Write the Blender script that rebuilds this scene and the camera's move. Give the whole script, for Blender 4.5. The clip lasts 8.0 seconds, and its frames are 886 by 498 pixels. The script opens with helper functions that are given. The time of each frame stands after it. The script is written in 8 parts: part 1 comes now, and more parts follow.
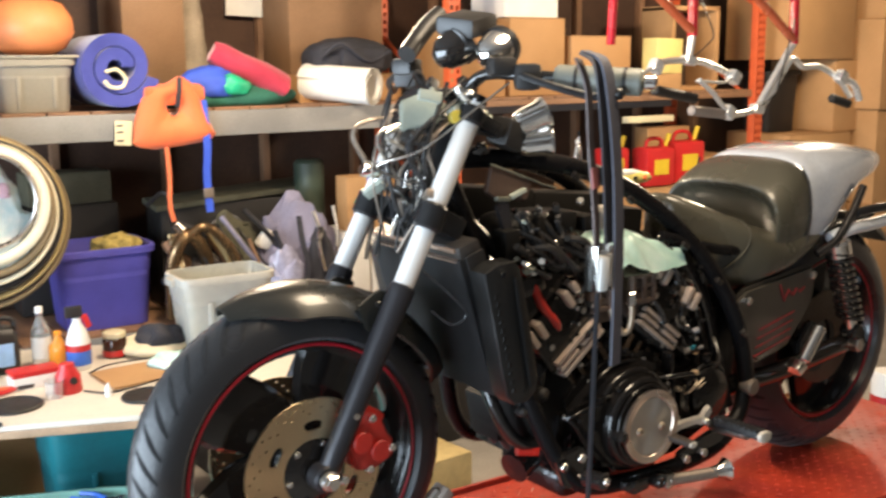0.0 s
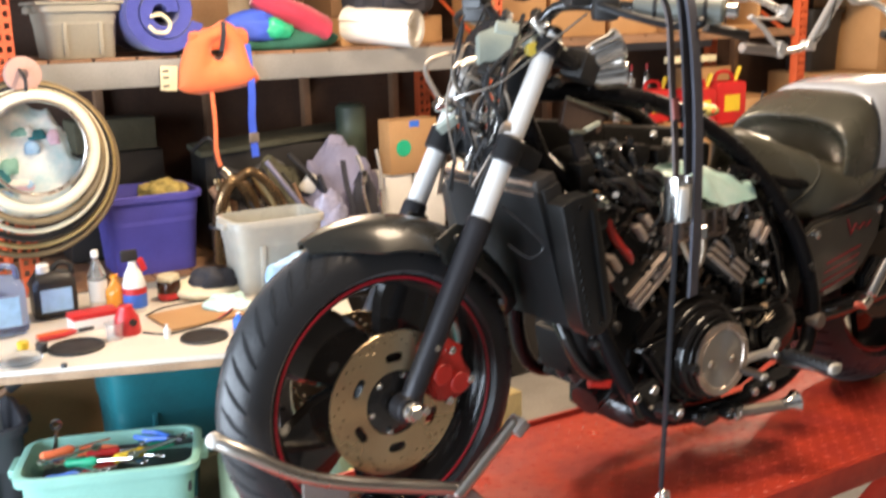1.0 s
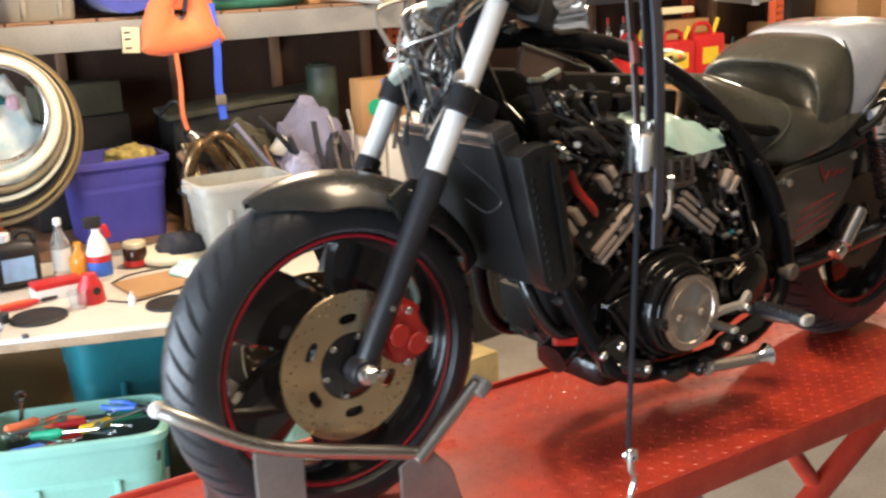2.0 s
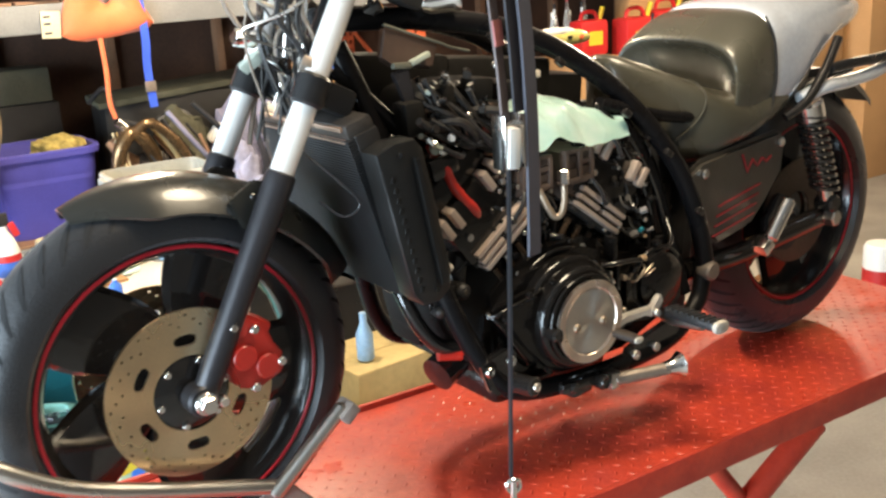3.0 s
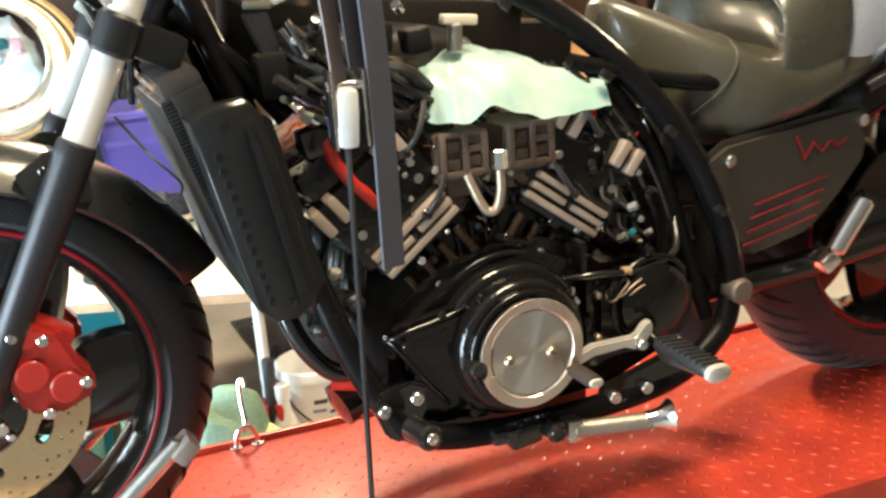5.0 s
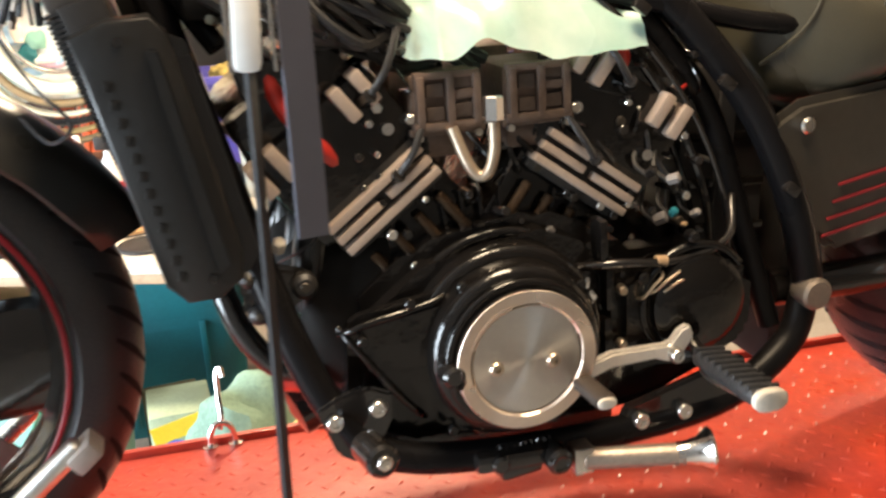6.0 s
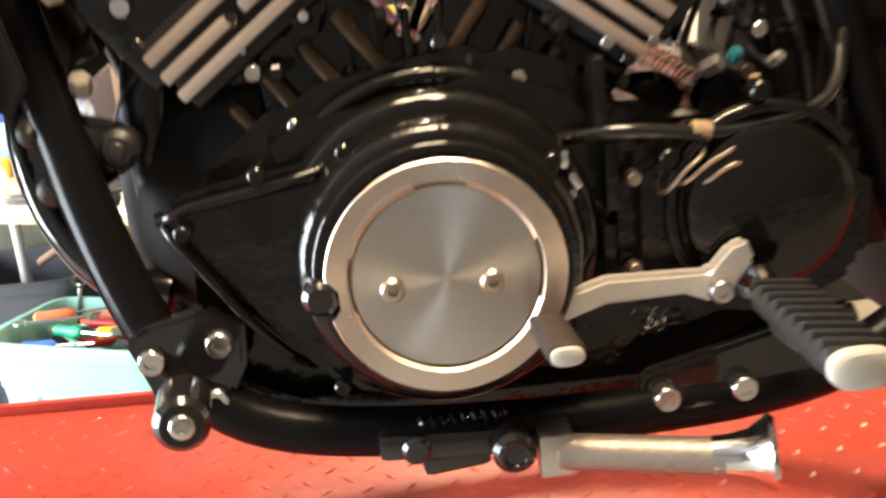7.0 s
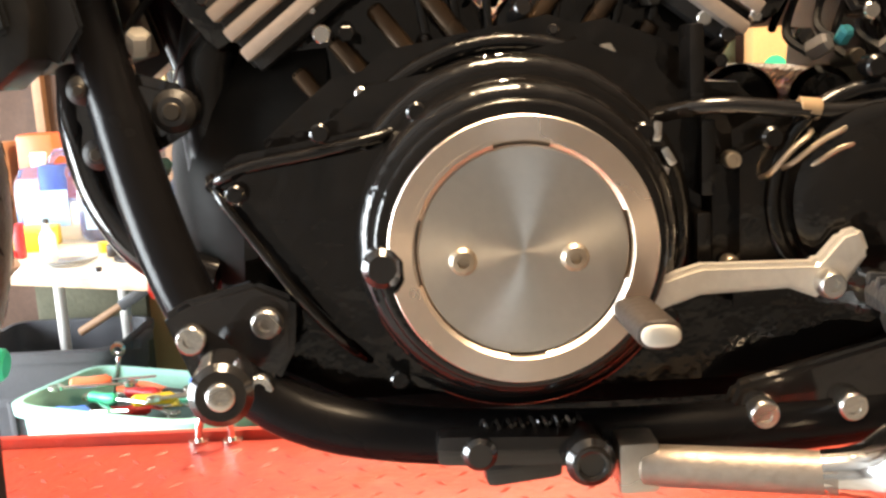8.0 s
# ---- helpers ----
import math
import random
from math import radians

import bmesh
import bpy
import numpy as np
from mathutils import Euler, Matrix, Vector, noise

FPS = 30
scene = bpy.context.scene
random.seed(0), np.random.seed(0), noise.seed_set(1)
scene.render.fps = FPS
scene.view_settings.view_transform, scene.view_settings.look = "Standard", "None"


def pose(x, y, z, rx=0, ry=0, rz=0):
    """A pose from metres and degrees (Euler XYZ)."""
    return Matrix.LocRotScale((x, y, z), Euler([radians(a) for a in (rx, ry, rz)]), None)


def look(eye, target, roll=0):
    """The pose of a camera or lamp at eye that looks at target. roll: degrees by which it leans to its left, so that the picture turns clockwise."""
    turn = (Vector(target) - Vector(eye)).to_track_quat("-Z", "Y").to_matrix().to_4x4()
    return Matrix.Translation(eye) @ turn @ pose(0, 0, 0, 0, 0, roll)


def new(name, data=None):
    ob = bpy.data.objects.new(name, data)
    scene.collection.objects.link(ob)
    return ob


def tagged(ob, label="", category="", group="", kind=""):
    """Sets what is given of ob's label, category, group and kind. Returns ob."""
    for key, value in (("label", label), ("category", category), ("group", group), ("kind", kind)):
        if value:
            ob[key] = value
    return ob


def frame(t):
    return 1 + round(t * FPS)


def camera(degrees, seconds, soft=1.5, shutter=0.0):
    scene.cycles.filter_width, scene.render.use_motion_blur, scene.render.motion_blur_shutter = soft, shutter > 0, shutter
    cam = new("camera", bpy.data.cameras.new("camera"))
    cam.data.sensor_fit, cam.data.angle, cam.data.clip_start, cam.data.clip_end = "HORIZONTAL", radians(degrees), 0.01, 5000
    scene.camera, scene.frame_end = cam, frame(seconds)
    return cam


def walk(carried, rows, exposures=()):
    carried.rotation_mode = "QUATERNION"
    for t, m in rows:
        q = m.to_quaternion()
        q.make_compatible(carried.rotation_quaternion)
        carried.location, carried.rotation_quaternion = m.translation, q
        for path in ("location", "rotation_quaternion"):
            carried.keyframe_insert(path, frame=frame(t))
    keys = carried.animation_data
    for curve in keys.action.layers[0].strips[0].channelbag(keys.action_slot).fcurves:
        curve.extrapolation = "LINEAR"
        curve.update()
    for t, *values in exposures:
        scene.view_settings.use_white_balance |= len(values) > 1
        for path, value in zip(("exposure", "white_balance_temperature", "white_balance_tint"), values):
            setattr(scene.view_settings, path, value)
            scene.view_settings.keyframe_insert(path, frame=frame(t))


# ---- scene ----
# camera
cam = camera(47.0, 8.0, soft=2.5, shutter=0.6)
PATH = [
    (0, (-0.764, -1.718, 1.889), (0.298, -0.062, 1.528), -0.6),
    (0.5, (-0.808, -1.725, 1.886), (0.196, -0.041, 1.49), -0.4),
    (1, (-0.856, -1.678, 1.865), (0.151, -0.013, 1.406), -1.4),
    (1.2, (-0.864, -1.668, 1.857), (0.122, -0.001, 1.358), -2.1),
    (2.3, (-0.668, -1.64, 1.829), (0.354, -0.006, 1.296), -2.6),
    (2.5, (-0.587, -1.636, 1.829), (0.425, 0.004, 1.296), -2.6),
    (3, (-0.456, -1.586, 1.809), (0.565, 0.037, 1.24), -3.3),
    (3.5, (-0.318, -1.476, 1.786), (0.646, 0.186, 1.231), -4.5),
    (4, (-0.179, -1.427, 1.769), (0.737, 0.26, 1.206), -5.3),
    (4.5, (0.02, -1.422, 1.728), (0.812, 0.315, 1.133), -4.9),
    (4.7, (0.093, -1.437, 1.728), (0.821, 0.322, 1.114), -4.4),
    (5.8, (0.369, -1.25, 1.578), (0.815, 0.617, 1.014), -3.9),
    (6, (0.422, -1.194, 1.581), (0.84, 0.663, 0.97), -3.6),
    (6.5, (0.599, -1.043, 1.453), (0.788, 0.851, 0.84), -5.3),
    (7, (0.735, -0.849, 1.337), (0.722, 1.06, 0.74), -5.2),
    (7.5, (0.721, -0.792, 1.245), (0.658, 1.155, 0.794), -3.1),
    (8, (0.707, -0.806, 1.233), (0.629, 1.158, 0.861), -3.1),
]
EXPOSURES = [(0.0, 0.71, 6350, 9), (1.0, 0.77, 6450, 13), (2.5, 0.74, 6350, 9), (3.0, 1.18, 6250, 5), (3.5, 1.70, 6250, 1), (4.0, 1.74, 6250, 1), (4.5, 1.68, 6250, 0), (6.0, 1.52, 6750, 10), (6.5, 1.73, 6750, 9), (7.0, 1.76, 7050, 11), (7.5, 1.83, 7200, 12), (8.0, 2.05, 7300, 12)]
walk(cam, [(t, look(eye, target, roll)) for t, eye, target, roll in PATH], EXPOSURES)

# ---- light ----
world = bpy.data.worlds.new("world")
scene.world = world
world.use_nodes = True
wn, wl = world.node_tree.nodes, world.node_tree.links
sky = wn.new("ShaderNodeTexSky")
sky.sky_type = "NISHITA"
sky.sun_disc = False
sky.sun_elevation, sky.sun_rotation = radians(40), radians(200)
wn["Background"].inputs["Strength"].default_value = 0.12
wl.new(sky.outputs[0], wn["Background"].inputs["Color"])


def lamp_area(name, m, sx, sy, watts, colour):
    d = bpy.data.lights.new(name, "AREA")
    d.shape, d.size, d.size_y, d.energy, d.color = "RECTANGLE", sx, sy, watts, colour
    ob = new(name, d)
    ob.matrix_world = m
    return ob


# daylight through the open garage door, warm bulbs under the ceiling
lamp_area("door_daylight", look((-3.25, 0.3, 1.1), (0.4, 0.2, 1.1)), 4.8, 2.1, 285, (0.74, 0.87, 1.0))


def lamp_bulb(name, p, watts, r=0.05):
    d = bpy.data.lights.new(name, "POINT")
    d.energy, d.color, d.shadow_soft_size = watts, (1.0, 0.79, 0.55), r
    ob = new(name, d)
    ob.location = p
    return ob


BULBS = [(0.75, -0.42, 2.66), (0.75, 2.0, 2.66), (4.0, 1.7, 2.66)]
for p, w, r in zip(BULBS, (62, 112, 116), (0.28, 0.12, 0.12)):
    lamp_bulb("bulb_light", p, w, r)


# ---- materials ----
def mat(name, col, rough=0.5, metal=0.0, var=0.25, scale=14.0, bump=0.05, bscale=90.0, coat=0.0, col2=None, rvar=0.12, sheen=0.0):
    """A surface with two scales of colour change, uneven gloss and fine relief."""
    m = bpy.data.materials.new(name)
    m.use_nodes = True
    n, l = m.node_tree.nodes, m.node_tree.links
    b = n["Principled BSDF"]
    co = n.new("ShaderNodeTexCoord")
    big, fine = n.new("ShaderNodeTexNoise"), n.new("ShaderNodeTexNoise")
    big.inputs["Scale"].default_value, big.inputs["Detail"].default_value = scale * 0.35, 4
    fine.inputs["Scale"].default_value, fine.inputs["Detail"].default_value = bscale, 6
    for q in (big, fine):
        l.new(co.outputs["Object"], q.inputs["Vector"])
    mix = n.new("ShaderNodeMix")
    mix.data_type = "RGBA"
    c2 = col2 or tuple(c * (1 - var) for c in col)
    mix.inputs[6].default_value = (*col, 1)
    mix.inputs[7].default_value = (*c2, 1)
    ramp = n.new("ShaderNodeMapRange")
    ramp.inputs[1].default_value, ramp.inputs[2].default_value = 0.35, 0.68
    add = n.new("ShaderNodeMath")
    add.operation = "MULTIPLY_ADD"
    add.inputs[1].default_value = 0.35
    l.new(fine.outputs["Fac"], add.inputs[0])
    l.new(big.outputs["Fac"], add.inputs[2])
    sub = n.new("ShaderNodeMath")
    sub.operation = "SUBTRACT"
    sub.inputs[1].default_value = 0.17
    l.new(add.outputs[0], sub.inputs[0])
    l.new(sub.outputs[0], ramp.inputs[0])
    l.new(ramp.outputs[0], mix.inputs[0])
    l.new(mix.outputs[2], b.inputs["Base Color"])
    rr = n.new("ShaderNodeMapRange")
    rr.inputs[1].default_value, rr.inputs[2].default_value = 0.3, 0.7
    rr.inputs[3].default_value, rr.inputs[4].default_value = max(0.02, rough - rvar), min(1, rough + rvar)
    l.new(big.outputs["Fac"], rr.inputs[0])
    l.new(rr.outputs[0], b.inputs["Roughness"])
    b.inputs["Metallic"].default_value = metal
    b.inputs["Coat Weight"].default_value = coat
    b.inputs["Sheen Weight"].default_value = sheen
    if bump:
        bp = n.new("ShaderNodeBump")
        bp.inputs["Strength"].default_value, bp.inputs["Distance"].default_value = bump, 0.004
        l.new(fine.outputs["Fac"], bp.inputs["Height"])
        l.new(bp.outputs[0], b.inputs["Normal"])
    return m


RUBBER = mat("tyre_rubber", (0.021, 0.021, 0.023), 0.34, var=0.4, bump=0.25, bscale=240, sheen=0.10)
BLACK_GLOSS = mat("black_enamel", (0.014, 0.012, 0.011), 0.13, coat=0.6, bump=0.14, bscale=70, rvar=0.07)
FRAME_BLACK = mat("black_frame_paint", (0.007, 0.0065, 0.007), 0.30, bump=0.10, bscale=60)
FRAME_BLACK.node_tree.nodes["Principled BSDF"].inputs["Specular IOR Level"].default_value = 0.14
BLACK_SATIN = mat("satin_black_paint", (0.012, 0.012, 0.013), 0.33, bump=0.08)
FENDER_BLACK = mat("glossy_fender_black", (0.024, 0.023, 0.019), 0.33, coat=0.3, bump=0.05)
BLACK_MATT = mat("matt_black_plastic", (0.017, 0.015, 0.014), 0.52, bump=0.12, bscale=300)
BLACK_DULL = mat("dull_black_plastic", (0.010, 0.009, 0.008), 0.6, bump=0.15)
BLACK_DULL.node_tree.nodes["Principled BSDF"].inputs["Specular IOR Level"].default_value = 0.12
GREY_SLIDER = mat("dark_grey_anodised", (0.040, 0.038, 0.042), 0.36, metal=0.45, bump=0.05)
CHROME = mat("chrome", (0.90, 0.88, 0.85), 0.15, metal=1.0, var=0.08, bump=0.02, rvar=0.04)
FORK_CHROME = mat("hard_chrome", (0.97, 0.95, 0.92), 0.09, metal=0.34, coat=0.6, var=0.05, bump=0.05, bscale=60, rvar=0.06)
ALLOY = mat("brushed_aluminium", (0.74, 0.71, 0.66), 0.3, metal=1.0, var=0.15, bump=0.08, bscale=200)
CAST_ALLOY = mat("cast_alloy", (0.40, 0.33, 0.27), 0.45, metal=0.75, var=0.4, bump=0.2, bscale=160)
FIN_ALLOY = mat("polished_fin_edge", (0.62, 0.50, 0.42), 0.42, metal=0.55, var=0.2, bump=0.1, bscale=200)
RED_CALIPER = mat("red_caliper_paint", (0.55, 0.026, 0.016), 0.35, coat=0.3, bump=0.08)
RED_LINE = mat("red_pinstripe", (0.38, 0.010, 0.022), 0.4)
RED_FAINT = mat("faded_red_stripe", (0.20, 0.008, 0.014), 0.45)
RED_LIFT = mat("red_lift_enamel", (0.60, 0.062, 0.030), 0.40, var=0.4, scale=26, bump=0.3, bscale=70, col2=(0.42, 0.036, 0.022), rvar=0.16)
LEATHER = mat("black_vinyl", (0.062, 0.058, 0.042), 0.29, bump=0.16, bscale=420, coat=0.45)
STEEL_GREY = mat("grey_painted_steel", (0.36, 0.31, 0.28), 0.5, metal=0.3, var=0.3, bump=0.1)
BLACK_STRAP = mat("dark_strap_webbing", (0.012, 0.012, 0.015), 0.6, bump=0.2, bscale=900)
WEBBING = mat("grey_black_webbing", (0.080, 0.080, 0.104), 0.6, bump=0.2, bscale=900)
CONCRETE = mat("concrete", (0.36, 0.33, 0.29), 0.8, var=0.35, scale=5, bump=0.3, bscale=70)
WALL_WOOD = mat("dark_boards", (0.075, 0.036, 0.02), 0.75, var=0.5, scale=6, bump=0.3, bscale=50)
STUD_WOOD = mat("stud_timber", (0.28, 0.15, 0.08), 0.7, var=0.35, scale=9, bump=0.25, bscale=70)
DULL_WALL = mat("dull_wall_paint", (0.09, 0.08, 0.07), 0.75, var=0.3, scale=3, bump=0.05)
CEILING_GREY = mat("grey_plasterboard", (0.17, 0.16, 0.15), 0.85, var=0.2, scale=3, bump=0.05)
DRYWALL = mat("plasterboard", (0.55, 0.44, 0.33), 0.85, var=0.15, scale=3, bump=0.06)
ROOF_WOOD = mat("dark_roof_timber", (0.11, 0.075, 0.05), 0.8, var=0.4, scale=4, bump=0.2, bscale=40)
GREY_BEAM = mat("weathered_beam", (0.26, 0.25, 0.235), 0.6, var=0.3, scale=7, bump=0.2)
ORANGE_STEEL = mat("orange_rack_enamel", (0.62, 0.11, 0.035), 0.5, var=0.25, bump=0.08)
WHITE_TOP = mat("worn_white_laminate", (0.68, 0.62, 0.53), 0.42, var=0.2, scale=5, bump=0.06)
PURPLE = mat("purple_plastic", (0.10, 0.09, 0.42), 0.42, var=0.2, bump=0.06)
TEAL = mat("teal_plastic", (0.015, 0.16, 0.19), 0.45, var=0.25, bump=0.06)
MINT = mat("mint_plastic", (0.25, 0.50, 0.42), 0.42, var=0.15, bump=0.06)
OLD_CARD = mat("aged_brown_cardboard", (0.21, 0.115, 0.055), 0.8, var=0.3, scale=6, bump=0.12)
CARD = mat("cardboard", (0.45, 0.25, 0.105), 0.8, var=0.2, scale=6, bump=0.12)


# ---- mesh helpers ----
def ring(bm, pts):
    return [bm.verts.new(p) for p in pts]


def skin(bm, rings, closed=True, cap=True, loop=False):
    """Quads between rings of the same count; caps on both ends unless the rings close on themselves."""
    vs = [ring(bm, r) for r in rings]
    n = len(vs[0])
    pairs = list(zip(vs, vs[1:])) + ([(vs[-1], vs[0])] if loop else [])
    for a, b in pairs:
        for i in range(n if closed else n - 1):
            j = (i + 1) % n
            bm.faces.new((a[i], a[j], b[j], b[i]))
    if cap and not loop and closed:
        bm.faces.new(list(reversed(vs[0])))
        bm.faces.new(vs[-1])
    return bm


def box(bm, c, s, rot=(0, 0, 0), bev=0.004):
    t = bmesh.new()
    bmesh.ops.create_cube(t, size=1)
    bmesh.ops.scale(t, vec=s, verts=t.verts)
    if bev:
        bmesh.ops.bevel(t, geom=t.edges[:], offset=min(bev, min(s) * 0.45), segments=2, affect="EDGES", profile=0.6)
    bmesh.ops.transform(t, matrix=pose(*c, *rot), verts=t.verts)
    return join(bm, t)


def join(bm, t):
    m = bpy.data.meshes.new("t")
    t.to_mesh(m)
    t.free()
    bm.from_mesh(m)
    bpy.data.meshes.remove(m)
    return bm


def basis(d):
    d = Vector(d).normalized()
    u = d.cross(Vector((0, 0, 1)) if abs(d.z) < 0.95 else Vector((1, 0, 0))).normalized()
    return d, u, d.cross(u)


def lathe(bm, prof, o, axis, n=40, loop=False):
    """Turn (radius, along) about the axis through o."""
    d, u, w = basis(axis)
    o = Vector(o)
    return skin(bm, [[o + d * h + (u * math.cos(a) + w * math.sin(a)) * r for a in (2 * math.pi * i / n for i in range(n))] for r, h in prof], loop=loop)


def rod(bm, a, b, r, r2=None, n=16, bev=0.0):
    a, b = Vector(a), Vector(b)
    r2, h = r if r2 is None else r2, (b - a).length
    e = min(bev, h / 3, r / 2, r2 / 2)
    prof = [(r - e, 0), (r, e), (r2, h - e), (r2 - e, h)] if e else [(r, 0), (r2, h)]
    return lathe(bm, prof, a, b - a, n)


def smooth_path(pts, k=6):
    p = [Vector(q) for q in pts]
    p = [2 * p[0] - p[1], *p, 2 * p[-1] - p[-2]]
    out = []
    for i in range(1, len(p) - 2):
        a, b, c, d = p[i - 1:i + 3]
        for s in range(k):
            t = s / k
            out.append(0.5 * (2 * b + (c - a) * t + (2 * a - 5 * b + 4 * c - d) * t * t + (3 * b - a - 3 * c + d) * t ** 3))
    return out + [p[-2]]


def tube(bm, pts, r, n=10, k=6, loop=False):
    q = smooth_path(pts, k) if len(pts) > 2 else [Vector(p) for p in pts]
    u = None
    rings = []
    for i, p in enumerate(q):
        d = (q[min(i + 1, len(q) - 1)] - q[max(i - 1, 0)]).normalized()
        u = basis(d)[1] if u is None else (u - d * u.dot(d)).normalized()
        w = d.cross(u)
        rr = r(i / (len(q) - 1)) if callable(r) else r
        rings.append([p + (u * math.cos(a) + w * math.sin(a)) * rr for a in (2 * math.pi * j / n for j in range(n))])
    return skin(bm, rings)


def band(bm, pts, wide, width, thick, k=6):
    """A flat strap along pts, its width along the direction wide."""
    q = smooth_path(pts, k) if len(pts) > 2 else [Vector(p) for p in pts]
    rings = []
    for i, p in enumerate(q):
        d = (q[min(i + 1, len(q) - 1)] - q[max(i - 1, 0)]).normalized()
        w = (Vector(wide) - d * d.dot(Vector(wide))).normalized()
        m = d.cross(w)
        rings.append([p + w * sx * width / 2 + m * sy * thick / 2 for sx, sy in ((-1, -1), (1, -1), (1, 1), (-1, 1))])
    return skin(bm, rings)


def plate(bm, outline, o, ux, uy, thick, bev=0.003):
    """An outline in the plane of ux and uy from o, thickened along their cross product."""
    t = bmesh.new()
    o, ux, uy = Vector(o), Vector(ux).normalized(), Vector(uy).normalized()
    f = t.faces.new([t.verts.new(o + ux * a + uy * b) for a, b in outline])
    nrm = ux.cross(uy)
    e = bmesh.ops.extrude_face_region(t, geom=[f])
    bmesh.ops.translate(t, vec=nrm * thick, verts=[v for v in e["geom"] if isinstance(v, bmesh.types.BMVert)])
    bmesh.ops.recalc_face_normals(t, faces=t.faces[:])
    if bev:
        bmesh.ops.bevel(t, geom=[x for x in t.edges if x.calc_face_angle(0) > 0.5], offset=bev, segments=2, affect="EDGES")
    return join(bm, t)


def ball(bm, c, s, seg=20, rings=12, rot=(0, 0, 0)):
    t = bmesh.new()
    bmesh.ops.create_uvsphere(t, u_segments=seg, v_segments=rings, radius=1)
    bmesh.ops.scale(t, vec=s if hasattr(s, "__len__") else (s, s, s), verts=t.verts)
    bmesh.ops.transform(t, matrix=pose(*c, *rot), verts=t.verts)
    return join(bm, t)


def oval(w, h, n=24, p=2.6):
    """A rounded outline of half sizes w and h."""
    out = []
    for i in range(n):
        a = 2 * math.pi * i / n
        c, s = math.cos(a), math.sin(a)
        out.append((w * math.copysign(abs(c) ** (2 / p), c), h * math.copysign(abs(s) ** (2 / p), s)))
    return out


def crumple(bm, amount, scale, seed=0):
    for v in bm.verts:
        q = v.co * scale + Vector((seed * 3.1, seed * 1.7, 0))
        v.co += Vector((noise.noise(q), noise.noise(q + Vector((7, 0, 0))), noise.noise(q + Vector((0, 9, 0))))) * amount
    return bm


def finish(name, bm, material, base=None):
    bmesh.ops.recalc_face_normals(bm, faces=bm.faces[:])
    if base is not None:
        bmesh.ops.translate(bm, vec=-Vector(base), verts=bm.verts)
    me = bpy.data.meshes.new(name)
    bm.to_mesh(me)
    bm.free()
    me.materials.append(material)
    me.polygons.foreach_set("use_smooth", [True] * len(me.polygons))
    me.set_sharp_from_angle(angle=radians(38))
    ob = new(name, me)
    if base is not None:
        ob.location = base
    return ob


def part(name, bm, material, parent, label=""):
    """One mesh under a thing or under a part, in the thing's own frame."""
    ob = finish(name, bm, material)
    ob.parent = parent
    if parent.data is None:
        ob.matrix_parent_inverse = Matrix.Translation(-Vector(parent["base"]))
    elif "base" in parent:
        ob.matrix_parent_inverse = Matrix.Translation(-Vector(parent["base"]))
    return tagged(ob, label) if label else ob


def thing(name, base, label, category, group="", kind="", turn=0.0):
    """An Empty at a thing's base. Its parts are written in place, before the turn about the world's upright axis."""
    ob = new(name)
    ob["base"] = tuple(base)
    ob.empty_display_size = 0.05
    ob.matrix_basis = pose(0, 0, 0, 0, 0, turn) @ Matrix.Translation(base)
    return tagged(ob, label, category, group, kind)


def solid(name, bm, material, base, label, category, group="", kind=""):
    """A thing that is one mesh, with its origin at its base."""
    ob = finish(name, bm, material, base)
    ob["base"] = (0.0, 0.0, 0.0)
    ob["base"] = tuple(base)
    return tagged(ob, label, category, group, kind)


def N():
    return bmesh.new()


# ---- the garage ----
def wall_mesh(name, c, s, material, label):
    return tagged(finish(name, box(N(), c, s, bev=0), material), label, "wall", kind="structure")


tagged(finish("floor", box(N(), (2.2, 0.2, -0.05), (11.0, 8.0, 0.1), bev=0), CONCRETE), "worn grey concrete garage floor", "floor", kind="structure")
tagged(finish("ceiling", box(N(), (2.2, 0.2, 2.95), (11.0, 8.0, 0.1), bev=0), CEILING_GREY), "bare grey plasterboard garage ceiling", "ceiling", kind="structure")
wall_mesh("wall_north", (2.2, 4.15, 1.45), (11.0, 0.1, 2.9), WALL_WOOD, "dark brown board wall behind the storage rack")
wall_mesh("wall_south", (2.2, -3.75, 1.45), (11.0, 0.1, 2.9), DULL_WALL, "dark grey-brown garage wall")
wall_mesh("wall_west_side", (-3.35, 3.45, 1.45), (0.1, 1.3, 2.9), ROOF_WOOD, "dark timber wall beside the garage door")
wall_mesh("wall_west_end", (-3.35, -2.95, 1.45), (0.1, 1.5, 2.9), ROOF_WOOD, "dark timber wall beside the garage door")
wall_mesh("wall_west_lintel", (-3.35, 0.3, 2.6), (0.1, 5.0, 0.6), ROOF_WOOD, "dark timber wall over the double garage door")
tagged(finish("driveway", box(N(), (2.2, 0.2, -0.16), (60.0, 60.0, 0.1), bev=0), CONCRETE), "pale concrete driveway outside the garage door", "driveway", kind="structure")
wall_mesh("wall_east", (7.65, 0.2, 1.45), (0.1, 7.8, 2.9), DRYWALL, "plain plasterboard garage wall")

# ---- the lift table ----
LIFT_Z = 0.80


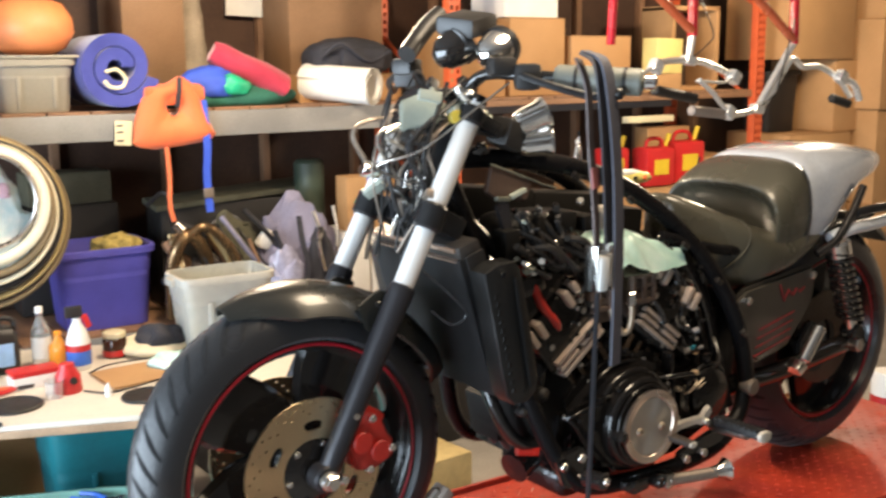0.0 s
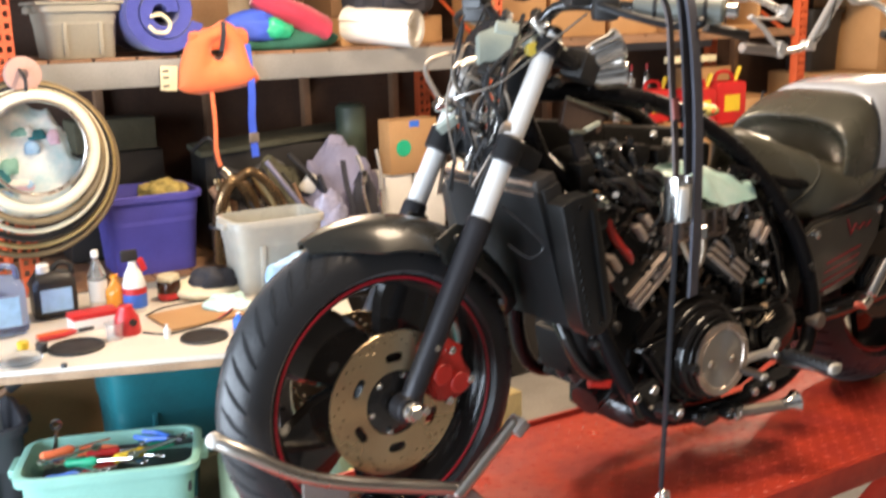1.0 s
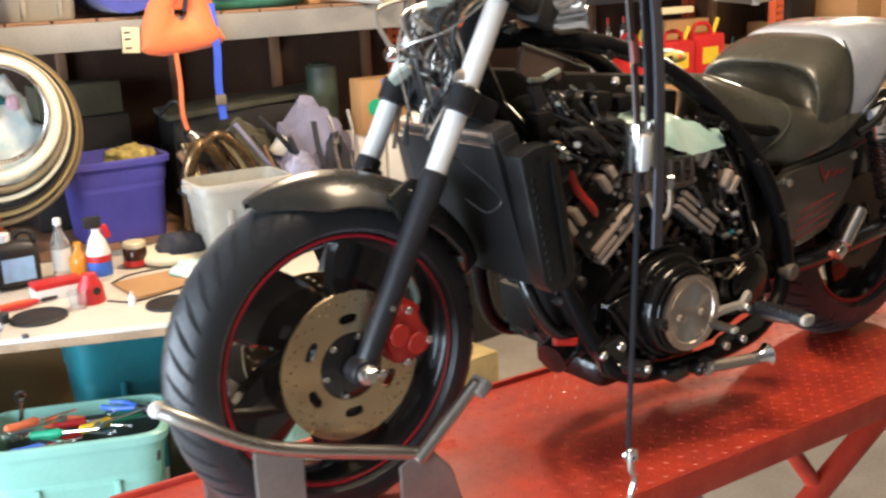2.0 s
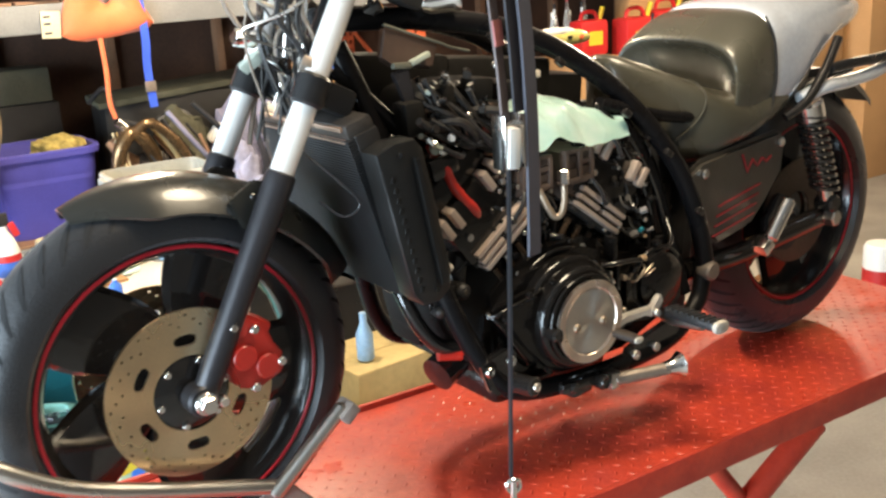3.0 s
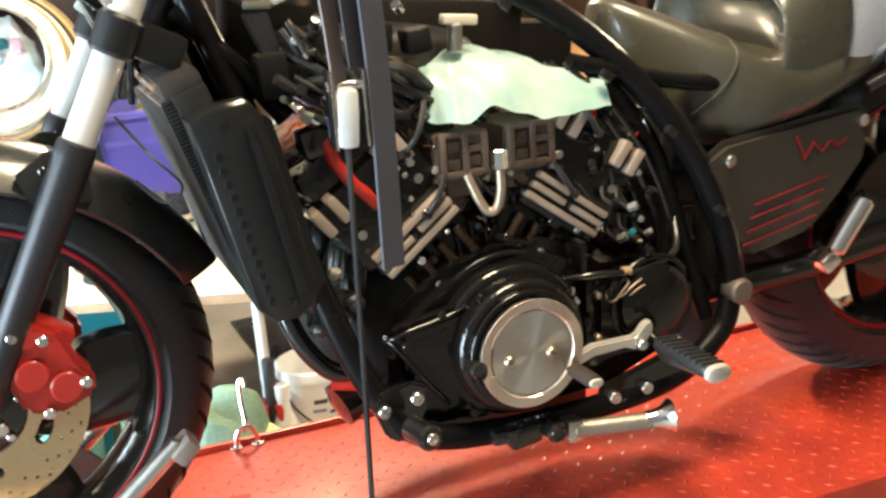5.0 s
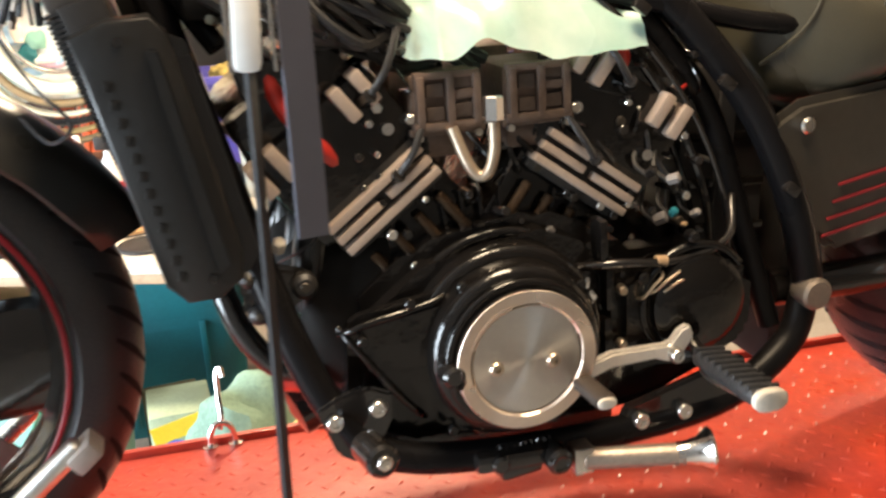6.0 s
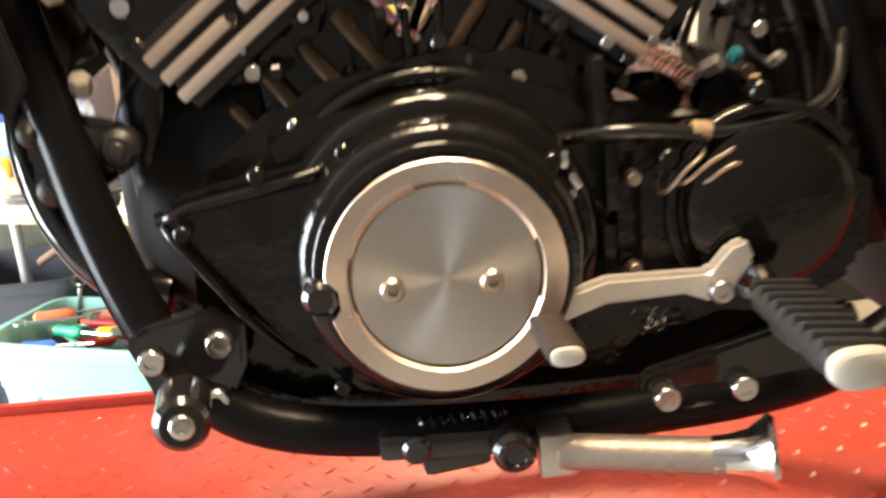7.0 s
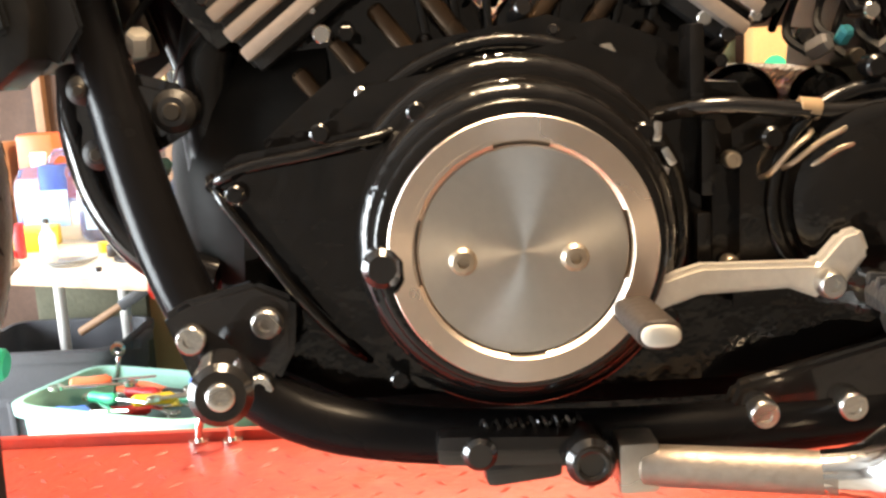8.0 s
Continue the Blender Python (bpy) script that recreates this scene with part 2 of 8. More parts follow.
def build_lift():
    t = thing("lift_table", (1.0, 0.025, 0.0), "red steel motorcycle lift table with tread-plate deck, raised", "lift table")
    deck = part("deck", box(N(), (0.86, 0.025, LIFT_Z - 0.0125), (2.46, 0.61, 0.025), bev=0.004), RED_LIFT, t)
    # tread pattern: short raised bars in alternating directions
    bm = N()
    for i in range(112):
        for j in range(26):
            x, y = -0.35 + i * 0.0218, -0.262 + j * 0.0222
            if (i + j) % 2 == 0 and x < 2.07:
                a = radians(45 if i % 2 else -45)
                dx, dy = Vector((math.cos(a), math.sin(a))) * 0.0098, Vector((-math.sin(a), math.cos(a))) * 0.0032
                lo = [(x + sx * dx[0] + sy * dy[0], y + sx * dx[1] + sy * dy[1]) for sx, sy in ((-1, 0), (0, -1), (1, 0), (0, 1))]
                vs = [bm.verts.new((p[0], p[1], LIFT_Z)) for p in lo]
                top = bm.verts.new((x, y, LIFT_Z + 0.0017))
                for k in range(4):
                    bm.faces.new((vs[k], vs[(k + 1) % 4], top))
    part("tread_pattern", bm, RED_LIFT, deck)
    for y in (-0.288, 0.338):
        part("edge_lip", box(N(), (0.86, y, LIFT_Z - 0.022), (2.46, 0.012, 0.066), bev=0.003), RED_LIFT, deck)
    for y in (-0.2, 0.25):
        bm = N()
        box(bm, (0.86, y, LIFT_Z - 0.06), (2.3, 0.05, 0.07))
        part("deck_beam", bm, RED_LIFT, t)
    for y in (-0.2, 0.25):
        for s in (-1, 1):
            part("scissor_arm", rod(N(), (0.86 + 0.52 * s, y + 0.03 * s, 0.1), (0.86 - 0.52 * s, y + 0.03 * s, LIFT_Z - 0.09), 0.03), RED_LIFT, t)
        part("base_rail", box(N(), (0.86, y, 0.04), (1.9, 0.06, 0.08)), RED_LIFT, t)
    for x in (0.0, 1.72):
        part("base_crossbar", box(N(), (x, 0.025, 0.04), (0.06, 0.5, 0.08)), RED_LIFT, t)
    part("lift_cylinder", rod(N(), (0.3, 0.025, 0.12), (1.0, 0.025, 0.5), 0.035), STEEL_GREY, t)
    part("diagonal_brace", rod(N(), (1.02, -0.22, LIFT_Z - 0.05), (1.18, -0.22, 0.55), 0.02), RED_LIFT, t)
    return t


build_lift()


WHITE_PLASTIC_TIP = mat("pale_tip_cap", (0.72, 0.68, 0.62), 0.4)


def build_chock():
    t = thing("wheel_chock", (0.0, 0.0, LIFT_Z), "grey steel wheel chock clamped round the front tyre on the lift", "wheel chock", turn=3.0)
    part("cradle_rail", tube(N(), [(0.10, -0.125, 0.95), (-0.2, -0.13, 1.06), (-0.33, -0.125, 1.145), (-0.375, -0.10, 1.172)], 0.0135), ALLOY, t)
    part("rail_tip", ball(N(), (-0.375, -0.10, 1.172), 0.0145), WHITE_PLASTIC_TIP, t)
    for s in (-1, 1):
        part("side_plate", plate(N(), [(-0.235, 0), (-0.14, 0), (-0.14, 0.235), (-0.235, 0.27)], (0, 0.125 * s, LIFT_Z), (1, 0, 0), (0, 0, 1), 0.006), STEEL_GREY, t)
        part("foot_plate", plate(N(), [(0.05, 0), (0.20, 0), (0.17, 0.10), (0.11, 0.17), (0.05, 0.14)], (0, 0.128 * s, LIFT_Z), (1, 0, 0), (0, 0, 1), 0.006), STEEL_GREY, t)
        part("stop_tube", rod(N(), (0.09, 0.135 * s, 0.94), (0.235, 0.135 * s, 1.06), 0.013, bev=0.003), ALLOY, t)
        part("end_cap", box(N(), (0.240, 0.135 * s, 1.050), (0.024, 0.045, 0.036), (0, 50, 0), 0.006), STEEL_GREY, t)
    part("base_plate", box(N(), (-0.05, 0, LIFT_Z + 0.008), (0.42, 0.24, 0.012)), RED_LIFT, t)
    return t


build_chock()


# ---- the motorcycle ----
BIKE = thing("motorcycle", (0.8, 0.0, LIFT_Z), "black stripped-down muscle motorcycle with red rim stripes, strapped on the lift", "motorcycle", turn=3.0)
FX, FZ = -0.006, 1.142
RX, RZ = 1.60, 1.128


def tyre_profile(ro, ri, w):
    """A closed round tyre section as (radius, across)."""
    out = []
    for i in range(29):
        a = math.pi * (i / 28 - 0.5)
        out.append((ri + 0.012 + (ro - ri - 0.012) * max(0, math.cos(a)) ** 0.75, math.sin(a) * w * 0.5 * (1 - 0.12 * (1 - abs(math.sin(a))))))
    return out + [(ri - 0.002, w * 0.36), (ri - 0.002, -w * 0.36)]


def build_wheel(name, x, z, ro, ri, w, spokes):
    o = (x, 0, z)
    bm = N()
    rw = w * 0.42
    lathe(bm, [(ri + 0.004, -rw), (ri - 0.010, -rw), (ri - 0.022, -rw * 0.6), (ri - 0.03, 0), (ri - 0.022, rw * 0.6), (ri - 0.010, rw), (ri + 0.004, rw), (ri, 0)], o, (0, 1, 0), 64, loop=True)
    lathe(bm, [(0.018, -0.055), (0.05, -0.055), (0.058, -0.03), (0.058, 0.03), (0.05, 0.055), (0.018, 0.055)], o, (0, 1, 0), 32, loop=True)
    spoke_rings = []
    for i in range(spokes):
        a = 2 * math.pi * i / spokes + 0.85
        rings = []
        for s in range(9):
            f = s / 8
            r = 0.05 + (ri - 0.075) * f
            b = a + 0.30 * math.sin(f * math.pi * 0.5)
            hw = 0.050 + 0.026 * math.sin(f * math.pi * 0.7)
            th = 0.026 - 0.006 * f
            c, sn = math.cos(b), math.sin(b)
            rings.append([Vector((x + r * c - q * sn, y, z + r * sn + q * c)) for q, y in oval(hw, th, 10, 3)])
        spoke_rings.append(rings)
    wheel = part(name, bm, BLACK_GLOSS, BIKE)
    for rings in spoke_rings:
        part("spoke", skin(N(), rings), BLACK_GLOSS, wheel)
    tyre = part("tyre", lathe(N(), tyre_profile(ro, ri, w), o, (0, 1, 0), 96, loop=True), RUBBER, wheel, "black street tyre with diagonal tread grooves")
    for s in (-1, 1):
        part("rim_stripe", lathe(N(), [(ri - 0.003 + 0.0035 * math.cos(q), s * (rw + 0.001) + 0.002 * math.sin(q)) for q in (k * math.pi / 3 for k in range(6))], o, (0, 1, 0), 96, loop=True), RED_LINE, wheel, "thin red rim stripe")
    return wheel


def tread_grooves(wheel, x, z, ro, ri, w):
    """Slanting grooves as thin dark strips set just proud of the tread, their shade put into the colour."""
    prof = tyre_profile(ro, ri, w)[:29]
    bm = N()
    for i in range(44):
        a0 = 2 * math.pi * i / 44
        for s in (-1, 1):
            left, right = [], []
            for k in range(9):
                f = k / 8
                idx = 14 + s * (1.2 + f * 8.5)
                j = int(math.floor(idx))
                q = idx - j
                r = prof[j][0] * (1 - q) + prof[min(j + 1, 28)][0] * q
                y = prof[j][1] * (1 - q) + prof[min(j + 1, 28)][1] * q
                a = a0 + s * 0.02 + 0.17 * f
                hw = 0.0065 * math.sin(math.pi * (0.12 + 0.82 * (1 - f) + 0.03)) / ro
                for lst, sg in ((left, -1), (right, 1)):
                    b = a + sg * hw
                    lst.append(bm.verts.new((x - (r + 0.0012) * math.sin(b), y * 1.004, z + (r + 0.0012) * math.cos(b))))
            for k in range(8):
                bm.faces.new((left[k], right[k], right[k + 1], left[k + 1]))
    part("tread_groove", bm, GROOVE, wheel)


# near-black that stands for the shade inside the tread grooves
GROOVE = mat("groove_shade_black", (0.006, 0.006, 0.007), 0.85, bump=0)

FW = build_wheel("front_wheel", FX, FZ, 0.322, 0.240, 0.128, 5)
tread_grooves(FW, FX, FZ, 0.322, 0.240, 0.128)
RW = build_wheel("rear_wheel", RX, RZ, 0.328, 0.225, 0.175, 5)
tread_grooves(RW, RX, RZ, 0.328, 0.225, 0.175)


def circular_grain(m, cx, cz, aniso=0.8):
    """Turn a material's gloss round the axis through (cx, cz), as lathe marks do."""
    n, l = m.node_tree.nodes, m.node_tree.links
    b = n["Principled BSDF"]
    b.inputs["Anisotropic"].default_value = aniso
    co, mp = n.new("ShaderNodeTexCoord"), n.new("ShaderNodeMapping")
    mp.inputs["Location"].default_value = (-cx, 0, -cz)
    l.new(co.outputs["Object"], mp.inputs["Vector"])
    prev = mp.outputs[0]
    for op, vec in (("MULTIPLY", (1, 0, 1)), ("CROSS_PRODUCT", (0, 1, 0)), ("NORMALIZE", None)):
        q = n.new("ShaderNodeVectorMath")
        q.operation = op
        if vec:
            q.inputs[1].default_value = vec
        l.new(prev, q.inputs[0])
        prev = q.outputs[0]
    turn = n.new("ShaderNodeVectorRotate")
    turn.rotation_type = "Z_AXIS"
    turn.inputs["Angle"].default_value = radians(3)
    l.new(prev, turn.inputs["Vector"])
    l.new(turn.outputs[0], b.inputs["Tangent"])
    return m


ROTOR_TURNED = circular_grain(mat("turned_disc_steel", (0.88, 0.68, 0.42), 0.26, metal=1.0, var=0.2, bump=0.05, bscale=260), FX, FZ)


def build_disc(y):
    """Ring with six oval slots and rows of drilled holes, built as a fine polar grid."""
    bm = N()
    na, rs = 300, [0.064, 0.074, 0.0810, 0.0820, 0.0835, 0.0860, 0.0890, 0.0920, 0.0950, 0.0970, 0.0985, 0.0995, 0.106, 0.113, 0.116, 0.122, 0.125, 0.131, 0.134, 0.1415]
    th = 0.0025

    def hole(i, k):
        deg = i * 360 / na
        slot = (deg % 60 - 30)
        rc = (rs[k] + rs[k + 1]) / 2
        off = abs(rc - 0.09025) / 0.0095
        if off < 1 and abs(slot + 0.6) < 12.5 * (1 - off ** 2.6) ** 0.4:
            return True
        d = i % 15
        return (d in (2, 3) and k == 13) or (d in (7, 8) and k == 15) or (d in (12, 13) and k == 17)
    grid = {}
    for side in (-1, 1):
        for i in range(na):
            for k, r in enumerate(rs):
                a = 2 * math.pi * i / na
                grid[side, i, k] = bm.verts.new((FX + r * math.cos(a), y + side * th, FZ + r * math.sin(a)))
    nk = len(rs) - 1
    for i in range(na):
        j = (i + 1) % na
        for k in range(nk):
            if hole(i, k):
                continue
            for side in (-1, 1):
                bm.faces.new([grid[side, i, k], grid[side, j, k], grid[side, j, k + 1], grid[side, i, k + 1]])
            for (p, q, r, s, empty) in ((i, k, j, k, k == 0 or hole(i, k - 1)), (i, k + 1, j, k + 1, k == nk - 1 or hole(i, k + 1)),
                                        (i, k, i, k + 1, hole((i - 1) % na, k)), (j, k, j, k + 1, hole(j, k))):
                if empty:
                    bm.faces.new([grid[-1, p, q], grid[-1, r, s], grid[1, r, s], grid[1, p, q]])
    return bm


for s in (-1, 1):
    disc = part("brake_disc", build_disc(0.078 * s), ROTOR_TURNED, FW, "drilled and slotted steel brake disc")
    bm = N()
    lathe(bm, [(0.02, 0.060 * s), (0.066, 0.064 * s), (0.067, 0.076 * s), (0.05, 0.082 * s), (0.02, 0.085 * s)], (FX, 0, FZ), (0, 1, 0), 36, loop=True)
    part("disc_carrier", bm, BLACK_GLOSS, FW)
    for k in range(6):
        a = k * math.pi / 3 + 0.2
        c = Vector((FX + 0.056 * math.cos(a), 0, FZ + 0.056 * math.sin(a)))
        part("carrier_bolt", rod(N(), c + Vector((0, 0.076 * s, 0)), c + Vector((0, 0.088 * s, 0)), 0.006, n=8, bev=0.001), CHROME, FW)


def build_fork(s):
    y = 0.112 * s
    d = (Vector((0.176, 0, 1.476)) - Vector((0.006, 0, 1.154))).normalized()
    foot = Vector((0.006, y, 1.154))
    bm = N()
    lathe(bm, [(0.015, -0.04), (0.0195, -0.025), (0.0215, 0.04), (0.0228, 0.2), (0.0240, 0.30), (0.0248, 0.335), (0.0252, 0.345), (0.0252, 0.358), (0.0240, 0.364), (0.0208, 0.366)], foot, d, 28)
    rod(bm, (FX, y - 0.02 * s, FZ), (FX, y + 0.018 * s, FZ), 0.026, n=24, bev=0.004)
    leg = part("fork_leg", bm, GREY_SLIDER, BIKE, "dark grey fork slider")
    part("fork_tube", lathe(N(), [(0.0205, 0.360), (0.0205, 0.74)], foot, d, 28), FORK_CHROME, leg, "chrome fork tube")
    part("tube_cap", lathe(N(), [(0.018, 0.74), (0.02, 0.745), (0.016, 0.757), (0.004, 0.76)], foot, d, 16), BLACK_GLOSS, leg)
    part("pinch_bolt", rod(N(), (FX + 0.03, y + 0.01 * s, FZ - 0.006), (FX + 0.03, y + 0.03 * s, FZ - 0.006), 0.009, n=12, bev=0.002), CHROME, leg)
    bolt = rod(N(), (FX, y + 0.018 * s, FZ), (FX, y + 0.03 * s, FZ), 0.019, n=24, bev=0.002)
    rod(bolt, (FX, y + 0.03 * s, FZ), (FX, y + 0.042 * s, FZ), 0.015, n=6, bev=0.002)
    part("axle_bolt", bolt, CHROME, leg)
    return leg


for s in (-1, 1):
    build_fork(s)


def fork_point(along, y=0.0):
    d = (Vector((0.176, 0, 1.476)) - Vector((0.006, 0, 1.154))).normalized()
    return Vector((0.006, y, 1.154)) + d * along


# triple clamps and steering stem
FORK_TILT = math.degrees(math.atan2(0.170, 0.322))
for along, th in ((0.505, 0.052), (0.715, 0.034)):
    bm = N()
    c = fork_point(along)
    box(bm, (c.x + 0.048, 0, c.z - 0.02), (0.06, 0.16, th * 0.8), (0, FORK_TILT, 0), 0.012)
    for s in (-1, 1):
        box(bm, (c.x + 0.040, 0.098 * s, c.z - 0.016), (0.085, 0.036, th * 0.9), (0, FORK_TILT, 0), 0.010)
    for s in (-1, 1):
        rod(bm, fork_point(along - th / 2, 0.112 * s), fork_point(along + th / 2, 0.112 * s), 0.0285, n=24, bev=0.005)
    part("triple_clamp", bm, BLACK_SATIN, BIKE)
part("steering_stem", rod(N(), fork_point(0.49) + Vector((0.05, 0, -0.02)), fork_point(0.73) + Vector((0.05, 0, -0.02)), 0.028), BLACK_SATIN, BIKE)


def build_caliper(s):
    y = 0.088 * s
    bm = N()
    plate(bm, [(0.05, 0.10), (0.085, 0.125), (0.118, 0.105), (0.135, 0.06), (0.152, 0.035), (0.15, 0.008), (0.10, -0.012), (0.062, 0.0), (0.045, 0.045)], (FX, y if s > 0 else y - 0.034, FZ), (1, 0, 0), (0, 0, 1), -0.034, 0.007)
    for x, z in ((0.078, 0.052), (0.116, 0.028)):
        rod(bm, (FX + x, y - 0.036 * (s < 0), FZ + z), (FX + x, y + 0.042 * s - 0.0 * s, FZ + z), 0.021, n=24, bev=0.004)
    box(bm, (FX + 0.098, y - 0.002 * s, FZ + 0.088), (0.07, 0.05, 0.05), (0, 32, 0), 0.01)
    box(bm, (FX + 0.075, y + 0.024 * s, FZ + 0.112), (0.03, 0.03, 0.05), (0, 10, 0), 0.007)
    cal = part("brake_caliper", bm, RED_CALIPER, BIKE, "red painted brake caliper")
    part("brake_hose", tube(N(), [(FX + 0.085, y + 0.01 * s, FZ + 0.13), (FX + 0.10, y + 0.012 * s, FZ + 0.18), (FX + 0.13, y + 0.01 * s, FZ + 0.25), (FX + 0.17, y, FZ + 0.32)], 0.005, 8), RUBBER, cal)
    part("banjo_bolt", rod(N(), (FX + 0.082, y + 0.01 * s, FZ + 0.125), (FX + 0.086, y + 0.012 * s, FZ + 0.145), 0.008, n=6, bev=0.001), CHROME, cal)
    for x, z in ((0.063, 0.108), (0.098, 0.096), (0.14, 0.03), (0.09, -0.002)):
        part("caliper_bolt", rod(N(), (FX + x, y + 0.03 * s, FZ + z), (FX + x, y + 0.046 * s, FZ + z), 0.008, n=10, bev=0.002), CHROME, cal)
    part("bleed_nipple", rod(N(), (FX + 0.075, y + 0.02 * s, FZ + 0.12), (FX + 0.07, y + 0.02 * s, FZ + 0.15), 0.005, n=8), CHROME, cal)


for s in (-1, 1):
    build_caliper(s)


def build_fender():
    rings = []
    for i in range(31):
        f = i / 30
        a = radians(-24 + 94 * f)          # from ahead of the axle to behind it
        w = 0.080 * min(1.0, 0.30 + 3.2 * f + 0.0) if f < 0.22 else 0.080
        w = min(w, 0.080 * (0.55 + 4 * (1 - f)))
        sec = []
        for k in range(15):
            q = (k / 14 - 0.5) * 2
            drop = 0.055 * abs(q) ** 2.6 * min(1, 0.35 + 3 * f)
            sec.append((w * q, 0.349 + 0.020 * max(0.0, f - 0.5) / 0.5 - drop))
        inner = [(y * 0.96, r - 0.005) for y, r in reversed(sec)]
        rings.append([Vector((FX + r * math.sin(a), y, FZ + r * math.cos(a))) for y, r in sec + inner])
    f = part("front_fender", skin(N(), rings), FENDER_BLACK, BIKE, "glossy black front mudguard")
    for s in (-1, 1):
        part("fender_bracket", plate(N(), [(-0.01, -0.05), (0.06, -0.045), (0.055, 0.015), (0.015, 0.028), (-0.03, 0.0)], (0.125, 0.085 * s, 1.44), (1, 0, 0), (0, 0, 1), 0.012 * s), FENDER_BLACK, f)
        part("bracket_bolt", rod(N(), (0.13, 0.09 * s, 1.445), (0.13, 0.101 * s, 1.445), 0.006, n=10, bev=0.002), BLACK_GLOSS, f)


build_fender()

# radiator between fork and engine, with black side covers
FIN_DARK = mat("dusty_radiator_fin", (0.018, 0.018, 0.019), 0.6, var=0.4, bump=0.1)
COVER_BLACK = mat("scuffed_black_cover", (0.010, 0.0095, 0.009), 0.40, var=0.5, scale=22, bump=0.10, bscale=120, rvar=0.14)
TANK_BROWN = mat("dusty_brown_metal", (0.48, 0.33, 0.24), 0.35, metal=0.5, var=0.3)
TANK_GREY = mat("dull_tank_metal", (0.10, 0.088, 0.080), 0.42, metal=0.6, var=0.4, bump=0.15, bscale=140)


def socket_bolt(a, b, r):
    """A round bolt head with a sunk socket."""
    h = (Vector(b) - Vector(a)).length
    return lathe(N(), [(r, 0), (r, h * 0.7), (r * 0.92, h * 0.92), (r * 0.8, h), (r * 0.44, h), (r * 0.40, h * 0.86), (0.0, h * 0.86)], a, Vector(b) - Vector(a), 20)


def build_radiator():
    ux = Vector((0.095, 0, -0.32)).normalized()
    nf = Vector((-0.32, 0, -0.095)).normalized()
    top = Vector((0.275, 0, 1.525))
    tilt = math.degrees(math.atan2(0.095, 0.32))
    core = part("radiator", box(N(), top + ux * 0.155 - nf * 0.035, (0.045, 0.32, 0.30), (0, -tilt, 0), 0.004), BLACK_MATT, BIKE)
    fin = part("cooling_fin", box(N(), (0, 0, 0), (0.016, 0.315, 0.0030), (0, -tilt, 0), 0), FIN_DARK, core)
    for i in range(58):
        f = fin if i == 0 else fin.copy()
        if i:
            scene.collection.objects.link(f)
        f.location = top + ux * (0.010 + i * 0.0051) - nf * 0.006
    tank = part("radiator_tank", box(N(), top - ux * 0.002 - nf * 0.030, (0.055, 0.31, 0.030), (0, -tilt, 0), 0.010), TANK_GREY, core, "dusty brown metal top tank")
    for h in (0.010, -0.012):
        part("tank_rib", box(N(), top - ux * h - nf * 0.001, (0.006, 0.29, 0.008), (0, -tilt, 0), 0.002), TANK_BROWN, tank)
    for s in (-1, 1):
        y = 0.160 * s
        # hollow-looking side cover: a deep tapering shell with a bevelled front edge and a rear flange
        rings = []
        for dy, k in ((0.0, 1.0), (0.041, 1.0), (0.0455, 0.97), (0.047, 0.92)):
            out = [(0.296, 1.498), (0.330, 1.512), (0.372, 1.514), (0.386, 1.497), (0.410, 1.385), (0.432, 1.272), (0.428, 1.244), (0.404, 1.226), (0.372, 1.226), (0.352, 1.246), (0.324, 1.372)]
            cx, cz = 0.366, 1.370
            rings.append([Vector((cx + (a - cx) * (k if k < 1 else 1), y + dy * s, cz + (b - cz) * (1 - (1 - k) * 0.35))) for a, b in out])
        cover = part("side_cover", skin(N(), rings), COVER_BLACK, core, "black plastic radiator side cover")
        part("cover_ridge", plate(N(), [(0.362, 1.486), (0.376, 1.484), (0.420, 1.262), (0.404, 1.254)], (0, y + 0.047 * s, 0), (1, 0, 0), (0, 0, 1), -0.007 * s, 0.003), COVER_BLACK, cover)
        for q in range(12):
            part("louvre_slot", box(N(), (0.3255 + q * 0.0039, y + 0.0455 * s, 1.452 - q * 0.0178), (0.008, 0.006, 0.010), (0, 12, 0), 0.001), COVER_BLACK, core)
        part("rear_flange", plate(N(), [(0.386, 1.495), (0.404, 1.486), (0.452, 1.262), (0.436, 1.240), (0.424, 1.246)], (0, y + 0.012 * s, 0), (1, 0, 0), (0, 0, 1), -0.006 * s, 0.002), BLACK_SATIN, cover)
        for p in ((0.340, 1.492), (0.398, 1.250)):
            part("cover_screw", rod(N(), (p[0], y + 0.044 * s, p[1]), (p[0], y + 0.050 * s, p[1]), 0.005, n=8), BLACK_GLOSS, core)
    part("loose_cable", tube(N(), [(0.225, -0.10, 1.50), (0.255, -0.155, 1.455), (0.285, -0.165, 1.415), (0.262, -0.150, 1.395), (0.235, -0.12, 1.42)], 0.0022, 6), RUBBER, core)


build_radiator()


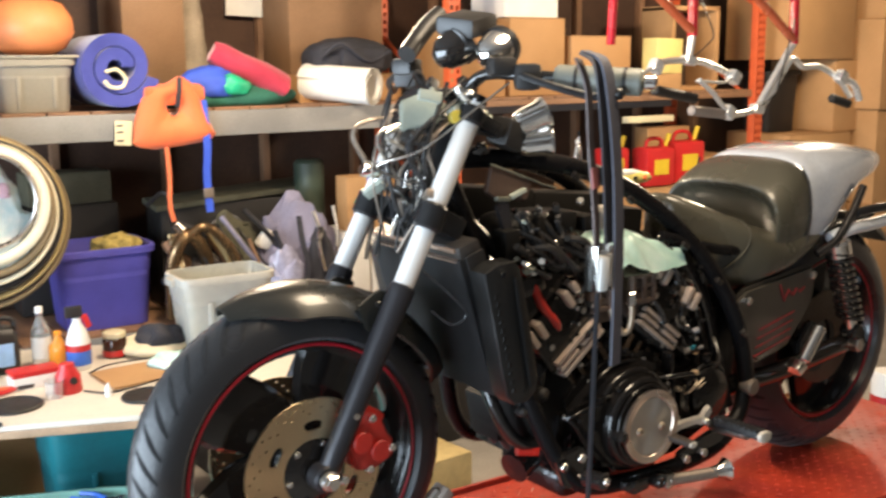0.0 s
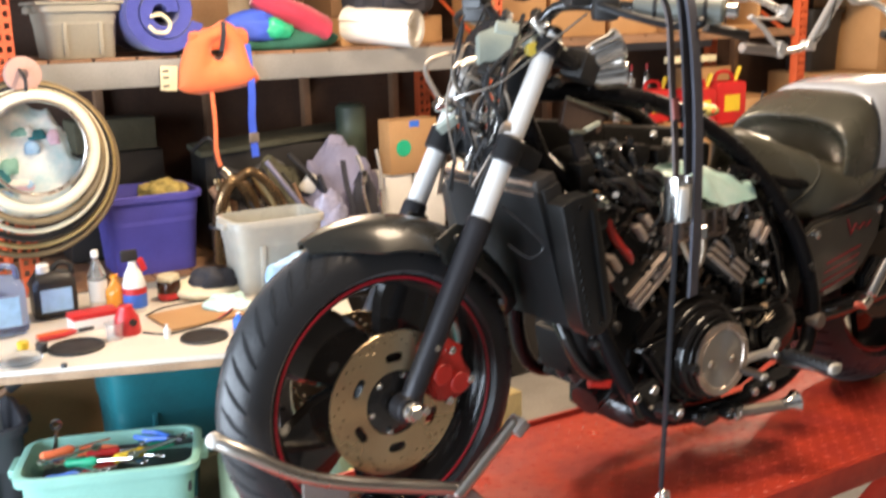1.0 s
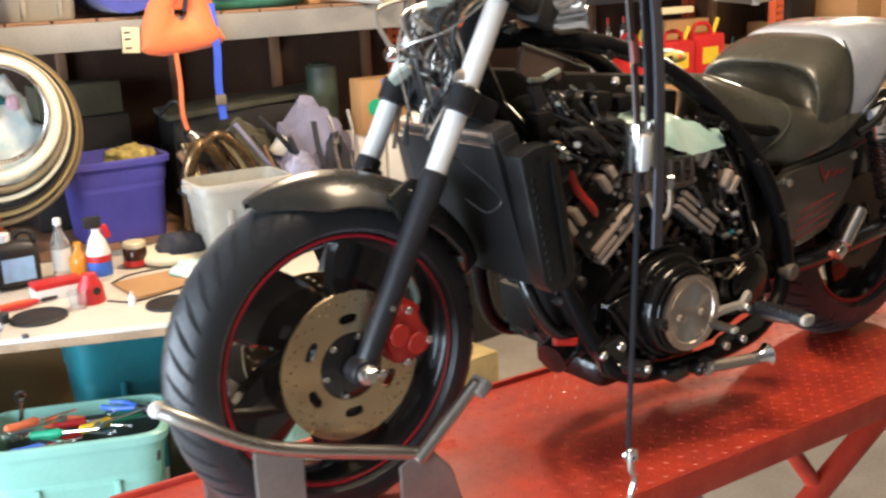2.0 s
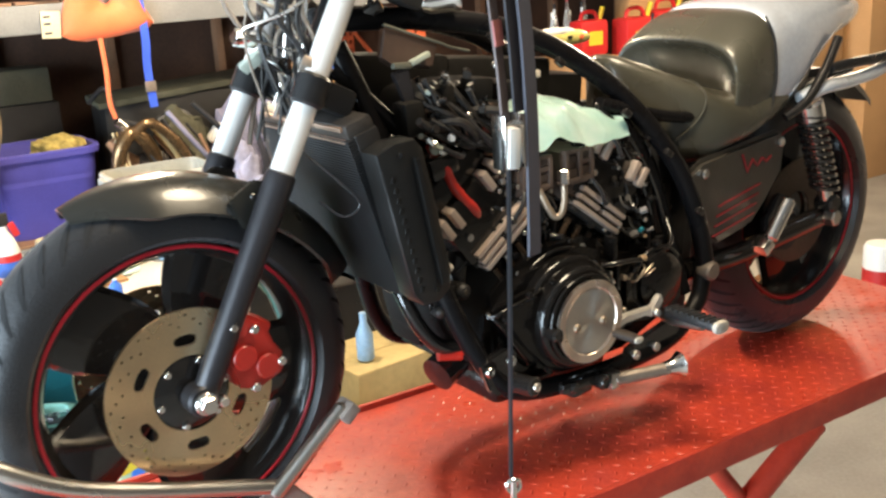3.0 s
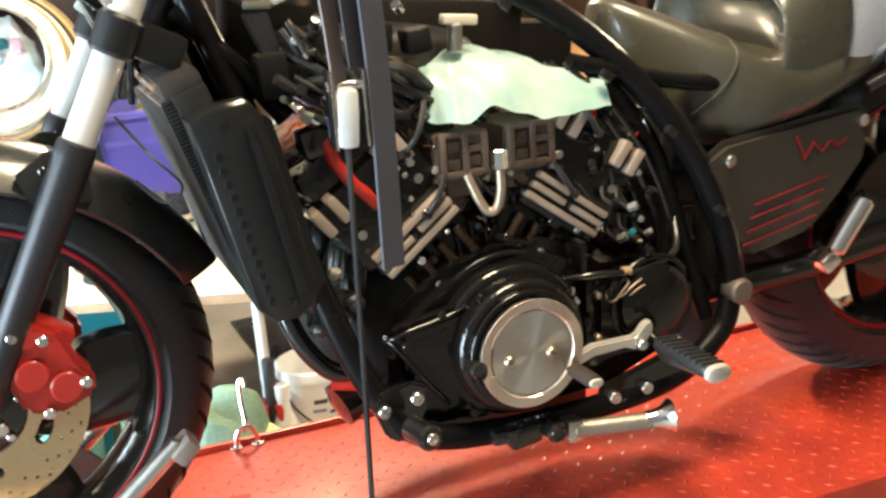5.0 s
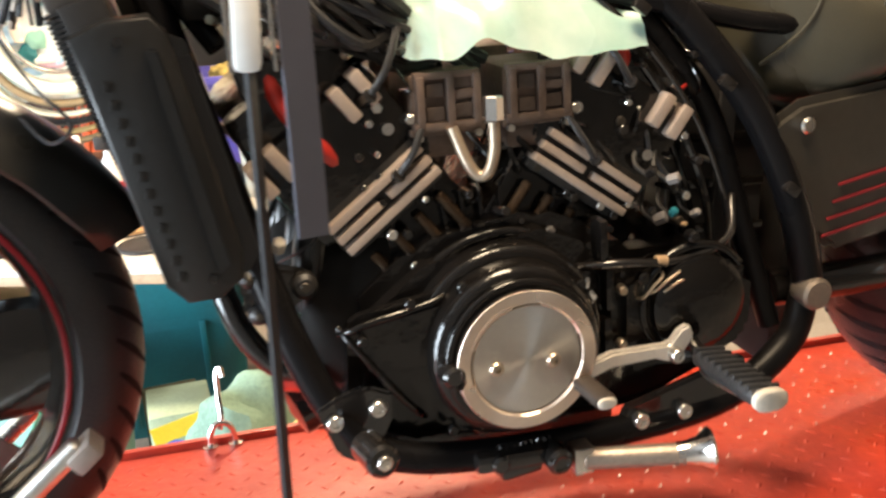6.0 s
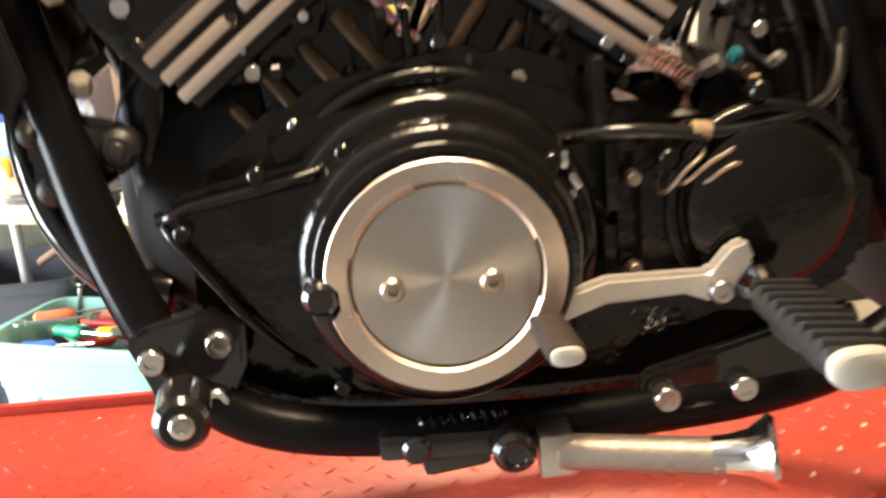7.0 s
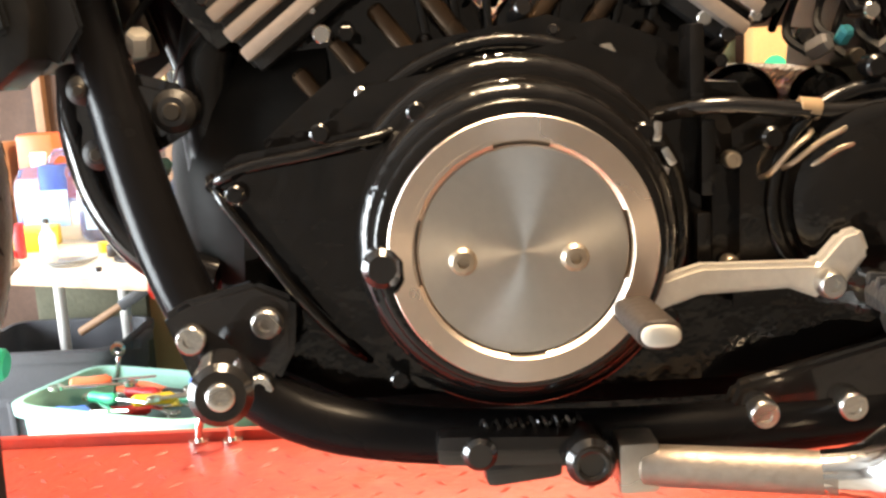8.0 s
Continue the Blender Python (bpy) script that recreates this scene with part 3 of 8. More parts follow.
# frame: black gloss tubes
def frame_tubes():
    for s in (-1, 1):
        part("upper_frame_tube", tube(N(), [(0.34, 0.035 * s, 1.70), (0.48, 0.06 * s, 1.692), (0.63, 0.078 * s, 1.668), (0.755, 0.09 * s, 1.625), (0.86, 0.108 * s, 1.562), (0.93, 0.125 * s, 1.502), (0.995, 0.148 * s, 1.425), (1.055, 0.165 * s, 1.335), (1.10, 0.173 * s, 1.23), (1.125, 0.172 * s, 1.14), (1.130, 0.17 * s, 1.09)], 0.020, 16), FRAME_BLACK, BIKE)
        part("down_tube", tube(N(), [(0.335, 0.04 * s, 1.66), (0.385, 0.08 * s, 1.50), (0.435, 0.12 * s, 1.30), (0.475, 0.16 * s, 1.15), (0.515, 0.185 * s, 1.06), (0.57, 0.195 * s, 1.005), (0.68, 0.198 * s, 0.983), (0.85, 0.198 * s, 0.978), (1.0, 0.19 * s, 0.99), (1.10, 0.175 * s, 1.04), (1.127, 0.17 * s, 1.10)], 0.0190, 16), FRAME_BLACK, BIKE)
        part("head_gusset", tube(N(), [(0.325, 0.045 * s, 1.62), (0.40, 0.085 * s, 1.53), (0.44, 0.11 * s, 1.47)], 0.014, 10), FRAME_BLACK, BIKE)
        part("seat_rail", tube(N(), [(0.86, 0.13 * s, 1.50), (1.1, 0.14 * s, 1.44), (1.4, 0.13 * s, 1.43), (1.72, 0.11 * s, 1.47)], 0.013, 10), FRAME_BLACK, BIKE)
        part("inner_frame_tube", tube(N(), [(0.9, 0.12 * s, 1.49), (1.0, 0.13 * s, 1.36), (1.05, 0.14 * s, 1.2), (1.09, 0.15 * s, 1.06)], 0.014, 10), FRAME_BLACK, BIKE)


frame_tubes()


def cast_enamel():
    """Gloss black enamel over an uneven casting."""
    m = mat("gloss_black_casting", (0.007, 0.006, 0.0055), 0.13, bump=0.0, rvar=0.06)
    n, l = m.node_tree.nodes, m.node_tree.links
    co, z = n.new("ShaderNodeTexCoord"), n.new("ShaderNodeTexNoise")
    z.inputs["Scale"].default_value, z.inputs["Detail"].default_value = 38, 3
    l.new(co.outputs["Object"], z.inputs["Vector"])
    b = n.new("ShaderNodeBump")
    b.inputs["Strength"].default_value, b.inputs["Distance"].default_value = 0.35, 0.006
    l.new(z.outputs["Fac"], b.inputs["Height"])
    l.new(b.outputs[0], n["Principled BSDF"].inputs["Normal"])
    return m


CASE_BLACK = cast_enamel()
TOE_TAN = mat("tan_sleeve", (0.45, 0.30, 0.17), 0.5)
TOE_BRONZE = mat("dull_bronze_screw", (0.05, 0.04, 0.03), 0.45, metal=0.4)
FIT_YELLOW = mat("yellow_fitting", (0.55, 0.42, 0.06), 0.4)
DULL_GREY = mat("dull_grey_cap", (0.22, 0.20, 0.19), 0.45)
STUD_BRONZE = mat("oily_bronze_stud", (0.10, 0.062, 0.036), 0.28, metal=0.6, var=0.5, bump=0.1)
FIT_TEAL = mat("teal_fitting", (0.04, 0.35, 0.40), 0.4)


# ---- engine: a V of two banks on a black crankcase ----
def build_engine():
    bm = N()
    plate(bm, [(0.53, 1.02), (0.60, 0.985), (0.90, 0.985), (1.02, 1.03), (1.05, 1.12), (1.0, 1.185), (0.87, 1.192), (0.83, 1.235), (0.77, 1.26), (0.62, 1.235), (0.54, 1.17)], (0, 0.17, 0), (1, 0, 0), (0, 0, 1), 0.34, 0.02)
    box(bm, (0.74, 0, 0.965), (0.30, 0.22, 0.06), bev=0.015)
    eng = part("engine", bm, CASE_BLACK, BIKE, "gloss black engine crankcase")
    # left generator casing with its stepped rim
    bm = N()
    plate(bm, [(0.525, 1.165), (0.545, 1.178), (0.63, 1.19), (0.70, 1.205), (0.76, 1.195), (0.80, 1.12), (0.78, 1.04), (0.70, 1.005), (0.64, 1.02), (0.585, 1.08)], (0, -0.168, 0), (1, 0, 0), (0, 0, 1), 0.035, 0.012)
    part("left_casing", bm, CASE_BLACK, eng)
    bm = N()
    prof = [(0.001, -0.03), (0.1170, -0.03)]
    for r0, h0, e in ((0.1170, 0.006, 0.012), (0.1015, 0.036, 0.014), (0.0905, 0.0455, 0.004)):
        prof += [(r0 - e + e * math.cos(q), h0 - e + e * math.sin(q)) for q in (k * math.pi / 12 for k in range(7))] + [(r0 - e - 0.0012, h0)]
    lathe(bm, prof + [(0.001, 0.0455)], (0.7195, -0.19, 1.116), (0, -1, 0), 96)
    part("generator_housing", bm, CASE_BLACK, eng)
    part("casing_nub", rod(N(), (0.6345, -0.2, 1.110), (0.6345, -0.2485, 1.110), 0.0125, n=20, bev=0.004), BLACK_GLOSS, eng)
    cover = part("generator_cover", generator_cover(), BAND_ALLOY, eng, "round machined aluminium generator cover")
    part("turned_disc", lathe(N(), [(0.0634, 0.0), (0.0634, 0.0042), (0.0626, 0.0052), (0.03, 0.0060), (0.0005, 0.0063)], (0.7195, -0.240, 1.116), (0, -1, 0), 72), COVER_ALLOY, cover, "recessed disc with turned grain")
    for a0, a1 in ((20, 74), (104, 160), (196, 260), (280, 342)):
        rr = [radians(a0 + (a1 - a0) * i / 14) for i in range(15)]
        sec = ((0.0639, 0.0052), (0.0664, 0.0062), (0.0688, 0.0078), (0.0688, 0.0092), (0.0664, 0.0092), (0.0639, 0.0066))
        part("raised_arc", skin(N(), [[Vector((0.7195 + r * math.cos(q), -0.240 - h, 1.116 + r * math.sin(q))) for r, h in sec] for q in rr]), BAND_ALLOY, cover)
    for x, z in ((0.6830, 1.112), (0.7500, 1.111)):
        b = N()
        lathe(b, [(0.0085, 0), (0.0085, 0.003), (0.0065, 0.0055), (0.0035, 0.006), (0.003, 0.002), (0.0, 0.002)], (x, -0.2455, z), (0, -1, 0), 20)
        part("cover_bolt", b, BRASSY, cover)
    # sprocket cover behind it
    bm = N()
    plate(bm, [(0.85, 1.06), (0.97, 1.04), (1.035, 1.07), (1.04, 1.15), (0.985, 1.19), (0.90, 1.193), (0.85, 1.17)], (0, -0.168, 0), (1, 0, 0), (0, 0, 1), 0.03, 0.014)
    lathe(bm, [(0.001, 0), (0.062, 0), (0.06, 0.012), (0.05, 0.018), (0.001, 0.018)], (0.955, -0.195, 1.13), (0, -1, 0), 40)
    part("sprocket_cover", bm, CASE_BLACK, eng)
    for x, z in ((0.838, 1.22), (0.845, 1.16), (0.842, 1.10)):
        part("case_rib", box(N(), (x, -0.18, z), (0.01, 0.03, 0.05), bev=0.003), CASE_BLACK, eng)
    for p in ((0.545, -0.205, 1.155), (0.60, -0.205, 1.19), (0.66, -0.205, 1.20), (0.80, -0.205, 1.18), (0.815, -0.2, 1.06), (0.64, -0.205, 1.03)):
        part("case_bolt", rod(N(), p, (p[0], p[1] - 0.01, p[2]), 0.0065, n=10, bev=0.0015), CASE_BLACK, eng)
    # cast ridges over the casing and hoses that run along it
    for r, y, a0, a1, th in ((0.124, -0.160, 35, 145, 0.006), (0.109, -0.179, 200, 330, 0.005)):
        pts = [(0.7195 + r * math.cos(radians(a0 + (a1 - a0) * i / 11)), y + (0.02 if i in (0, 11) else 0.0), 1.116 + r * math.sin(radians(a0 + (a1 - a0) * i / 11))) for i in range(12)]
        part("casting_ridge", tube(N(), pts, th, 12), CASE_BLACK, eng)
    part("casting_ridge", tube(N(), [(0.524, -0.18, 1.157), (0.535, -0.197, 1.164), (0.555, -0.200, 1.171), (0.60, -0.200, 1.178), (0.64, -0.196, 1.186), (0.66, -0.17, 1.192)], 0.0042, 10), CASE_BLACK, eng)
    part("casting_ridge", tube(N(), [(0.524, -0.18, 1.163), (0.534, -0.197, 1.15), (0.553, -0.199, 1.122), (0.578, -0.199, 1.085), (0.605, -0.19, 1.05), (0.62, -0.165, 1.03)], 0.0038, 10), CASE_BLACK, eng)
    part("casting_ridge", tube(N(), [(0.955 + 0.07 * math.cos(radians(q)), -0.196, 1.13 + 0.07 * math.sin(radians(q))) for q in range(35, 236, 20)], 0.006, 10), CASE_BLACK, eng)
    for q in (150, 95, 215):
        part("case_bolt", rod(N(), (0.955 + 0.083 * math.cos(radians(q)), -0.19, 1.13 + 0.083 * math.sin(radians(q))), (0.955 + 0.083 * math.cos(radians(q)), -0.207, 1.13 + 0.083 * math.sin(radians(q))), 0.0075, n=14, bev=0.002), CASE_BLACK, eng)
    part("case_hose", tube(N(), [(0.80, -0.15, 1.18), (0.826, -0.185, 1.19), (0.86, -0.20, 1.193), (0.93, -0.20, 1.186), (1.0, -0.19, 1.20), (1.03, -0.15, 1.24)], 0.0055, 10), BLACK_GLOSS, eng)
    part("hose_sleeve", rod(N(), (0.900, -0.2, 1.1895), (0.914, -0.2, 1.1875), 0.0070, n=14, bev=0.001), TOE_TAN, eng, "tan rubber sleeve")
    # bolts of the sprocket cover, upright webs and round bosses of the crankcase
    for x, z in ((0.860, 1.158), (0.859, 1.090)):
        part("cover_screw", socket_bolt((x, -0.188, z), (x, -0.199, z), 0.0058), BRASSY, eng)
    for x, z, r in ((0.826, 1.175, 0.0060), (0.796, 1.222, 0.0075), (0.668, 1.242, 0.0060), (0.736, 1.240, 0.0060), (0.755, 1.223, 0.0050), (0.806, 1.197, 0.0070), (0.693, 1.238, 0.0050)):
        part("casting_boss", lathe(N(), [(r, 0), (r * 0.97, 0.006), (r * 0.75, 0.011), (r * 0.4, 0.0135), (0.0, 0.014)], (x, -0.124, z), (0, -1, 0.25), 16), CASE_BLACK, eng)
    for x, h in ((0.668, 0.05), (0.690, 0.06), (0.712, 0.06), (0.735, 0.06), (0.758, 0.05), (0.80, 0.045), (0.825, 0.05)):
        part("casting_web", box(N(), (x, -0.118, 1.245 + h * 0.2), (0.006, 0.03, h), (0, (x - 0.72) * 160, 0), 0.0025), CASE_BLACK, eng)
    # dark plate with three round mounts at the radiator's foot
    mp = part("mount_plate", plate(N(), [(0.420, 1.228), (0.437, 1.240), (0.458, 1.236), (0.505, 1.222), (0.514, 1.206), (0.502, 1.190), (0.458, 1.166), (0.440, 1.164), (0.428, 1.178), (0.432, 1.205)], (0, -0.125, 0), (1, 0, 0), (0, 0, 1), 0.018, 0.007), BLACK_GLOSS, eng)
    for x, z, r in ((0.437, 1.223, 0.010), (0.497, 1.206, 0.015), (0.444, 1.180, 0.011)):
        bs = part("rubber_mount", rod(N(), (x, -0.125, z), (x, -0.154, z), r, n=20, bev=0.005), BLACK_MATT, mp)
        part("mount_screw", rod(N(), (x, -0.152, z), (x, -0.156, z), r * 0.42, n=12, bev=0.001), TOE_BRONZE, bs)
    # small fittings between the rear bank and the casing; the WHITE_TOP one paints a highlight
    for c, sz, rot, m in (((0.944, -0.155, 1.228), 0.007, 80, FIT_TEAL), ((0.958, -0.150, 1.214), 0.004, 10, TOE_TAN), ((0.473, -0.130, 1.246), 0.011, 75, WHITE_TOP), ((0.482, -0.133, 1.164), 0.007, 60, MINT), ((0.925, -0.150, 1.222), 0.010, 35, DULL_GREY), ((0.931, -0.170, 1.276), 0.009, 25, DULL_GREY), ((0.975, -0.150, 1.222), 0.007, 55, DULL_GREY), ((0.908, -0.165, 1.284), 0.008, 70, BLACK_GLOSS)):
        f = part("fitting_or_glint", rod(N(), c, (c[0] + sz * math.cos(radians(rot)) * 1.3, c[1] - 0.01, c[2] + sz * math.sin(radians(rot)) * 1.3), sz * 0.75, n=6, bev=0.002), m, eng)
        part("fitting_wire", tube(N(), [c, (c[0] - 0.01, c[1] + 0.015, c[2] + 0.015), (c[0] + 0.01, c[1] + 0.04, c[2] + 0.05)], 0.003, 6), BLACK_MATT, f)
    for x, z, r in ((0.900, 1.186, 0.030), (0.962, 1.186, 0.026)):
        part("starter_motor", rod(N(), (x, -0.085, z), (x, 0.13, z), r, n=24, bev=0.006), CASE_BLACK, eng)
    # chrome bits added as glints beside the casing; fine brass lines mimic sprocket-cover reflections
    for x, z, a in ((0.809, 1.180, 5), (0.816, 1.164, -30), (0.812, 1.152, 25)):
        part("glint_clip", box(N(), (x, -0.204, z), (0.006, 0.012, 0.013), (0, a, 0), 0.002), CHROME, eng)
    for a, b in (((0.880, 1.150), (0.905, 1.173)), ((0.893, 1.155), (0.928, 1.176)), ((0.906, 1.153), (0.936, 1.167))):
        m = ((a[0] + b[0]) / 2, (a[1] + b[1]) / 2 + 0.003)
        part("glint_line", tube(N(), [(a[0] - 0.004, -0.19, a[1] - 0.006), (a[0], -0.2085, a[1]), (m[0], -0.2125, m[1]), (b[0], -0.2085, b[1]), (b[0] + 0.006, -0.19, b[1] + 0.002)], 0.0018, 8), BRASSY, eng)
    for s, cx in ((-1, 0.60), (1, 0.865)):
        build_bank(eng, s, cx)
    return eng


def generator_cover():
    """Machined disc: flat outer band with a scoop at one side, and a recessed turned centre."""
    bm = N()
    n, o = 96, Vector((0.7195, -0.240, 1.116))
    prof = [(0.0815, 0.0), (0.0815, 0.0073), (0.0808, 0.008), (0.0668, 0.008), (0.0644, 0.0042), (0.0638, 0.002), (0.001, 0.002)]
    rings = []
    for r, h in prof:
        ringp = []
        for i in range(n):
            a = 2 * math.pi * i / n
            c = Vector((r * math.cos(a), 0, r * math.sin(a)))
            q = Vector((-0.0865, 0, -0.008))
            if (c - q).length < 0.0155 and r > 0.06:
                c = q + (c - q).normalized() * 0.0155
            ringp.append(o + c + Vector((0, -h, 0)))
        rings.append(ringp)
    return skin(bm, rings)


BAND_ALLOY = circular_grain(mat("milled_aluminium", (0.93, 0.775, 0.65), 0.27, metal=1.0, var=0.1, bump=0.05, bscale=120), 0.7195, 1.116, 0.9)
COVER_ALLOY = circular_grain(mat("turned_aluminium", (0.71, 0.675, 0.625), 0.34, metal=1.0, var=0.1, bump=0.05, bscale=160), 0.7195, 1.116, 0.85)
BRASSY = mat("brass_bolt", (0.66, 0.55, 0.43), 0.32, metal=1.0, var=0.1)


def build_bank(eng, s, cx):
    """One bank: cylinder barrel, light fin bars on the side, head with paired fin ends, cam cover."""
    ax = Vector((0.60 * s, 0, 0.80)).normalized()            # bank axis, leaning fore or aft
    px = Vector((ax.z, 0, -ax.x))                            # across the bank
    base = Vector((0.715 + 0.035 * s, 0, 1.178))
    tilt = math.degrees(math.atan2(ax.x, ax.z))

    def at(along, across, y):
        return base + ax * along + px * across + Vector((0, y, 0))
    bm = N()
    box(bm, at(0.06, 0, 0), (0.15, 0.25, 0.16), (0, tilt, 0), 0.012)
    barrel = part("cylinder_bank", bm, CASE_BLACK, eng)
    head = N()
    box(head, at(0.205, 0, 0), (0.17, 0.29, 0.13), (0, tilt, 0), 0.014)
    box(head, at(0.29, 0, 0), (0.15, 0.27, 0.06), (0, tilt, 0), 0.02)
    part("cylinder_head", head, CASE_BLACK, eng)
    for side in (-1, 1):
        y = 0.143 * side
        for k in range(3):
            a = 0.128 + k * 0.0165
            b = N()
            if k == 1:
                for q, w in ((-0.0375, 0.062), (0.0375, 0.062)):
                    box(b, at(a, q, y), (w, 0.032, 0.0095), (0, tilt, 0), 0.002)
            else:
                box(b, at(a, 0, y), (0.137, 0.032, 0.0095), (0, tilt, 0), 0.002)
            part("fin_bar", b, FIN_ALLOY, eng)
        plateb = box(N(), at(0.144, 0, y * 0.95), (0.135, 0.02, 0.06), (0, tilt, 0), 0.003)
        part("fin_backing", plateb, BLACK_MATT, eng)
        for q in (-0.068, 0.052):
            for k in range(2):
                b = box(N(), at(0.252, q + (k - 0.5) * 0.028, y), (0.0145, 0.034, 0.042), (0, tilt, 0), 0.003)
                part("head_fin", b, FIN_ALLOY, eng)
        for q in (-0.055, 0.055):
            part("head_bolt", rod(N(), at(0.20, q, y * 1.02), at(0.20, q, y * 1.07), 0.007, n=10), CHROME, eng)
    # studs between the bars and the case
    for q in (-0.05, -0.017, 0.017, 0.05):
        part("case_stud_boss", rod(N(), at(0.015, q, -0.135), at(0.10, q, -0.135), 0.0065, n=12, bev=0.002), STUD_BRONZE, eng)


build_engine()


def build_intakes():
    for i, x in enumerate((0.672, 0.778)):
        for k in (-1, 1):
            bm = N()
            box(bm, (x, 0.10 * k, 1.395), (0.082, 0.10, 0.062), bev=0.008)
            rod(bm, (x, 0.085 * k, 1.36), (x + (0.02 if i else -0.02), 0.085 * k, 1.30), 0.026, n=20)
            box(bm, (x, 0.152 * k, 1.368), (0.078, 0.016, 0.010), bev=0.003)
            box(bm, (x, 0.152 * k, 1.424), (0.074, 0.014, 0.008), bev=0.002)
            for q in (-0.031, 0.003, 0.033):
                box(bm, (x + q, 0.154 * k, 1.396), (0.009, 0.014, 0.056), bev=0.002)
            box(bm, (x + 0.018, 0.153 * k, 1.402), (0.030, 0.012, 0.010), bev=0.002)
            c = part("carburettor", bm, CARB_BROWN, BIKE, "dull brownish cast carburettor body")
            # recess shade is put into the colour: a darker brown than the body
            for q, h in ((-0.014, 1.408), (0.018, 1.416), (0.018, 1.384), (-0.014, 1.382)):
                part("cast_recess", box(N(), (x + q, 0.1510 * k, h), (0.020, 0.012, 0.016), bev=0.002), CARB_SHADE, c)
            part("float_bowl", box(N(), (x, 0.10 * k, 1.346), (0.072, 0.085, 0.034), bev=0.012), CARB_BROWN, c)
            part("bowl_flange", box(N(), (x, 0.105 * k, 1.362), (0.086, 0.098, 0.008), bev=0.002), CARB_BROWN, c)
            for q in (-0.034, 0.034):
                part("bowl_screw", rod(N(), (x + q, 0.15 * k, 1.357), (x + q, 0.158 * k, 1.357), 0.0042, n=8), ALLOY, c)
    for z, r in ((1.504, 0.013), (1.531, 0.011)):
        part("intake_pipe", tube(N(), [(0.47, -0.10, z + 0.004), (0.50, -0.122, z + 0.003), (0.54, -0.128, z), (0.58, -0.126, z - 0.004), (0.625, -0.10, z - 0.012)], r, 14), CARB_BROWN, BIKE, "dull brown metal pipe")
    part("breather_hose", tube(N(), [(0.714, -0.183, 1.385), (0.713, -0.186, 1.345), (0.706, -0.184, 1.318), (0.695, -0.178, 1.314), (0.684, -0.172, 1.332), (0.674, -0.160, 1.366)], 0.0066, 12), PIPE_TAN, BIKE, "bent metal breather pipe")
    part("pipe_end", rod(N(), (0.714, -0.183, 1.372), (0.715, -0.181, 1.40), 0.0115, n=6, bev=0.002), CHROME, BIKE)
    part("throttle_link", rod(N(), (0.60, -0.13, 1.336), (0.86, -0.13, 1.33), 0.004, n=8), BLACK_GLOSS, BIKE)


# darker copy of the casting brown, standing for shade in the recesses
CARB_SHADE = mat("recess_shade_brown", (0.125, 0.090, 0.073), 0.5, metal=0.3, var=0.5, bump=0.25, bscale=140)
CARB_BROWN = mat("dull_brown_casting", (0.19, 0.135, 0.108), 0.42, metal=0.35, var=0.45, scale=30, bump=0.25, bscale=140)
PIPE_TAN = mat("tarnished_pipe", (0.50, 0.40, 0.30), 0.35, metal=0.7, var=0.3)
build_intakes()


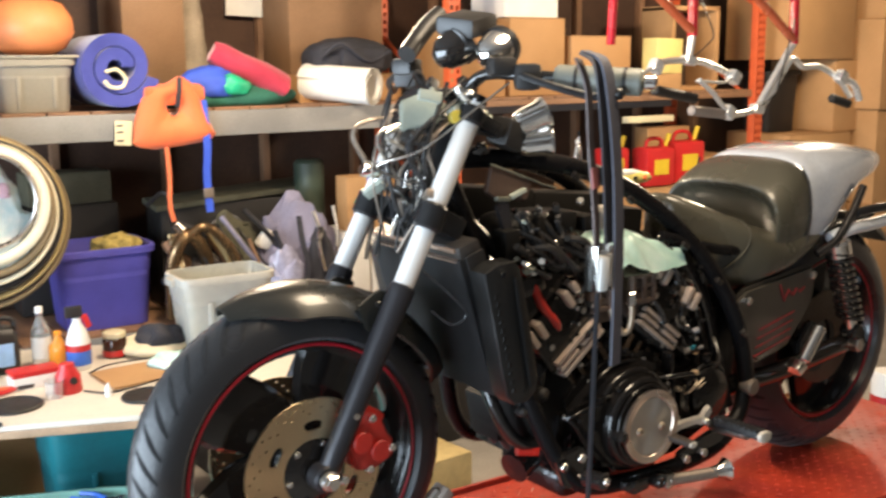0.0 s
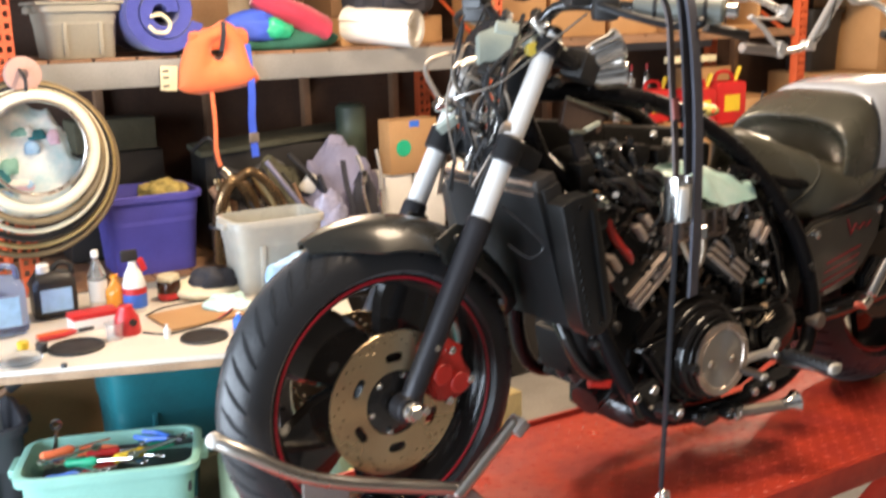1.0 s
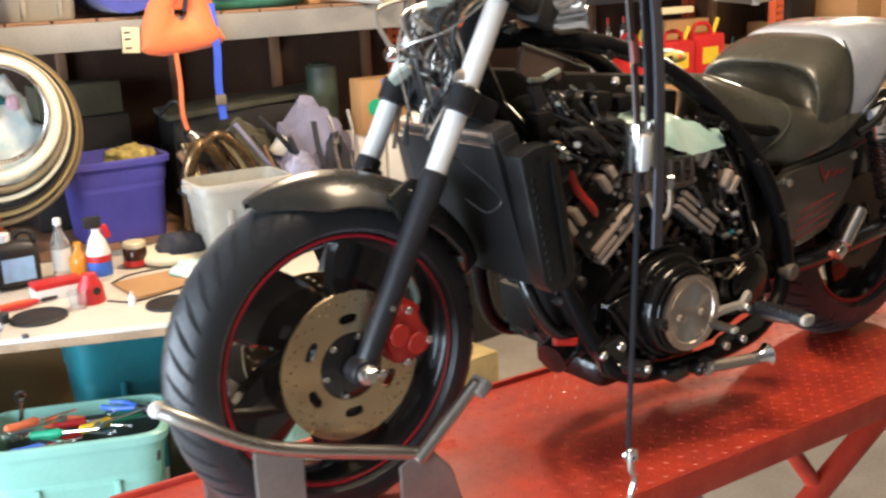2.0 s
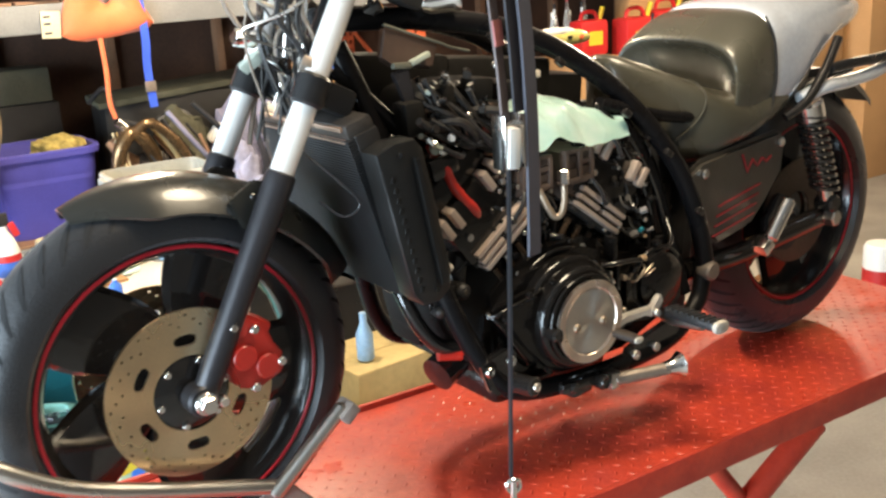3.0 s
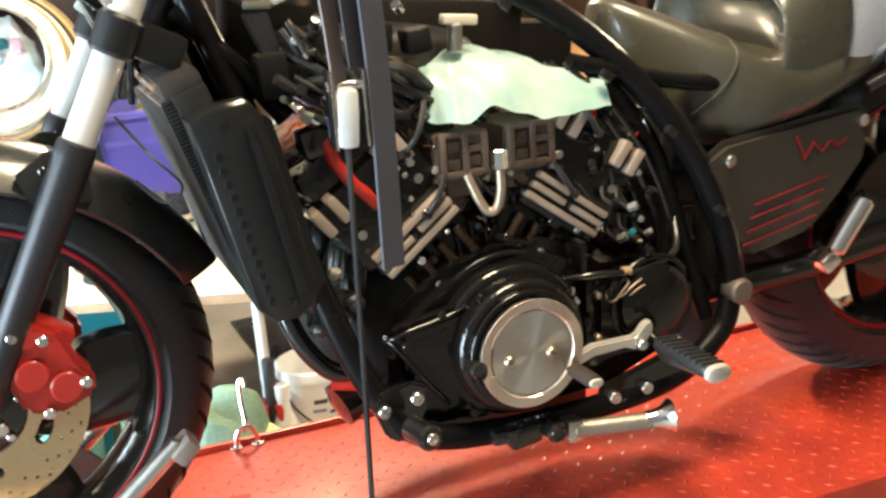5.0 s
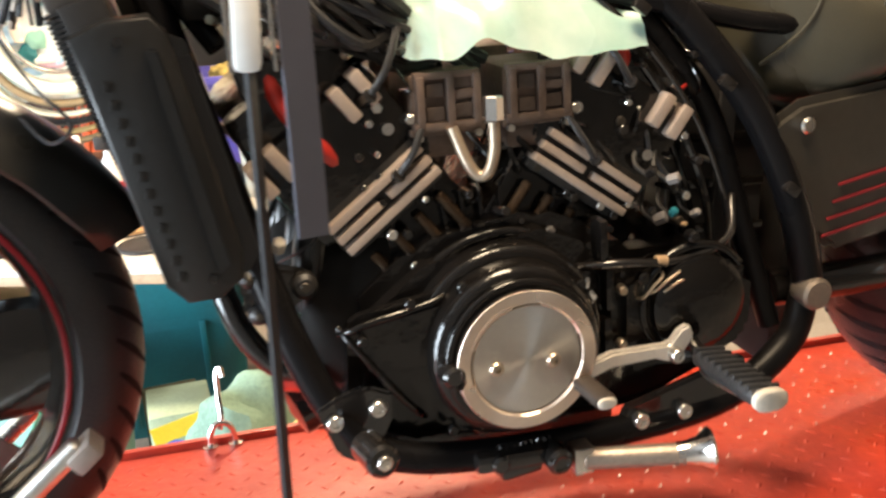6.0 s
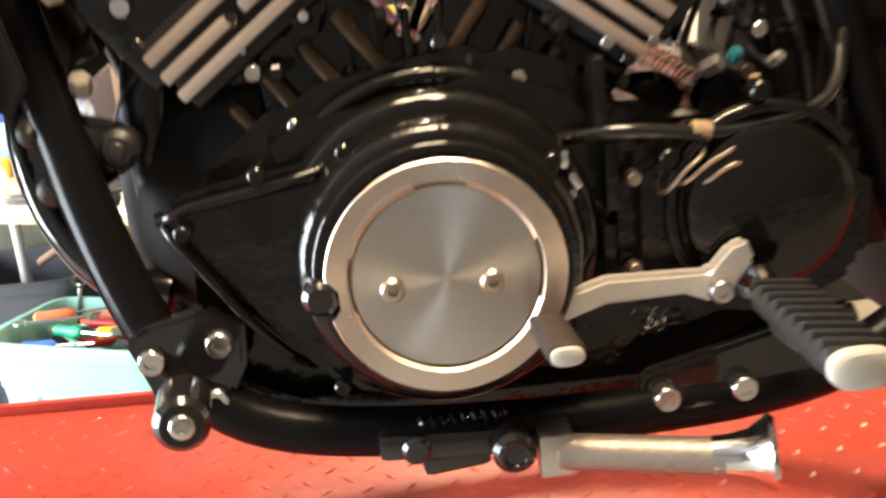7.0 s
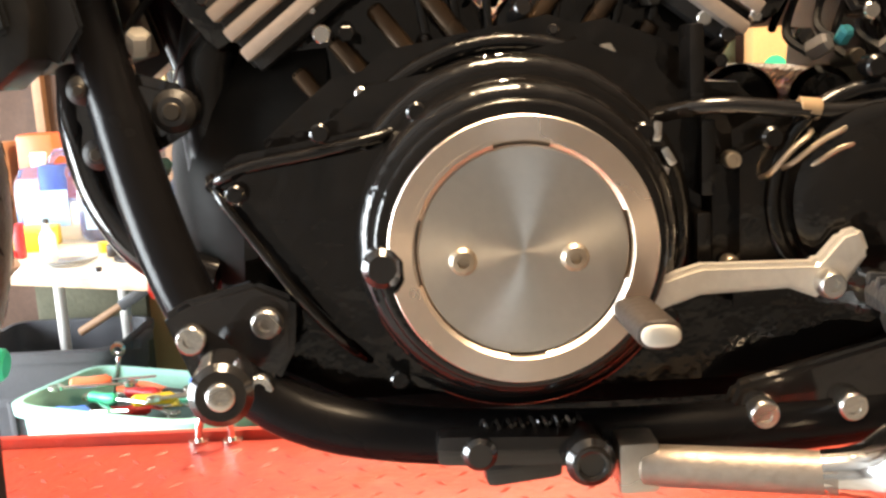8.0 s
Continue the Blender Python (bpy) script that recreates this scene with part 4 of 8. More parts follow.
# wiring, clips and small fittings that crowd the engine's left side
def engine_clutter():
    rnd = random.Random(21)
    bat = part("battery_box", box(N(), (1.055, 0, 1.22), (0.13, 0.17, 0.34), (0, 4, 0), 0.014), BLACK_MATT, BIKE, "black battery box inside the frame")
    for k in range(4):
        part("box_rib", box(N(), (1.055, -0.087, 1.12 + 0.06 * k), (0.12, 0.008, 0.012), (0, 4, 0), 0.003), BLACK_GLOSS, bat)
    part("battery_strap", box(N(), (1.05, -0.09, 1.22), (0.022, 0.008, 0.33), (0, 4, 0), 0.002), RUBBER, bat)
    part("inner_fender", box(N(), (1.165, 0, 1.20), (0.03, 0.20, 0.46), (0, 8, 0), 0.008), BLACK_MATT, BIKE)
    # thin wires looping over the heads and down behind the casing
    for i in range(26):
        x0, z0 = rnd.uniform(0.50, 0.98), rnd.uniform(1.30, 1.47)
        x1, z1 = x0 + rnd.uniform(-0.07, 0.09), z0 - rnd.uniform(0.05, 0.16)
        y = -0.128 - rnd.random() * 0.018
        pts = [(x0, y + 0.05, z0 + 0.02), (x0 * 0.7 + x1 * 0.3 + rnd.uniform(-0.02, 0.02), y, z0 * 0.7 + z1 * 0.3), (x0 * 0.3 + x1 * 0.7 + rnd.uniform(-0.02, 0.02), y, z0 * 0.3 + z1 * 0.7), (x1, y + 0.05, z1)]
        part("wire", tube(N(), pts, rnd.choice((0.0018, 0.0025, 0.0035)), 6), rnd.choice((BLACK_GLOSS, BLACK_GLOSS, RUBBER, CASE_BLACK)), BIKE)
    # clips, screws and unions scattered to add sparkle, most of them blackened, some bright
    for i in range(60):
        x, z = rnd.uniform(0.52, 1.0), rnd.uniform(1.205, 1.425)
        if abs(z - 1.33) < 0.04 and abs(x - 0.70) < 0.06:
            continue
        y = -0.138 - 0.006 * rnd.random()
        r = rnd.uniform(0.003, 0.0065)
        m = rnd.choice((CHROME, BLACK_GLOSS, BLACK_GLOSS, CASE_BLACK, TOE_BRONZE, ALLOY))
        d = Vector((rnd.uniform(-0.4, 0.4), -1, rnd.uniform(-0.3, 0.5))).normalized() * rnd.uniform(0.008, 0.018)
        part("sparkle_screw", rod(N(), (x, y + 0.02, z), Vector((x, y, z)) + d, r, n=rnd.choice((6, 10)), bev=0.001), m, BIKE)
    # spark plug caps and leads on each bank
    for x, z, s in ((0.575, 1.40, -1), (0.90, 1.385, 1), (0.60, 1.31, -1), (0.855, 1.30, 1)):
        cap = part("plug_cap", rod(N(), (x, -0.135, z), (x - 0.012 * s, -0.162, z + 0.012), 0.0085, n=14, bev=0.002), BLACK_GLOSS, BIKE)
        part("plug_lead", tube(N(), [(x - 0.012 * s, -0.16, z + 0.012), (x - 0.03 * s, -0.165, z + 0.04), (x - 0.05 * s, -0.14, z + 0.08), (x - 0.06 * s, -0.09, z + 0.11)], 0.0042, 8), RUBBER, cap)
    # bolts along the casing's rim
    for a in range(205, 350, 24):
        c = (0.7195 + 0.122 * math.cos(radians(a)), 1.116 + 0.108 * math.sin(radians(a)))
        part("case_bolt", rod(N(), (c[0], -0.165, c[1]), (c[0], -0.182, c[1]), 0.006, n=6, bev=0.001), CASE_BLACK, BIKE)
    # thin cables that run down inside the rear frame hoop
    for dx, y, r in ((-0.045, -0.135, 0.005), (-0.028, -0.150, 0.0035), (-0.060, -0.120, 0.004)):
        part("loom_cable", tube(N(), [(0.88 + dx, y + 0.02, 1.50), (0.945 + dx, y, 1.43), (1.005 + dx, y - 0.004, 1.34), (1.045 + dx, y - 0.004, 1.24), (1.062 + dx, y + 0.01, 1.15)], r, 8), BLACK_GLOSS, BIKE)
    # clips on the frame tubes
    for x, y, z in ((0.90, -0.165, 1.478), (1.0, -0.182, 1.385), (1.085, -0.192, 1.25), (0.62, -0.105, 1.65), (0.76, -0.13, 1.59)):
        part("frame_clip", box(N(), (x, y, z), (0.02, 0.012, 0.014), (0, 40, 0), 0.003), BLACK_GLOSS, BIKE)


engine_clutter()


# ---- seat and tail ----
def loft_x(sections, n=28, p=2.6):
    """Rounded sections along x: (x, half width, bottom, top, squareness)."""
    rings = []
    for x, w, lo, hi, q in sections:
        rings.append([Vector((x, a, (lo + hi) / 2 + b)) for a, b in oval(w, (hi - lo) / 2, n, q)])
    return skin(N(), rings)


def interp(rows, k=5):
    """Smooth rows of numbers between the given ones."""
    out = []
    for i in range(len(rows) - 1):
        a, b, c, d = rows[max(i - 1, 0)], rows[i], rows[i + 1], rows[min(i + 2, len(rows) - 1)]
        for s in range(k):
            t = s / k
            out.append(tuple(0.5 * (2 * q + (r - p) * t + (2 * p - 5 * q + 4 * r - u) * t * t + (3 * q - p - 3 * r + u) * t ** 3) for p, q, r, u in zip(a, b, c, d)))
    return out + [rows[-1]]


SEAT_ROWS = [(0.982, 0.020, 1.520, 1.566, 2.4), (0.992, 0.042, 1.480, 1.573, 2.8), (1.012, 0.066, 1.435, 1.571, 3.2), (1.045, 0.098, 1.375, 1.558, 3.6), (1.085, 0.134, 1.335, 1.540, 3.8), (1.125, 0.160, 1.325, 1.522, 3.8), (1.16, 0.174, 1.330, 1.506, 3.6),
             (1.20, 0.182, 1.340, 1.490, 3.2), (1.27, 0.182, 1.352, 1.478, 3.0), (1.32, 0.18, 1.365, 1.490, 2.8), (1.40, 0.172, 1.392, 1.50, 2.6)]
BOLSTER_ROWS = [(1.262, 0.100, 1.43, 1.50, 2.4), (1.250, 0.135, 1.415, 1.535, 2.7), (1.236, 0.158, 1.40, 1.560, 2.9), (1.222, 0.168, 1.395, 1.574, 3.0), (1.216, 0.176, 1.392, 1.585, 3.0), (1.230, 0.181, 1.39, 1.598, 3.0),
                (1.28, 0.182, 1.385, 1.627, 3.2), (1.33, 0.178, 1.385, 1.642, 3.4), (1.42, 0.170, 1.39, 1.640, 3.2), (1.50, 0.155, 1.42, 1.632, 3.0)]
seat = part("seat", loft_x(interp(SEAT_ROWS), 36), LEATHER, BIKE, "black stepped vinyl saddle")
part("seat_bolster", loft_x(interp(BOLSTER_ROWS, 3), 44), LEATHER, seat, "raised rear bolster of the saddle")
for s in (-1, 1):
    part("seat_piping", tube(N(), [(1.138, 0.09 * s, 1.513), (1.142, 0.132 * s, 1.503), (1.138, 0.161 * s, 1.475), (1.115, 0.160 * s, 1.435), (1.075, 0.132 * s, 1.393)], 0.0022, 8), LEATHER, seat)
    part("seat_seam", tube(N(), [(1.325, 0.16 * s, 1.628), (1.335, 0.178 * s, 1.58), (1.345, 0.179 * s, 1.50), (1.335, 0.176 * s, 1.43)], 0.003, 6), BLACK_MATT, seat)
TAIL_GLOSS = mat("silver_rail_paint", (0.74, 0.78, 0.84), 0.22, metal=0.3, var=0.15, coat=0.6)
TAIL_SILVER = mat("polished_grey_tail", (0.70, 0.75, 0.85), 0.14, metal=0.40, var=0.2, bump=0.05, coat=1.0)
TAIL_ROWS = [(1.335, 0.150, 1.40, 1.615, 3.0), (1.345, 0.176, 1.385, 1.648, 3.2), (1.40, 0.180, 1.39, 1.664, 3.2), (1.46, 0.178, 1.43, 1.670, 3.2), (1.53, 0.170, 1.49, 1.670, 3.0), (1.60, 0.158, 1.535, 1.666, 2.8), (1.70, 0.13, 1.56, 1.655, 2.6), (1.78, 0.09, 1.58, 1.642, 2.4), (1.82, 0.05, 1.595, 1.625, 2.2)]
tail = part("tail_cowl", loft_x(interp(TAIL_ROWS), 40), TAIL_SILVER, BIKE, "glossy silver-grey tail cowl")
for s in (-1, 1):
    part("grab_rail", tube(N(), [(1.45, 0.165 * s, 1.435), (1.52, 0.182 * s, 1.455), (1.62, 0.182 * s, 1.458), (1.75, 0.175 * s, 1.47), (1.88, 0.13 * s, 1.49)], 0.016, 14), TAIL_GLOSS, BIKE, "silver grab rail")
    part("tail_bracket", tube(N(), [(1.40, 0.165 * s, 1.40), (1.45, 0.182 * s, 1.43), (1.51, 0.184 * s, 1.49), (1.57, 0.176 * s, 1.56)], 0.011, 10), BLACK_GLOSS, BIKE)
    part("rail_bar", tube(N(), [(1.53, 0.186 * s, 1.495), (1.60, 0.19 * s, 1.50), (1.72, 0.19 * s, 1.50), (1.80, 0.185 * s, 1.505)], 0.012, 10), BLACK_SATIN, BIKE)


# satin black made lighter and warmer, with the lit tone put into the colour
PANEL_BLACK = mat("lit_satin_black", (0.042, 0.037, 0.030), 0.36, var=0.35, scale=20, bump=0.06)


# side panels with a red mark and three red louvres
def build_panel(s):
    y = 0.165 * s

    def lean(bm):
        for v in bm.verts:
            v.co.y -= s * 0.13 * max(0.0, v.co.x - 1.105)
        return bm
    bm = N()
    plate(bm, [(1.055, 1.33), (1.10, 1.355), (1.30, 1.365), (1.41, 1.37), (1.44, 1.35), (1.425, 1.27), (1.37, 1.22), (1.30, 1.17), (1.16, 1.155), (1.10, 1.20)], (0, y, 0), (1, 0, 0), (0, 0, 1), -0.022 * s, 0.01)
    p = part("side_panel", lean(bm), PANEL_BLACK, BIKE, "satin black side panel with red stripes")
    for k in range(4):
        z = 1.252 - k * 0.021
        part("red_louvre", lean(box(N(), (1.245 - k * 0.008, y + 0.0235 * s, z), (0.17, 0.004, 0.0036), (0, -6, 0), 0.001)), RED_FAINT, p)
    bm = N()
    for q, a, ln in ((0.0, 62, 0.05), (0.022, -50, 0.03), (0.042, 40, 0.024), (0.062, -40, 0.022), (0.082, 35, 0.022), (0.1, -25, 0.022)):
        box(bm, (1.262 + q * 1.0, y + 0.0235 * s, 1.312 + (0.006 if q == 0 else 0)), (ln * 1.0, 0.003, 0.005), (0, a, 0), 0.001)
    part("red_mark", lean(bm), RED_FAINT, p, "red painted mark")
    for x, z in ((1.105, 1.325), (1.412, 1.341)):
        part("panel_bolt", lean(rod(N(), (x, y + 0.02 * s, z), (x, y + 0.030 * s, z), 0.0105, n=14, bev=0.003)), ALLOY, p)


for s in (-1, 1):
    build_panel(s)


DULL_ROTOR = mat("dull_rear_disc", (0.14, 0.11, 0.085), 0.4, metal=0.7, var=0.4, bump=0.08)


# rear end
def rear_end():
    for s in (-1, 1):
        arm = part("swingarm", tube(N(), [(1.10, 0.13 * s, 1.10), (1.3, 0.135 * s, 1.10), (1.60, 0.13 * s, 1.125), (1.66, 0.13 * s, 1.13)], 0.025, 14), BLACK_GLOSS, BIKE)
        part("pivot_cap", rod(N(), (1.127, 0.165 * s, 1.109), (1.127, 0.20 * s, 1.109), 0.021, n=20, bev=0.004), CAST_ALLOY, arm)
        part("axle_nut", rod(N(), (RX, 0.15 * s, RZ), (RX, 0.18 * s, RZ), 0.02, n=6, bev=0.003), ALLOY, arm)
        shock = part("shock_absorber", rod(N(), (1.50, 0.155 * s, 1.41), (1.59, 0.155 * s, 1.17), 0.017, n=16), CHROME, BIKE)
        coil = [Vector((1.503, 0.155 * s, 1.40)).lerp(Vector((1.58, 0.155 * s, 1.20)), i / 110) + Vector((math.cos(i * 0.63) * 0.031, math.sin(i * 0.63) * 0.031, 0)) for i in range(111)]
        part("coil_spring", tube(N(), coil, 0.0055, 6, 1), BLACK_GLOSS, shock)
        part("shock_cap", rod(N(), (1.495, 0.155 * s, 1.425), (1.512, 0.155 * s, 1.38), 0.034, n=20, bev=0.006), CHROME, shock)
        part("shock_eye", rod(N(), (1.592, 0.13 * s, 1.165), (1.592, 0.18 * s, 1.165), 0.022, n=18, bev=0.004), BLACK_GLOSS, shock)
        part("passenger_peg", rod(N(), (1.362, 0.212 * s, 1.226), (1.303, 0.208 * s, 1.144), 0.0165, n=18, bev=0.004), CHROME, BIKE, "folded chrome passenger footrest")
        part("peg_hinge", box(N(), (1.295, 0.195 * s, 1.130), (0.035, 0.04, 0.03), (0, -35, 0), 0.006), CHROME, BIKE)
        part("rear_caliper_bracket", plate(N(), [(1.40, 1.08), (1.5, 1.06), (1.55, 1.10), (1.52, 1.18), (1.45, 1.21), (1.40, 1.16)], (0, 0.105 * s, 0), (1, 0, 0), (0, 0, 1), -0.02 * s, 0.006), BLACK_SATIN, BIKE)
    part("rear_fender", skin(N(), [[Vector((RX + r * math.sin(a), y, RZ + r * math.cos(a))) for y, r in ((-0.1, 0.335), (-0.09, 0.355), (0.09, 0.355), (0.1, 0.335), (0.09, 0.35), (-0.09, 0.35))] for a in (radians(-50 + 8 * i) for i in range(13))]), BLACK_SATIN, BIKE)
    part("rear_disc", lathe(N(), [(0.05, -0.062), (0.13, -0.062), (0.13, -0.067), (0.05, -0.067)], (RX, 0, RZ), (0, 1, 0), 48, loop=True), DULL_ROTOR, RW, "dull dark brake disc")


rear_end()


# foot controls
def flat_peg(a, b, rx, rz):
    """A stub of oval section with eased ends."""
    d = (b - a).normalized()
    e = 0.12 * rz
    rows = [(a, 0.86), (a + d * e, 1.0), (b - d * e, 1.0), (b, 0.86)]
    return skin(N(), [[c + Vector((x * k, 0, z * k)) for x, z in oval(rx, rz, 24, 2.6)] for c, k in rows])


LEVER_ALLOY = mat("scuffed_bare_alloy", (0.82, 0.77, 0.70), 0.36, metal=0.6, var=0.2, bump=0.12, bscale=160)
TOE_BROWN = mat("worn_brown_rubber", (0.05, 0.036, 0.028), 0.5, var=0.4, bump=0.2, bscale=300)


def foot_controls():
    y = -0.225
    lever = N()
    plate(lever, [(0.772, 1.070), (0.79, 1.066), (0.83, 1.079), (0.885, 1.080), (0.905, 1.072), (0.918, 1.078), (0.935, 1.10), (0.929, 1.116), (0.917, 1.113), (0.902, 1.096), (0.83, 1.098), (0.795, 1.088), (0.768, 1.086)], (0, y + 0.006, 0), (1, 0, 0), (0, 0, 1), 0.013, 0.003)
    lv = part("gear_lever", lever, LEVER_ALLOY, BIKE, "bare alloy gear lever")
    part("lever_bolt", socket_bolt((0.908, y, 1.083), (0.908, y - 0.018, 1.083), 0.009), ALLOY, lv)
    part("toe_rubber", flat_peg(Vector((0.783, y + 0.002, 1.077)), Vector((0.788, y - 0.076, 1.0755)), 0.0125, 0.0085), TOE_BROWN, lv, "short brown rubber toe peg")
    part("toe_peg_end", flat_peg(Vector((0.788, y - 0.0755, 1.0755)), Vector((0.788, y - 0.0800, 1.0755)), 0.0108, 0.0062), WHITE_TOP, lv, "pale worn end of the peg")
    peg = part("footrest", box(N(), (0.948, -0.298, 1.076), (0.042, 0.125, 0.019), (0, 6, 0), 0.008), RUBBER, BIKE, "ribbed rubber rider footrest")
    for k in range(9):
        part("rubber_rib", box(N(), (0.948, -0.242 - k * 0.0135, 1.0845), (0.04, 0.006, 0.008), (0, 6, 0), 0.002), RUBBER, peg)
    part("footrest_end", flat_peg(Vector((0.948, -0.359, 1.076)), Vector((0.948, -0.370, 1.076)), 0.020, 0.0125), WHITE_TOP, peg)
    part("footrest_arm", tube(N(), [(0.95, -0.32, 1.066), (0.95, -0.25, 1.058), (0.97, -0.2, 1.05), (1.0, -0.18, 1.04)], 0.011, 10), ALLOY, peg)
    bracket = part("footrest_bracket", plate(N(), [(0.85, 0.985), (0.99, 0.985), (1.03, 1.02), (1.02, 1.05), (0.94, 1.03), (0.86, 1.01)], (0, -0.19, 0), (1, 0, 0), (0, 0, 1), 0.014, 0.004), BLACK_GLOSS, BIKE)
    for x, z in ((0.876, 0.992), (0.934, 0.994)):
        part("bracket_bolt", socket_bolt((x, -0.203, z), (x, -0.216, z), 0.0105), ALLOY, bracket)
    # folded side stand
    stand = part("side_stand", rod(N(), (0.79, -0.235, 0.972), (0.900, -0.277, 0.977), 0.0132, n=16, bev=0.002), CAST_ALLOY, BIKE, "folded bare metal side stand")
    part("stand_socket", box(N(), (0.787, -0.23, 0.973), (0.026, 0.03, 0.034), bev=0.004), ALLOY, stand)
    part("stand_foot", lathe(N(), [(0.0005, -0.004), (0.0135, -0.004), (0.0142, 0.008), (0.017, 0.020), (0.024, 0.030), (0.027, 0.034), (0.024, 0.038), (0.0005, 0.037)], (0.894, -0.274, 0.977), (1.0, -0.30, 0.10), 28), CHROME, stand, "flared chrome foot of the stand")
    pv = N()
    box(pv, (0.715, -0.205, 0.983), (0.11, 0.05, 0.022), (0, 3, 0), 0.007)
    box(pv, (0.716, -0.206, 0.970), (0.052, 0.040, 0.022), (0, -6, 0), 0.007)
    rod(pv, (0.757, -0.20, 0.978), (0.757, -0.245, 0.978), 0.016, n=20, bev=0.004)
    rod(pv, (0.688, -0.20, 0.984), (0.688, -0.236, 0.984), 0.011, n=16, bev=0.003)
    part("stand_pivot", pv, BLACK_GLOSS, stand)
    part("pivot_ring", lathe(N(), [(0.010 + 0.0025 * math.cos(q), 0.0025 * math.sin(q)) for q in (k * math.pi / 4 for k in range(8))], (0.757, -0.2455, 0.978), (0, -1, 0), 24, loop=True), BLACK_GLOSS, stand)
    part("stand_spring", tube(N(), [Vector((0.69 + i * 0.0011, -0.215 + 0.004 * math.cos(i * 0.9), 0.996 + 0.004 * math.sin(i * 0.9))) for i in range(60)], 0.0016, 5, 1), BLACK_GLOSS, stand)
    # lower front engine mount with its roller
    mount = part("engine_mount", plate(N(), [(0.488, 1.078), (0.505, 1.087), (0.55, 1.097), (0.575, 1.085), (0.572, 1.05), (0.555, 1.02), (0.53, 1.005), (0.508, 1.02)], (0, -0.186, 0), (1, 0, 0), (0, 0, 1), 0.016, 0.004), BLACK_GLOSS, BIKE)
    part("mount_roller", rod(N(), (0.533, -0.236, 1.046), (0.541, -0.290, 1.051), 0.0185, n=28, bev=0.004), BLACK_GLOSS, mount, "black rubber roller")
    part("roller_bolt", socket_bolt((0.541, -0.288, 1.051), (0.542, -0.295, 1.0515), 0.0085), ALLOY, mount)
    for x, z in ((0.556, 1.070), (0.507, 1.062), (0.548, 1.027)):
        part("mount_bolt", socket_bolt((x, -0.194, z), (x, -0.209, z), 0.0105), ALLOY, mount)
    part("red_sleeve", rod(N(), (0.462, -0.105, 1.081), (0.505, -0.12, 1.075), 0.013, n=12), RED_CALIPER, BIKE, "red silicone sleeve")
    # black header pipes and pump in front of the crankcase
    for y in (-0.105, -0.045, 0.045, 0.105):
        part("header_pipe", tube(N(), [(0.575, y, 1.32), (0.535, y, 1.295), (0.512, y, 1.22), (0.522, y * 0.9, 1.10), (0.57, y * 0.8, 1.02)], 0.021, 12), BLACK_SATIN, BIKE)
    # ribbed dark mass, added to keep the gap behind the frame tubes dark
    part("dark_filler", box(N(), (0.488, 0.03, 1.120), (0.040, 0.10, 0.11), (0, -12, 0), 0.014), BLACK_DULL, BIKE, "dull black filler mass behind the frame tubes")
    for k in range(7):
        part("filler_rib", box(N(), (0.466 + 0.0035 * k, 0.03, 1.165 - 0.015 * k), (0.010, 0.095, 0.005), (0, -12, 0), 0.002), BLACK_DULL, BIKE)
    part("oil_filter", lathe(N(), [(0.0005, -0.05), (0.028, -0.05), (0.034, -0.044), (0.035, 0.03), (0.0005, 0.035)], (0.505, -0.07, 1.035), (-1, -0.2, -0.35), 24), BLACK_GLOSS, BIKE, "black oil filter")
    part("lower_hose", tube(N(), [(0.405, -0.06, 1.235), (0.412, -0.085, 1.19), (0.430, -0.10, 1.14), (0.462, -0.11, 1.10), (0.51, -0.115, 1.085)], 0.0145, 14), BLACK_GLOSS, BIKE, "black rubber coolant hose")
    part("water_pump", loft_x(interp([(0.47, 0.06, 1.10, 1.19, 3), (0.50, 0.12, 1.06, 1.24, 3), (0.56, 0.14, 1.03, 1.27, 3.4), (0.60, 0.14, 1.03, 1.28, 3.4)], 3)), BLACK_DULL, BIKE)


foot_controls()


GRIP_GREY = mat("grey_green_rubber", (0.19, 0.195, 0.165), 0.4, bump=0.2, bscale=200)


